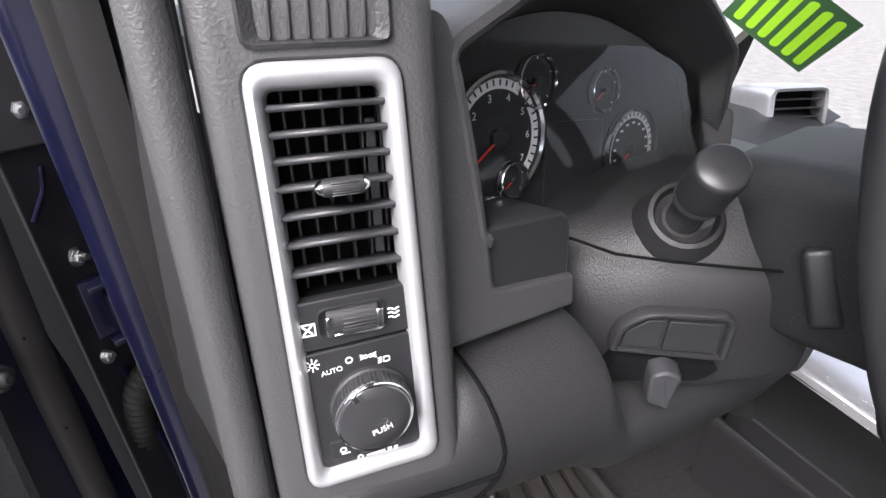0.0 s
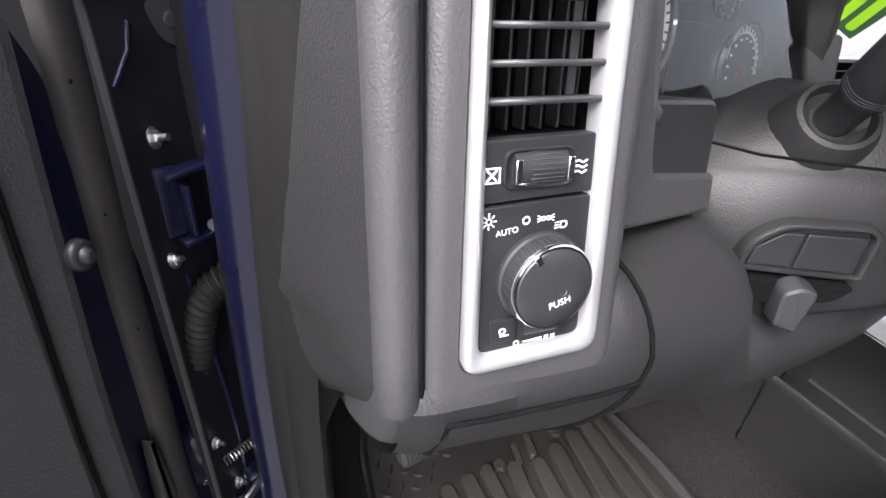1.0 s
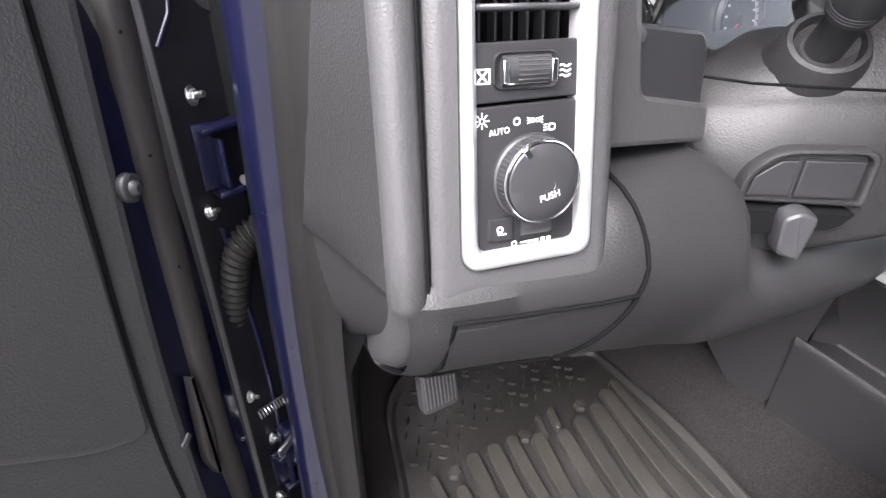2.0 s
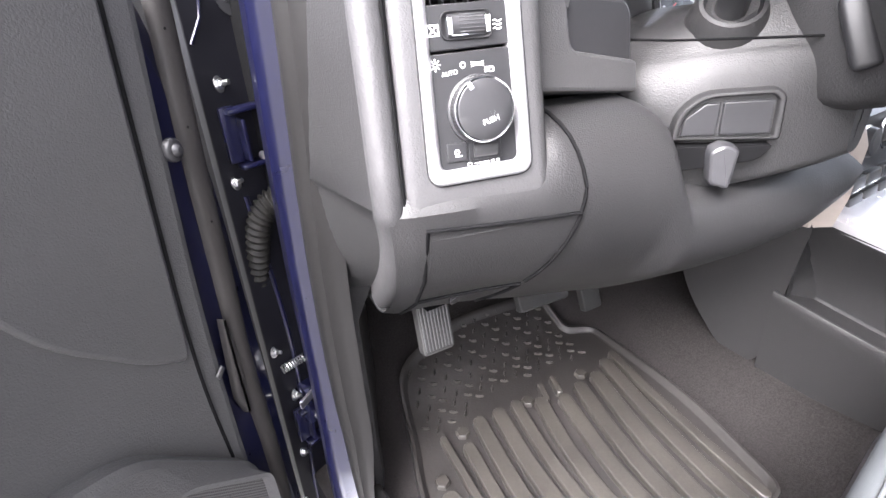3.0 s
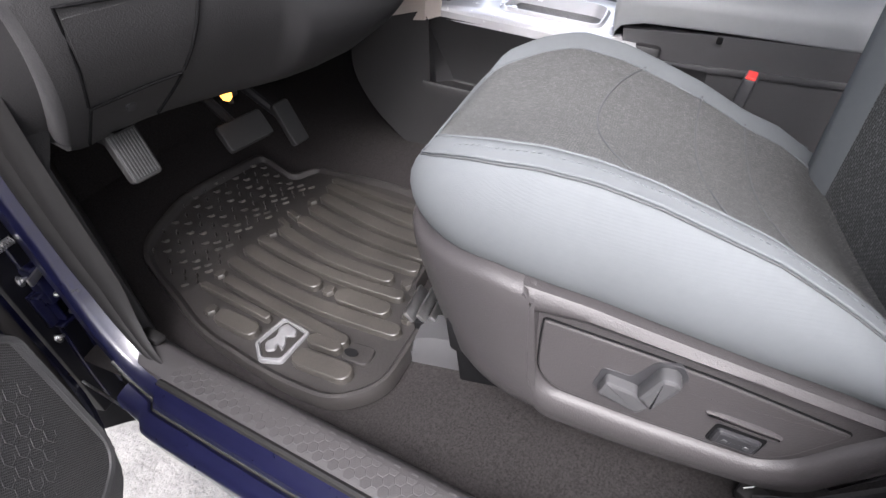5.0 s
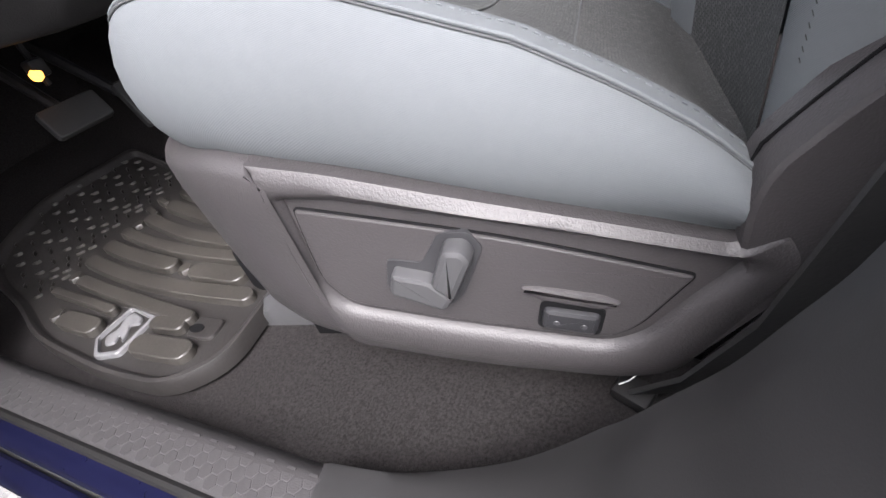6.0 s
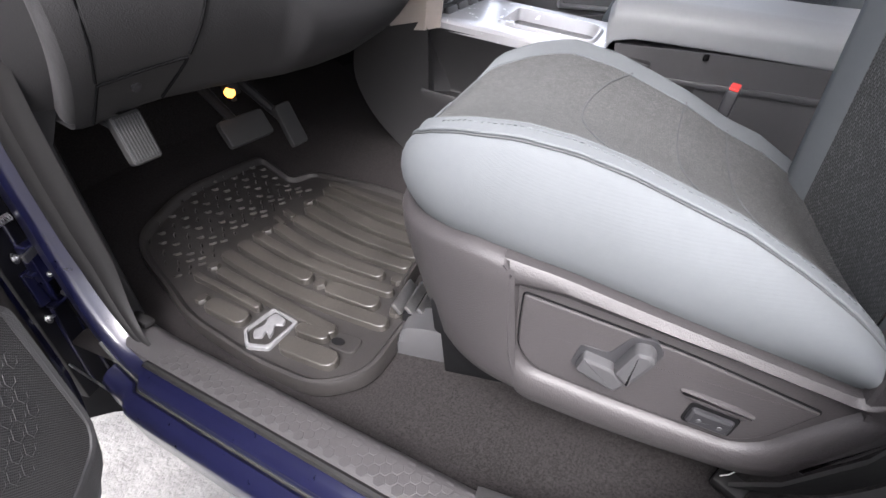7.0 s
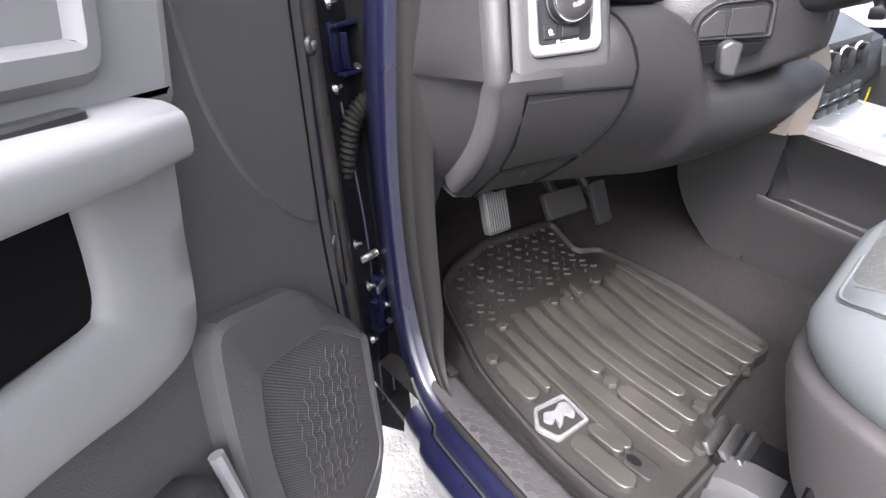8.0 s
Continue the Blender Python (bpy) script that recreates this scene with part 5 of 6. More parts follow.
part("tilt_lever", loft([[KSM @ Vector((x, y, n)) for x, y in grow(rpoly([(-0.008, -0.052), (0.014, -0.058), (0.018, -0.014), (0.002, -0.008), (-0.012, -0.016)], 0.006, 3), d)] for n, d in ((0.002, 0), (0.016, 0), (0.020, -0.0015), (0.0215, -0.004))]), SLAT, col, "grey tilt lever")

wheel = thing("steering_wheel", "black leather wrapped steering wheel with silver spoke trim", "steering wheel", at=(0.37, -0.27, 1.10))
rim = []
for k in range(56):
    a = 2 * math.pi * k / 56
    c, s = math.cos(a), math.sin(a)
    rim.append([WM @ Vector((c * (0.188 + 0.0165 * math.cos(b)), s * (0.188 + 0.0165 * math.cos(b)), 0.020 * math.sin(b))) for b in np.linspace(0, 2 * math.pi, 14, endpoint=False)])
part("rim", loft(rim + rim[:1], False, False), KNOBCAP, wheel)
part("hub", loft([[WM @ Vector((p[0] * k, p[1] * k, n)) for p in rpoly([(-0.085, -0.085), (0.085, -0.085), (0.1, 0.03), (0.06, 0.085), (-0.06, 0.085), (-0.1, 0.03)], 0.03, 4)] for n, k in ((-0.03, 0.95), (-0.01, 1.05), (0.022, 1.0), (0.034, 0.85), (0.038, 0.5))]), SMOOTH, wheel)
part("rear_cover", loft([[WM @ Vector((p[0] * kx, p[1] * ky + o, n)) for p in rpoly([(-0.08, -0.095), (0.08, -0.095), (0.088, 0.0), (0.078, 0.062), (-0.078, 0.062), (-0.088, 0.0)], 0.025, 4)] for n, kx, ky, o in ((-0.140, 1.04, 0.95, 0.03), (-0.134, 1.10, 1.02, 0.03), (-0.10, 1.14, 1.05, 0.02), (-0.06, 1.25, 1.02, 0.01), (-0.025, 1.48, 0.92, 0.0), (-0.010, 1.58, 0.86, 0.0))]), GRAIN_DARK, wheel)
for sg in (-1, 1):
    sp = part("spoke", loft([[WM @ Vector((sg * x, y + o, n)) for x, y, n in ((x0, -h, -t), (x0, h, -t), (x0, h, t2), (x0, -h, t2))] for x0, h, t, t2, o in ((0.07, 0.075, 0.05, 0.015, -0.02), (0.11, 0.072, 0.042, 0.012, -0.025), (0.15, 0.068, 0.03, 0.01, -0.03), (0.176, 0.066, 0.016, 0.010, -0.03))]), SMOOTH, wheel)
    part("rear_switch", block(WM @ pose(sg * 0.106, -0.012, -0.070, 0, sg * 66, 0), 0.024, 0.066, 0.014, 0.006, 3), PANEL, sp, "rear volume switch")
    low_sp = part("lower_spoke", loft([[WM @ Vector((sg * x, y, n)) for x, y, n in ((x0 - 0.012, y0, -0.012), (x0 + 0.012, y0 + 0.01, -0.012), (x0 + 0.012, y0 + 0.01, 0.010), (x0 - 0.012, y0, 0.010))] for x0, y0 in ((0.045, -0.06), (0.06, -0.11), (0.085, -0.165))]), SMOOTH, wheel)
    part("silver_insert", loft([[WM @ Vector((sg * x, y, n)) for x, y, n in ((x0 - 0.006, y0, 0.008), (x0 + 0.006, y0 + 0.005, 0.008), (x0 + 0.006, y0 + 0.005, 0.013), (x0 - 0.006, y0, 0.013))] for x0, y0 in ((0.047, -0.065), (0.06, -0.11), (0.08, -0.158))]), SILVER, low_sp, "silver spoke insert")

# ---- rubber floor mat ----
MAT_AT = basis((0.006, 0.0045, 0.012), (1.051, 0.034, 0), (0.0055, 1.047, 0), (0, 0, 1))
stand(MAT_AT)
MZ = 0.618
fmat = thing("floor_mat", "dusty black rubber floor mat with raised ribs and emblem", "floor mat", at=(0.2, 0.1, MZ))
outline = rpoly([(-0.089, -0.159), (-0.043, -0.215), (0.135, -0.219), (0.146, -0.168), (0.309, -0.156), (0.38, -0.168), (0.441, 0.025), (0.471, 0.267), (0.418, 0.297), (0.418, 0.383), (0.194, 0.405), (0.039, 0.371), (0.002, 0.258), (-0.051, 0.141), (-0.085, -0.049)],
                [0.05, 0.05, 0.02, 0.012, 0.02, 0.03, 0.1, 0.025, 0.015, 0.02, 0.05, 0.05, 0.08, 0.1, 0.1], 5)


def mat_z(x, y):
    """The mat lies flat, bends up the toe board and dips a little where heels wear it."""
    return MZ + 0.65 * (math.sqrt(max(0.0, y - 0.27) ** 2 + 0.0016) - 0.04) * min(1.0, max(0.0, (y - 0.27) / 0.05)) + 0.003 * math.sin(14 * x + 1.0) * math.cos(11 * y)


def mat_loop(d, h):
    return [(p[0], p[1], mat_z(*p) + h) for p in grow(outline, d)]


base = loft([mat_loop(0.004, -0.016), mat_loop(0.004, 0.004), mat_loop(0.002, 0.010), mat_loop(-0.003, 0.011), mat_loop(-0.007, 0.008), mat_loop(-0.009, 0.002), mat_loop(-0.012, 0.0)], False, False)
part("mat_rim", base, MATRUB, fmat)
cx, cy = 0.19, 0.12
inner = grow(outline, -0.0118)
field = [[(cx + (p[0] - cx) * f, cy + (p[1] - cy) * f, mat_z(cx + (p[0] - cx) * f, cy + (p[1] - cy) * f)) for p in inner] for f in np.linspace(1.0, 0.02, 28)]
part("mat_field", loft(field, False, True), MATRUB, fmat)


def rib(x0, y0, x1, y1, w, bow=0.0):
    w -= 0.002
    n = max(4, int(abs(y1 - y0) / 0.02))
    rows = []
    for lv, (dw, h) in enumerate(((0.0, -0.001), (-0.0003, 0.0112), (-0.0018, 0.0128))):
        loop = []
        for i in range(n + 1):
            f = i / n
            loop.append((x0 + (x1 - x0) * f + bow * math.sin(math.pi * f) - (w / 2 + dw), y0 + (y1 - y0) * f))
        for k in range(1, 5):
            a = math.pi + math.pi * k / 5
            loop.append((x1 + (w / 2 + dw) * math.cos(a), y1 + (w / 2 + dw) * math.sin(a)))
        for i in range(n, -1, -1):
            f = i / n
            loop.append((x0 + (x1 - x0) * f + bow * math.sin(math.pi * f) + (w / 2 + dw), y0 + (y1 - y0) * f))
        for k in range(1, 5):
            a = math.pi * k / 5
            loop.append((x0 + (w / 2 + dw) * math.cos(a), y0 + (w / 2 + dw) * math.sin(a)))
        rows.append([(x, y, mat_z(x, y) + h) for x, y in loop])
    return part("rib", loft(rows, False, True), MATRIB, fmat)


LONG_RIBS = [(0.038, 0.212, 0.008, 0.034, 0.016, 0.0), (0.062, 0.172, 0.008, -0.115, 0.024, -0.003), (0.109, 0.204, 0.053, -0.180, 0.028, -0.016), (0.147, 0.197, 0.103, 0.006, 0.030, -0.004),
             (0.183, 0.194, 0.124, -0.152, 0.024, -0.014), (0.222, 0.170, 0.157, -0.112, 0.028, -0.012), (0.262, 0.150, 0.195, -0.145, 0.030, -0.010), (0.306, 0.153, 0.229, -0.147, 0.030, -0.009),
             (0.351, 0.153, 0.266, -0.145, 0.032, -0.008), (0.394, 0.168, 0.311, -0.150, 0.030, -0.007), (0.425, 0.178, 0.351, -0.152, 0.020, -0.005)]
SHORT_RIBS = [(-0.015, 0.113, -0.023, 0.042, 0.032, 0.0), (0.093, -0.062, 0.088, -0.140, 0.034, 0.0), (-0.006, -0.072, -0.006, -0.112, 0.024, 0.0), (-0.041, -0.075, -0.042, -0.148, 0.034, 0.0),
              (0.249, 0.200, 0.236, 0.172, 0.016, 0.0), (0.280, 0.200, 0.268, 0.172, 0.016, 0.0)]
for a in LONG_RIBS + SHORT_RIBS:
    rib(*a)
for x, y in ((-0.007, 0.150), (0.074, 0.208), (0.209, 0.192), (0.337, 0.182), (0.099, -0.027), (0.158, -0.150), (0.288, -0.158), (0.087, -0.188)):
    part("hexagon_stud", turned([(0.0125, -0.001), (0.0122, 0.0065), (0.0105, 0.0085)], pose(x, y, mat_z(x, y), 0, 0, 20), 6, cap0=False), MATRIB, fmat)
hole = part("anchor_boss", slab(rpoly(rect(-0.018, 0.016, -0.172, -0.126), 0.01, 3), -0.001, 0.004, 0.002, pose(0, 0, MZ)), MATRUB, fmat)
part("anchor_hole", turned([(0.007, 0.0), (0.007, 0.0012)], pose(-0.004, -0.138, MZ + 0.0040) @ Matrix.Diagonal((1, 1.7, 1, 1)), 16), VOID, hole)
# diamond treads on the toe end
diam = finish("tread", slab(rpoly([(-0.0085, 0), (0, -0.0026), (0.0085, 0), (0, 0.0026)], 0.002, 2), -0.001, 0.0046, 0.0012, Matrix()), MATRIB, laid=False)
for i in range(14):
    for j in range(12):
        x, y = 0.030 + i * 0.030 + (0.015 if j % 2 else 0), 0.226 + j * 0.0165
        if y > 0.226 + 0.02 * math.sin(x * 9) and y < 0.392 - max(0.0, 0.16 - x) * 0.28 and x > 0.020 + (y - 0.23) * 0.25 and x < 0.400:
            ob = new("tread", diam)
            ob.parent = fmat
            ob.matrix_basis = Matrix.Translation(-fmat.location) @ MAT_AT @ pose(x, y, mat_z(x, y), 0, 0, 48 if (i + j) % 2 else -42)
# shield shaped badge
EM = basis((-0.022, -0.017, MZ + 0.002), (1, 0, 0), (0, 1, 0), (0, 0, 1))
sh_o = rpoly([(0.043, 0.026), (-0.018, 0.038), (-0.046, 0.008), (-0.036, -0.030), (0.030, -0.036)], [0.006, 0.006, 0.006, 0.006, 0.006], 3)
sh_i = rpoly([(0.037, 0.020), (-0.016, 0.031), (-0.038, 0.006), (-0.030, -0.024), (0.025, -0.030)], [0.005, 0.005, 0.005, 0.005, 0.005], 3)
badge = part("badge_frame", ring2(sh_o, sh_i, EM, [(0, 0, -0.002), (0, -0.0005, 0.0045), (0, -0.002, 0.006), (1, 0.001, 0.006), (1, 0, 0.001)]), BADGE, fmat, "silver grey shield badge")
part("badge_field", slab(sh_i, -0.002, 0.001, 0.0005, EM), MATRUB, badge)
part("badge_figure", slab(rpoly([(0.033, 0.012), (0.020, 0.020), (0.004, 0.012), (-0.012, 0.022), (-0.026, 0.010), (-0.020, -0.004), (-0.006, 0.002), (-0.018, -0.016), (-0.004, -0.012), (0.010, -0.002), (0.014, -0.018), (0.026, -0.012)], 0.005, 3), 0.0, 0.005, 0.002, EM), BADGE, badge, "worn silver raised figure")

# ---- pedals and footwell ----
stand()


def pedal(name, label, m, w, h, ribs, arm_to):
    p = thing(name, label, "pedal", "pedals", at=tuple(m.translation))
    pad = part("pad", slab(rpoly(rect(-w / 2, w / 2, -h / 2, h / 2), 0.008, 3), -0.010, 0.003, 0.003, m), RUBBER, p)
    for i in range(ribs):
        u = -w / 2 + (i + 1) * w / (ribs + 1)
        part("rib", block(m @ pose(u, 0, 0.0035), w / (ribs + 1) * 0.45, h * 0.84, 0.002, 0.0006, 1), RUBBER if name != "parking_brake_pedal" else BUTTON, pad)
    part("arm", tube([m @ Vector((0, 0.0, -0.008)), m @ Vector((0, h * 0.2, -0.02)), Vector(arm_to)], [0.008, 0.010, 0.012], 8), SMOOTH, p)
    return p


def facing(o, x, y):
    x = Vector(x).normalized()
    y = Vector(y)
    y = (y - y.dot(x) * x).normalized()
    return basis(o, x, y, x.cross(y))


pedal("parking_brake_pedal", "ribbed grey rubber parking brake pedal", facing((0.003, 0.154, 0.941), (1, -0.05, -0.02), (-0.18, 0.25, 0.95)), 0.048, 0.076, 9, (-0.02, 0.30, 1.02))
pedal("brake_pedal", "wide black rubber brake pedal", facing((0.282, 0.244, 0.844), (1, -0.05, -0.06), (-0.2, 0.5, 0.85)), 0.112, 0.056, 0, (0.27, 0.40, 1.0))
pedal("accelerator_pedal", "narrow black accelerator pedal", facing((0.406, 0.244, 0.807), (1, -0.05, -0.02), (-0.26, 0.4, 0.95)), 0.046, 0.098, 0, (0.37, 0.42, 0.98))
lampb = thing("footwell_lamp", "small lit amber footwell courtesy lamp", "lamp", at=(0.27, 0.245, 0.932))
part("bulb", turned([(0.004, 0.0), (0.0095, 0.004), (0.0105, 0.012), (0.007, 0.019)], pose(0.255, 0.240, 0.917, 0, 60, 0), 14), LAMP, lampb, "glowing amber bulb")
part("socket", block(pose(0.273, 0.245, 0.930), 0.026, 0.026, 0.03, 0.004), SMOOTH, lampb)
part("bracket", block(pose(0.277, 0.25, 0.96), 0.008, 0.008, 0.12, 0.001), SMOOTH, lampb)
# near-black sheet stands for the dark among ducts and wiring above the pedals
und = thing("underdash_dark_sheet", "near-black sheet under the dashboard, added for the dark there", "panel", at=(0.2, 0.3, 0.97))
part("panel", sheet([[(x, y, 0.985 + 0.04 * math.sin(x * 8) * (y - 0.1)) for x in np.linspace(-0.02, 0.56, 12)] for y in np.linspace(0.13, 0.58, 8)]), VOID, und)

# ---- driver's seat ----
SM = basis((-0.066, 0, 0), (0, -1, 0), (0, 0, 1), (-1, 0, 0))
SEAT_AT = basis((-0.0919, -0.0093, 0), (0.101, -0.995, 0), (0, 0, 1), (-0.995, -0.101, 0)) @ SM.inverted()
stand(SEAT_AT)
SEAT_W = 0.50
BOUND = ([0.283, 0.315, 0.345, 0.40, 0.445, 0.49, 0.52, 0.592, 0.656, 0.70, 0.742, 0.77], [0.902, 0.904, 0.908, 0.912, 0.905, 0.893, 0.884, 0.859, 0.838, 0.826, 0.811, 0.802])
PIPING = ([0.283, 0.295, 0.315, 0.345, 0.38, 0.44, 0.49, 0.54, 0.632, 0.684, 0.728, 0.75, 0.77], [0.966, 0.980, 0.995, 1.008, 1.016, 1.018, 1.008, 0.990, 0.947, 0.912, 0.877, 0.853, 0.830])
RIDGE = ([0.283, 0.31, 0.36, 0.42, 0.49, 0.55, 0.60, 0.66, 0.71, 0.77], [0.955, 0.976, 0.986, 0.988, 0.966, 0.935, 0.908, 0.868, 0.845, 0.80])


def sp(r, d, z):
    """A point of the seat: r to the rear, d inward from the side, z up."""
    return Vector((-0.066 + d, -r, z))


def edge_in(r):
    """How far the rounded front corner lies in from the side."""
    return 0.15 - 0.15 * math.sqrt(max(0.0, 1 - ((0.463 - r) / 0.18) ** 2)) if r < 0.463 else 0.0


def edge_top(r):
    """The same for the cushion's upper panels, which lie a finger in from the edge."""
    return 0.15 - 0.14 * math.sqrt(max(0.0, 1 - ((0.463 - r) / 0.17) ** 2)) if r < 0.463 else 0.010


def perimeter(side):
    """The cushion's edge in plan from the rear to the middle of the front: r, d and the outward way."""
    pts = [(r, 0.0, 0.0, -1.0) for r in np.linspace(0.765, 0.48, 20)]
    for a in np.linspace(0, 90, 19):
        c, q = math.cos(radians(a)), math.sin(radians(a))
        nr, nd = -q / 0.18, -c / 0.15
        k = math.hypot(nr, nd)
        pts.append((0.463 - 0.18 * q, 0.15 - 0.15 * c, nr / k, nd / k))
    pts += [(0.283, d, -1.0, 0.0) for d in (0.17, 0.20, 0.225, SEAT_W / 2)]
    return pts if side > 0 else [(r, SEAT_W - d, nr, -nd) for r, d, nr, nd in pts]


seat = thing("driver_seat", "grey blue cloth bucket seat with heathered insert and plastic side shield", "car seat", "front seats", at=(0.18, -0.53, 0.6))
for side, lb in ((1, "pale grey blue twill side bolster"), (-1, "")):
    rows = []
    for r, d, nr, nd in perimeter(side):
        b, p = interp(r, *BOUND), interp(r, *PIPING) * (1 - d / SEAT_W) + interp(r, *RIDGE) * d / SEAT_W
        h = p - b
        rows.append([sp(r + nr * o, d + nd * o, z) for o, z in ((-0.016, b - 0.022), (-0.004, b - 0.004), (0.001, b + 0.004), (0.0065, b + h * 0.18), (0.0100, b + h * 0.36), (0.0105, b + h * 0.54),
                                                               (0.0075, b + h * 0.72), (0.001, b + h * 0.88), (-0.005, b + h * 0.96), (-0.010, p))])
    part("side_bolster" if side > 0 else "inner_side", sheet(rows), CLOTH, seat, lb, angle=75)


def cushion_z(r, d):
    """Height of the cushion's top: bolsters along both sides, a shallow hollow between."""
    fore = r - 0.010 * min(1.0, max(0.0, (0.463 - r) / 0.17))
    l, rt = interp(fore, *PIPING), interp(fore, *RIDGE)
    e = edge_top(r)
    u = min(1.0, max(0.0, (d - e) / (SEAT_W - 2 * e)))
    hollow = (0.020 + 0.012 * min(1.0, max(0.0, (r - 0.30) / 0.2))) * math.sin(math.pi * u) ** 1.5 * min(1.0, max(0.0, (r - 0.293) / 0.06))
    bolster = 0.007 * math.exp(-((d - e - 0.022) / 0.018) ** 2) + 0.010 * math.exp(-((SEAT_W - e - 0.03 - d) / 0.022) ** 2)
    return l * (1 - d / SEAT_W) + rt * d / SEAT_W - hollow + bolster * min(1.0, max(0.0, (r - 0.292) / 0.03))


rr = [0.2932, 0.294, 0.2955, 0.298, 0.302, 0.308, 0.316, 0.326, 0.338] + list(np.linspace(0.352, 0.785, 24))
for name, f0, f1, m_, lb in (("thigh_bolster", 0.0, 0.05, CLOTH, ""), ("seat_insert", 0.05, -0.065, INSERT, "heathered charcoal cloth seat insert"), ("inner_bolster", -0.065, 0.0, CLOTH, "")):
    rows = []
    for r in rr:
        e = edge_top(r)
        a = e + f0 if f0 >= 0 else SEAT_W - e + f0
        z = e + f1 if f1 > 0 else SEAT_W - e + f1
        rows.append([sp(r, d, cushion_z(r, d)) for d in np.linspace(a, z, 14)])
    part(name, sheet(rows), m_, seat, lb, angle=75)


def seam(pts, rad, material, nm="piping"):
    return part(nm, tube(pts, rad, 8), material, seat)


edge_pts2 = [(r, d, nr, nd, interp(r, *PIPING) * (1 - d / SEAT_W) + interp(r, *RIDGE) * d / SEAT_W) for r, d, nr, nd in perimeter(1)]
seam([sp(r - nr * 0.0085, d - nd * 0.0085, p + 0.0006) for r, d, nr, nd, p in edge_pts2], 0.0017, CLOTH)
seam([sp(r - nr * 0.0060, d - nd * 0.0060, p - 0.0018) for r, d, nr, nd, p in edge_pts2], 0.0008, CLOTHSEAM, "piping_gap")
for k in range(62):
    r = 0.36 + k * 0.0064
    d = edge_in(r) + 0.024
    part("stitch", block(pose(*sp(r, d, cushion_z(r, d) + 0.0004), math.degrees(math.atan2(cushion_z(r - 0.01, d) - cushion_z(r, d), 0.01)), 0, 0), 0.0008, 0.0042, 0.0010, 0.0003, 1), CLOTH, seat)
for r0, bow in ((0.520, 0.050), (0.598, 0.014), (0.660, 0.008)):
    seam([sp(r0 - bow * (1 - ((d - 0.25) / 0.19) ** 2), d, cushion_z(r0 - bow * (1 - ((d - 0.25) / 0.19) ** 2), d) + 0.0002) for d in np.linspace(0.062, 0.432, 30)], 0.0014, CLOTHSEAM, "insert_seam")
for k in (0.0595, SEAT_W - 0.0745):
    seam([sp(r, k + (edge_in(r) if k < 0.2 else -edge_in(r)), cushion_z(r, k + (edge_in(r) if k < 0.2 else -edge_in(r))) + 0.0006) for r in rr[4:]], 0.0014, CLOTH, "bolster_welt")
# plastic side shield
shield = rpoly([(0.432, 0.906), (0.430, 0.84), (0.430, 0.76), (0.440, 0.712), (0.55, 0.684), (0.675, 0.667), (0.716, 0.676), (0.757, 0.735), (0.790, 0.790), (0.775, 0.822), (0.752, 0.812), (0.742, 0.809), (0.66, 0.835), (0.56, 0.867), (0.49, 0.891)],
               [0.003, 0.004, 0.01, 0.02, 0.05, 0.04, 0.03, 0.03, 0.02, 0.012, 0.01, 0.01, 0.05, 0.05, 0.02], 4)
inset = rpoly([(0.446, 0.874), (0.443, 0.83), (0.441, 0.785), (0.457, 0.757), (0.55, 0.732), (0.667, 0.708), (0.694, 0.721), (0.723, 0.756), (0.753, 0.788), (0.751, 0.791), (0.749, 0.793), (0.742, 0.796), (0.66, 0.821), (0.56, 0.849), (0.49, 0.869)],
              [0.004, 0.02, 0.02, 0.015, 0.02, 0.02, 0.01, 0.01, 0.003, 0.002, 0.002, 0.002, 0.02, 0.02, 0.01], 4)
part("side_shield", ring2(shield, inset, SM, [(0, -0.008, -0.03), (0, 0.0, -0.004), (0, -0.002, 0.008), (0, -0.008, 0.013), (0.6, 0.0, 0.0145), (1, 0.006, 0.0135), (1, 0.0, 0.009), (1, -0.002, 0.004)]), SEAT_TRIM, seat, "warm grey grained plastic side shield")
ring_l = [q for q in perimeter(1) if q[0] <= 0.4350]
ring_r = [q for q in perimeter(-1) if q[0] <= 0.4350][::-1]
ring_l = [(0.445, 0.0012, 0.0, -1.0)] + ring_l
wrap = []
for top, low, d in ((0.0, None, -0.012), (-0.002, None, 0.004), (-0.006, None, 0.0125), (-0.012, None, 0.0155), (-0.034, None, 0.0160), (None, 0.10, 0.0158), (None, 0.06, 0.0155), (None, 0.030, 0.0140), (None, 0.012, 0.008), (None, 0.003, 0.001), (None, 0.0, -0.014)):
    row = []
    for r, dd, nr, nd in ring_l + ring_r[1:]:
        f = -nr
        foot = 0.708 + 0.030 * f
        z = interp(r, *BOUND) - 0.001 + top if top is not None else foot + low
        back = 0.30 * max(0.0, 0.86 - z) * f * f
        row.append(sp(r + nr * d + back, dd + nd * d, z))
    wrap.append(row)
part("shield_front_wrap", sheet(wrap), SEAT_TRIM, seat, angle=75)
plate = rpoly([(0.453, 0.862), (0.449, 0.83), (0.446, 0.788), (0.463, 0.763), (0.56, 0.738), (0.662, 0.716), (0.687, 0.729), (0.724, 0.778), (0.60, 0.823)], [0.004, 0.02, 0.02, 0.02, 0.02, 0.02, 0.02, 0.003, 0.05], 4)
part("shield_floor", slab(inset, -0.02, 0.0035, 0.001, SM), SEAT_TRIM, seat)
swpl = part("switch_plate", slab(plate, -0.01, 0.0075, 0.0018, SM), SEAT_TRIM, seat)
pl = [SM @ Vector((*p, 0.0046)) for p in grow(plate, 0.0006)]
part("shut_line", tube(pl + pl[:1], 0.0012, 6), VOID, swpl)
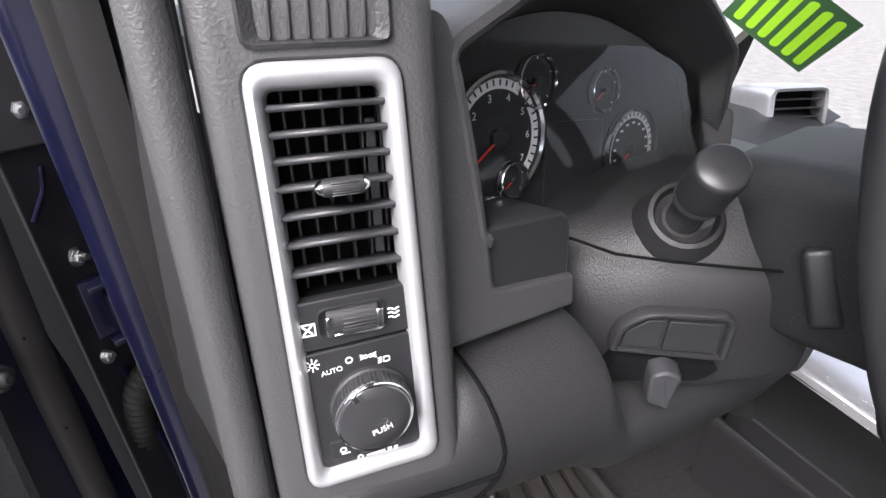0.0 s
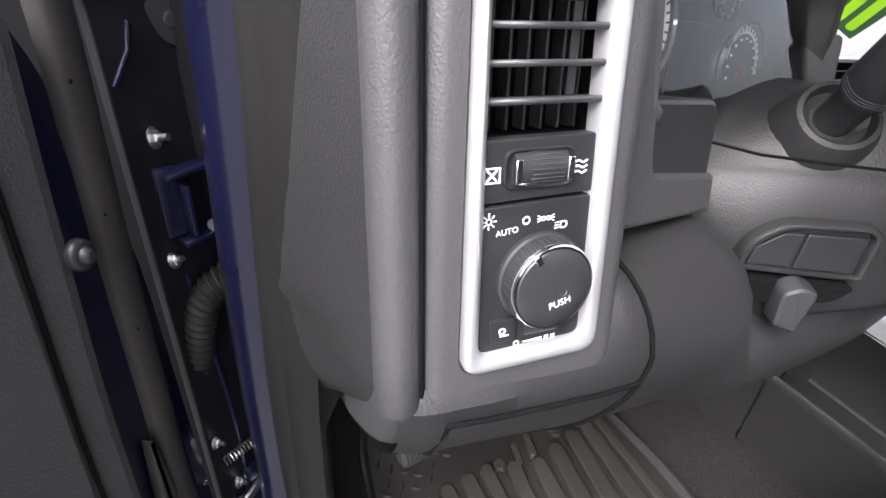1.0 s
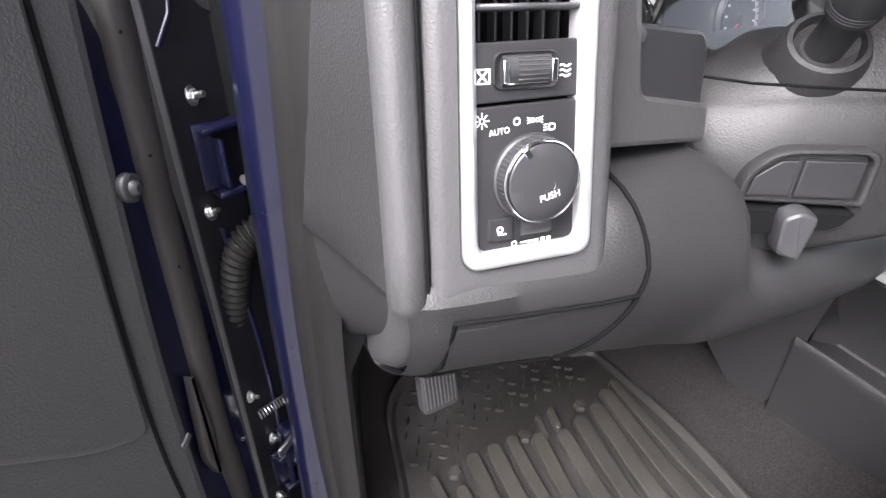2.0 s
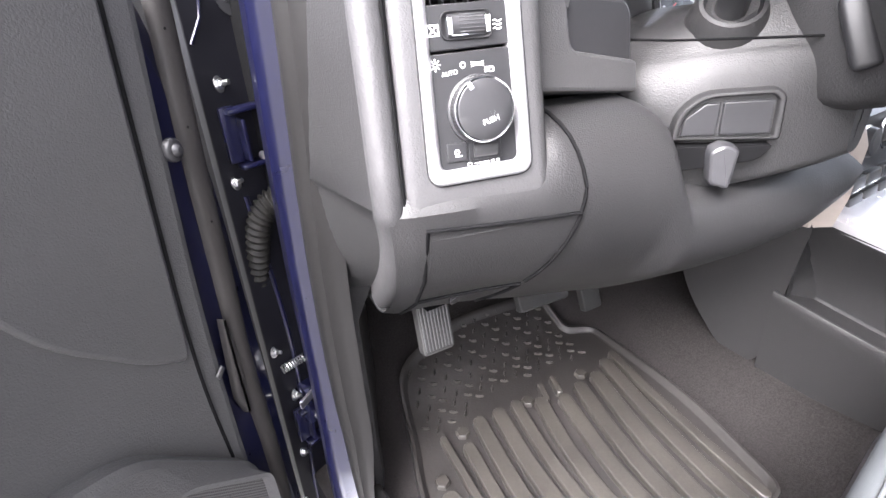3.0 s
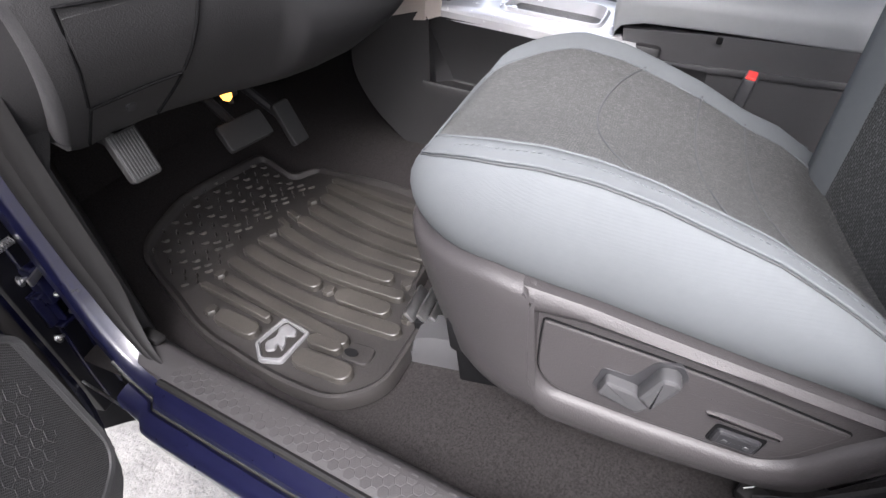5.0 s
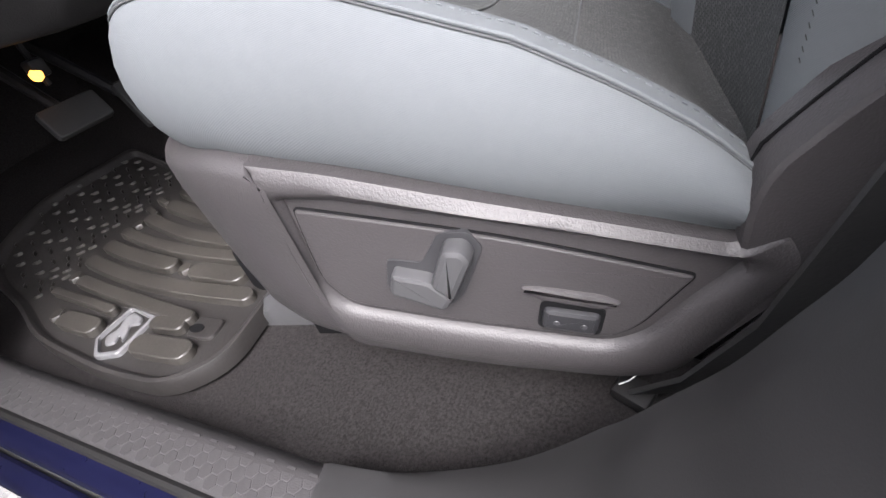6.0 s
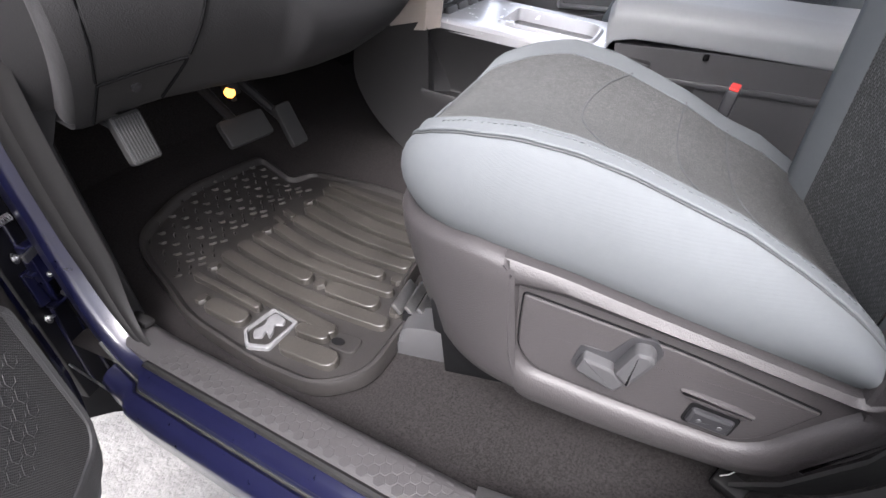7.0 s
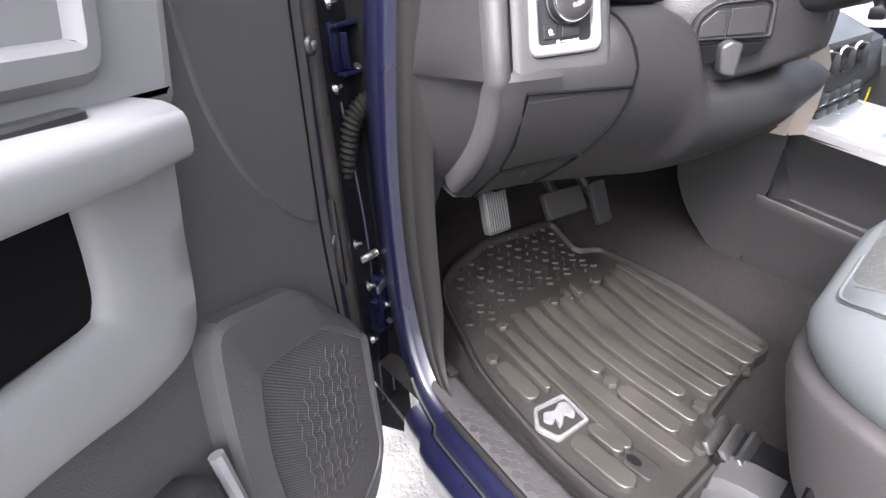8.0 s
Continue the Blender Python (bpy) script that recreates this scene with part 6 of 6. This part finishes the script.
rec = rpoly([(0.501, 0.781), (0.548, 0.757), (0.563, 0.770), (0.588, 0.816), (0.580, 0.831), (0.558, 0.832), (0.538, 0.805), (0.511, 0.811)], 0.005, 3)
swr = part("switch_recess", slab(rec, 0.0, 0.0085, 0.0006, SM), SMOOTH, swpl)
part("slide_switch", slab(rpoly([(0.507, 0.783), (0.547, 0.762), (0.558, 0.776), (0.543, 0.795), (0.515, 0.804)], 0.004, 3), 0.004, 0.020, 0.004, SM), BUTTON, swr, "grey seat slide switch")
part("recline_switch", slab(rpoly([(0.544, 0.792), (0.558, 0.775), (0.582, 0.815), (0.577, 0.826), (0.562, 0.827)], 0.005, 3), 0.004, 0.024, 0.005, SM), BUTTON, swr, "grey backrest switch")
lum = part("lumbar_scoop", slab(rpoly([(0.620, 0.763), (0.664, 0.751), (0.679, 0.756), (0.664, 0.765), (0.624, 0.775), (0.605, 0.777)], 0.006, 3), 0.004, 0.0115, 0.0035, SM), SEAT_TRIM, swpl)
LUM = SM @ Matrix.Translation((0.640, 0.742, 0)) @ Matrix.Rotation(radians(-14), 4, "Z")
part("lumbar_well", slab(rpoly(rect(-0.024, 0.024, -0.016, 0.014), 0.006, 3), 0.002, 0.0084, 0.0006, LUM), VOID, lum)
part("lumbar_switch", slab(rpoly(rect(-0.021, 0.021, -0.013, 0.009), 0.005, 3), 0.002, 0.013, 0.004, LUM), SMOOTH, lum, "black lumbar rocker switch")
for r in (-0.010, 0.010):
    part("switch_dot", turned([(0.0028, 0.0), (0.0024, 0.0006), (0.001, 0.0009)], LUM @ Matrix.Translation((r, -0.0035, 0.0128)), 12), BUTTON, lum)
# recliner cover and backrest
RC = [(0.745, 0.800), (0.752, 0.790), (0.735, 0.735), (0.722, 0.690), (0.760, 0.728), (0.795, 0.782), (0.84, 0.85), (0.90, 0.95), (0.86, 0.955), (0.800, 0.905), (0.780, 0.886), (0.757, 0.862), (0.748, 0.838)]
rcl = part("recliner_cover", slab(rpoly(RC, 0.012, 4), -0.030, 0.012, 0.005, SM), SEAT_TRIM, seat)
part("cover_seam", tube([SM @ Vector((r, z, -0.012)) for r, z in ((0.748, 0.838), (0.757, 0.8625), (0.780, 0.8865), (0.800, 0.9055), (0.83, 0.931), (0.86, 0.9555))], 0.0012, 6), VOID, rcl)
bz = [0.74, 0.80, 0.84, 0.87, 0.92, 1.0, 1.1, 1.25, 1.4, 1.48, 1.50]
BY = lambda z: -0.778 - 0.10 * (z - 0.84)
bl, bi, br = [], [], []
for z in bz:
    k = 1 - 0.12 * max(0, (z - 1.3) / 0.2) ** 2
    bl.append([(-0.05 * k + 0.0, BY(z) - 0.16, z), (-0.058 * k, BY(z) - 0.08, z), (-0.045, BY(z) - 0.02, z), (-0.03, BY(z) + 0.004, z), (-0.012, BY(z) + 0.012, z), (-0.002, BY(z) + 0.010, z), (0.005, BY(z) + 0.003, z)])
    bi.append([(x, BY(z) + 0.004 - 0.012 * (1 - ((x - 0.175) / 0.14) ** 2), z) for x in np.linspace(0.004, 0.315, 9)])
    br.append([(0.315, BY(z) + 0.004, z), (0.338, BY(z) + 0.025, z), (0.37, BY(z) + 0.022, z), (0.395, BY(z) - 0.01, z), (0.408, BY(z) - 0.08, z), (0.40, BY(z) - 0.16, z)])
part("back_bolster", sheet(bl), CLOTH, seat, "pale grey blue back bolster", angle=70)
part("back_insert", sheet(bi), BACKKNIT, seat, angle=70)
part("back_bolster", sheet(br), CLOTH, seat, angle=70)
part("back_shell", sheet([[(0.40, BY(z) - 0.16, z), (0.18, BY(z) - 0.19, z), (-0.05, BY(z) - 0.16, z)] for z in bz]), GRAIN, seat)
seam([(0.0035, BY(z) + 0.0055, z) for z in bz], 0.0022, CLOTH, "back_welt")
for k in range(34):
    z = 0.90 + k * 0.006
    part("stitch", block(pose(-0.036, BY(z) + 0.0095, z, -17, 0, 0), 0.0006, 0.0006, 0.0036, 0.0002, 1), RUBBER, seat)
# seat frame and rails under it
rail = part("rail_cover", loft([[(x, y, z) for x, z in ((0.040, 0.60), (0.040, 0.612 + 0.028 * k), (0.052, 0.612 + 0.046 * k), (0.098, 0.612 + 0.050 * k), (0.110, 0.60))] for y, k in ((-0.222, 0.1), (-0.226, 0.45), (-0.232, 0.75), (-0.245, 0.9), (-0.27, 1.0), (-0.33, 1.0))]), BUTTON, seat, "grey plastic seat rail cover")
# bracket, rails and pan are near-black: under-seat shade put into colour
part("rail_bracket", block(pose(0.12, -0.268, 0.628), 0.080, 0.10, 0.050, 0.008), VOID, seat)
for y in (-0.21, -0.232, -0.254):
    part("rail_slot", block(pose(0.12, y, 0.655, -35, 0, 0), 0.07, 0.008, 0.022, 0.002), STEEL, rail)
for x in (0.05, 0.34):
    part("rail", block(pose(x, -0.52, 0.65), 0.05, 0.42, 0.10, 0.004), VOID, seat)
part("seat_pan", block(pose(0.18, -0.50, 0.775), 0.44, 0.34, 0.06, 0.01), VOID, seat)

pass_seat = copy_thing(seat, pose(1.22, -0.55, 0.555))
tagged(pass_seat, "grey blue cloth passenger bucket seat beyond the console", "car seat", "front seats")

# ---- belts ----
stand(Matrix.Translation((0.024, -0.017, 0.059)))
bk = thing("seat_belt_buckle", "black seat belt buckle with red release button", "seat belt buckle", at=(0.50, -0.595, 0.72))
BKM = pose(0.500, -0.598, 0.800, 12, 0, -8)
part("body", slab(rpoly(rect(-0.018, 0.018, -0.010, 0.010), 0.004, 3), -0.06, 0.042, 0.003, BKM), SMOOTH, bk)
part("release_button", slab(rpoly(rect(-0.0155, 0.0155, -0.0075, 0.0075), 0.002, 2), 0.038, 0.0455, 0.0015, BKM), RED, bk, "bright red release button")
part("stalk", tube([BKM @ Vector((0, 0, -0.055)), (0.495, -0.60, 0.66), (0.49, -0.60, 0.62)], 0.008, 8), RUBBER, bk)
stand(Matrix.Translation((0.022, -0.023, 0.018)))
an = thing("belt_anchor", "black seat belt anchor with webbing beside the seat", "seat belt", at=(-0.045, -0.67, 0.60))
part("plate", block(pose(-0.040, -0.664, 0.610, 8, 0, -25), 0.026, 0.034, 0.014, 0.004), SEAL, an)
part("webbing", loft([[(x0, y0, z0), (x0 + 0.004, y0, z0 + 0.002), (x0 + 0.012, y0 - 0.04, z0 + 0.004), (x0 + 0.008, y0 - 0.04, z0)] for x0, y0, z0 in ((-0.05, -0.66, 0.62), (-0.06, -0.70, 0.66), (-0.08, -0.74, 0.75), (-0.10, -0.78, 0.9))]), RUBBER, an)
part("stitching", tube([(-0.040, -0.652, 0.620), (-0.038, -0.660, 0.624), (-0.030, -0.668, 0.625)], 0.0007, 6), WHITE, an)

# ---- centre pillar trim beside the seat ----
stand()
bp = []
for y, z, w in smoothpath([(-0.44, 0.655, 0.0), (-0.52, 0.664, 0.006), (-0.597, 0.690, 0.012), (-0.66, 0.733, 0.018), (-0.70, 0.782, 0.02), (-0.725, 0.815, 0.022), (-0.744, 0.850, 0.024), (-0.764, 0.890, 0.024), (-0.777, 0.94, 0.024), (-0.80, 1.1, 0.024), (-0.83, 1.5, 0.024), (-0.86, 1.9, 0.02)], 6):
    x = sill_x(y)
    k = 0.05 * min(1.0, w / 0.018)
    bp.append([(x + k + 0.006, y - 0.02, z - 0.06), (x + k, y - 0.016, z - 0.004), (x + 0.4 * k + 0.004, y - 0.006, z - 0.001), (x + 0.002, y, z), (x - 0.040, y - 0.006, z + 0.002), (x - 0.075, y - 0.014, z - 0.004), (x - 0.090, y - 0.026, z - 0.014), (x - 0.096, y - 0.06, z - 0.035)])
wall("pillar_centre_trim", sheet(bp), PILLAR)
seal2 = [(sill_x(y) - 0.098, y - 0.055, z - 0.03) for y, z in ((-0.52, 0.664), (-0.60, 0.69), (-0.67, 0.742), (-0.725, 0.815), (-0.765, 0.89), (-0.79, 1.0), (-0.81, 1.2), (-0.84, 1.6))]
wall("pillar_centre_seal", tube(smoothpath(seal2, 5), 0.010, 8), SEAL)
wall("pillar_centre_paint", sheet([[(x - 0.0, y, z), (x - 0.04, y - 0.01, z - 0.01), (x - 0.05, y - 0.10, z - 0.05), (x - 0.05, y - 0.5, z - 0.1)] for x, y, z in [(p[0] - 0.002, p[1] - 0.01, p[2] - 0.008) for p in seal2]]), PAINT)

# ---- centre console ----
stand(settle((0.5603, -0.1953, 0.9103), (0.045, 0.038, 0.005), 4.0))


def con_z(y):
    return 0.985 + 0.215 * (y + 0.07)


con = thing("center_console", "black center console with bright silver top trim and side pocket", "console", at=(0.7, -0.25, 0.6))
# cover, wall and pocket end take the darker plastic for footwell shade
part("tunnel_cover", rings([(0.0, -0.05), (0.0, -0.003), (-0.004, 0.0), (-0.012, 0.001)], [(-p[0], p[1]) for p in rpoly([(-0.058, 0.972), (-0.030, 0.69), (0.02, 0.70), (0.09, 0.78), (0.125, 0.87), (0.10, 0.955)], [0.01, 0.02, 0.04, 0.06, 0.04, 0.02], 5)], basis((0.548, 0, 0), (0, -1, 0), (0, 0, 1), (-1, 0, 0)), False, True), GRAIN_DARK, con)
ysc = list(np.linspace(-0.045, -0.60, 14))
part("side_wall", sheet([[(0.552, y, 0.60) , (0.540, y, 0.70), (0.536, y, con_z(y) - 0.170), (0.532, y, con_z(y) - 0.150), (0.535, y, con_z(y) - 0.143), (0.542, y, con_z(y) - 0.145), (0.545, y, con_z(y) - 0.150), (0.550, y, con_z(y) - 0.160), (0.598, y, con_z(y) - 0.158), (0.603, y, con_z(y) - 0.145), (0.590, y, con_z(y) - 0.06), (0.576, y, con_z(y) - 0.016)] for y in ysc]), GRAIN_DARK, con)
part("pocket_end", sheet([[(0.548, -0.060, z), (0.575, -0.058, z), (0.605, -0.045 - (0.975 - z) * 0.35, z)] for z in np.linspace(0.80, 0.975, 6)]), GRAIN_DARK, con)
TOPM = basis((0, -0.07, 0.985), (1, 0, 0), Vector((0, 1, 0.215)).normalized(), Vector((0, -0.215, 1)).normalized())
tp_o = rpoly([(0.572, -0.405), (0.60, -0.42), (0.86, -0.42), (0.875, -0.36), (0.875, 0.015), (0.578, 0.01)], [0.012, 0.02, 0.02, 0.02, 0.02, 0.012], 4)
tp_i = rpoly([(0.650, -0.325), (0.70, -0.330), (0.78, -0.330), (0.800, -0.31), (0.800, -0.13), (0.650, -0.13)], [0.015, 0.02, 0.02, 0.012, 0.015, 0.015], 4)
part("silver_top", ring2(tp_o, tp_i, TOPM, [(0, 0.0, -0.020), (0, 0.001, -0.004), (0, -0.002, 0.0), (0, -0.007, 0.002), (1, 0.010, 0.002), (1, 0.004, 0.008), (1, 0.001, 0.008), (1, 0.0, 0.002), (1, -0.001, -0.06)]), BRIGHT, con, "glossy silver console trim")
part("tray_floor", slab(tp_i, -0.08, -0.05, 0.001, TOPM), RUBBER, con)
part("tray_clip", block(TOPM @ pose(0.668, -0.145, -0.004), 0.02, 0.02, 0.02, 0.004), CHROME, con)
part("console_body", loft([[(x, y, z) for x, z in ((0.60, 0.6), (0.60, con_z(y) - 0.02), (0.87, con_z(y) - 0.02), (0.88, 0.6))] for y in (0.05, -0.2, -0.46)], True, True), GRAIN_DARK, con)
part("top_rear_step", block(TOPM @ pose(0.73, -0.432, -0.02), 0.29, 0.05, 0.05, 0.008), GRAIN_DARK, con)
arm = thing("folding_console_seat", "grey padded folding center armrest with storage lid", "center seat", at=(0.73, -0.7, 0.6))
part("lid", loft([[(x, y, z) for x, z in rpoly([(0.600 + ins, zt - 0.070), (0.88 - ins, zt - 0.070), (0.885 - ins, zt - 0.02), (0.84 - ins, zt), (0.63 + ins, zt), (0.594 + ins, zt - 0.02)], [0.006, 0.006, 0.02, 0.02, 0.02, 0.02], 3)] for y, zt, ins in ((-0.425, 0.975, 0.02), (-0.428, 0.990, 0.008), (-0.440, 1.003, 0.001), (-0.48, 1.006, 0.0), (-0.62, 0.985, 0.0), (-0.80, 0.955, 0.0), (-1.05, 0.92, 0.0))]), LIDCLOTH, arm, "grey padded lid")
part("bin", loft([[(x, y, z) for x, z in ((0.612, 0.60), (0.602, zt - 0.079), (0.878, zt - 0.079), (0.87, 0.60))] for y, zt in ((-0.445, 1.008), (-0.62, 0.990), (-0.80, 0.965), (-1.05, 0.94))]), GRAIN, arm)
part("hinge_band", block(pose(0.600, -0.70, 0.84, 7, 0, 0), 0.006, 0.50, 0.012, 0.002), BUTTON, arm)
part("latch", block(pose(0.597, -0.612, 0.905, 7, 0, 0), 0.006, 0.010, 0.012, 0.002), VOID, arm)

# ---- passenger door, closed ----
stand()
pd = thing("passenger_door", "grey inner trim of the closed passenger door with silver pull frame", "car door", at=(1.5, -0.2, 0.6))
XM = basis((1.50, 0, -0.005), (0, -1, 0), (0, 0, 1), (-1, 0, 0))
part("inner_panel", slab(rpoly([(-0.42, 0.62), (0.72, 0.62), (0.74, 0.985), (0.02, 1.03), (-0.35, 1.06)], 0.03, 4), -0.05, 0.01, 0.01, XM), PASSTRIM_LIT, pd)
part("upper_cap", slab(rpoly([(-0.30, 0.985), (0.72, 0.93), (0.72, 0.985), (0.02, 1.028), (-0.32, 1.045)], 0.01, 3), 0.0, 0.022, 0.006, XM), LIDCLOTH, pd)
part("pull_frame", ring2(rpoly([(0.06, 0.868), (0.40, 0.838), (0.435, 0.862), (0.425, 0.905), (0.06, 0.948)], [0.01, 0.02, 0.015, 0.02, 0.01], 3), rpoly([(0.075, 0.880), (0.395, 0.852), (0.418, 0.866), (0.410, 0.893), (0.075, 0.933)], [0.01, 0.02, 0.01, 0.015, 0.01], 3), XM, [(0, 0, 0.0), (0, 0, 0.024), (0, -0.004, 0.030), (1, 0.003, 0.030), (1, 0, 0.012)]), SILVER, pd, "satin silver pull frame")
part("inside_handle", block(XM @ pose(0.085, 0.925, 0.024, 0, 0, -5), 0.07, 0.022, 0.014, 0.005), CHROME, pd, "chrome inside handle")
part("armrest", loft([[XM @ Vector((r, z, n)) for z, n in ((0.80, 0.0), (0.80, 0.05), (0.82, 0.065), (0.85, 0.06), (0.855, 0.0))] for r in (-0.1, -0.05, 0.3, 0.6)]), GRAIN, pd)
part("pocket", slab(rpoly([(0.06, 0.70), (0.40, 0.68), (0.40, 0.75), (0.06, 0.775)], 0.02, 3), 0.0, 0.016, 0.006, XM), SMOOTH, pd)
wall("trim_passenger_sill", block(pose(1.53, -0.2, 0.63), 0.1, 1.4, 0.06, 0.01), GRAIN)
mir = thing("side_mirror", "black passenger side mirror outside the window", "mirror", at=(1.72, 0.16, 1.08))
part("housing", slab(rpoly(rect(-0.09, 0.09, -0.12, 0.12), 0.03, 4), -0.05, 0.03, 0.02, basis((1.74, 0.14, 1.20), Vector((1, 0.3, 0)).normalized(), (0, 0, 1), Vector((0.3, -1, 0)).normalized())), SMOOTH, mir)
part("arm", block(pose(1.66, 0.16, 1.10), 0.10, 0.05, 0.04, 0.01), SMOOTH, mir)

# ---- price film, placed along camera rays in front of the windshield ----
film = thing("price_film", "fluorescent green price film before the windshield, placed to fit the camera's view", "window sticker", at=(1.18, 0.32, 1.26))
c1, c2, c3 = Vector((1.12, 0.43, 1.375)), Vector((1.215, 0.270, 1.264)), Vector((1.215, 0.190, 1.30))
fx = (c1 - c2)
fy = (c3 - c2)
fy = fy - fx * (fy.dot(fx) / fx.dot(fx))
FM = basis(c2, fx.normalized(), fy.normalized(), fx.normalized().cross(fy.normalized()))
L, H = fx.length, 0.15
part("film_sheet", slab(rpoly(rect(0, L, 0, H), 0.003, 2), -0.0006, 0.0, 0.0002, FM), DARKFILM, film)
for i in range(6):
    a = 0.012 + i * (L - 0.02) / 6
    part("bar", slab(rpoly([(a, 0.012), (a + 0.020, 0.010), (a + 0.028, H - 0.02), (a + 0.008, H - 0.015)], 0.009, 4), -0.0010, 0.0008, 0.0003, FM), GREENPRINT, film, "bright green painted bar")
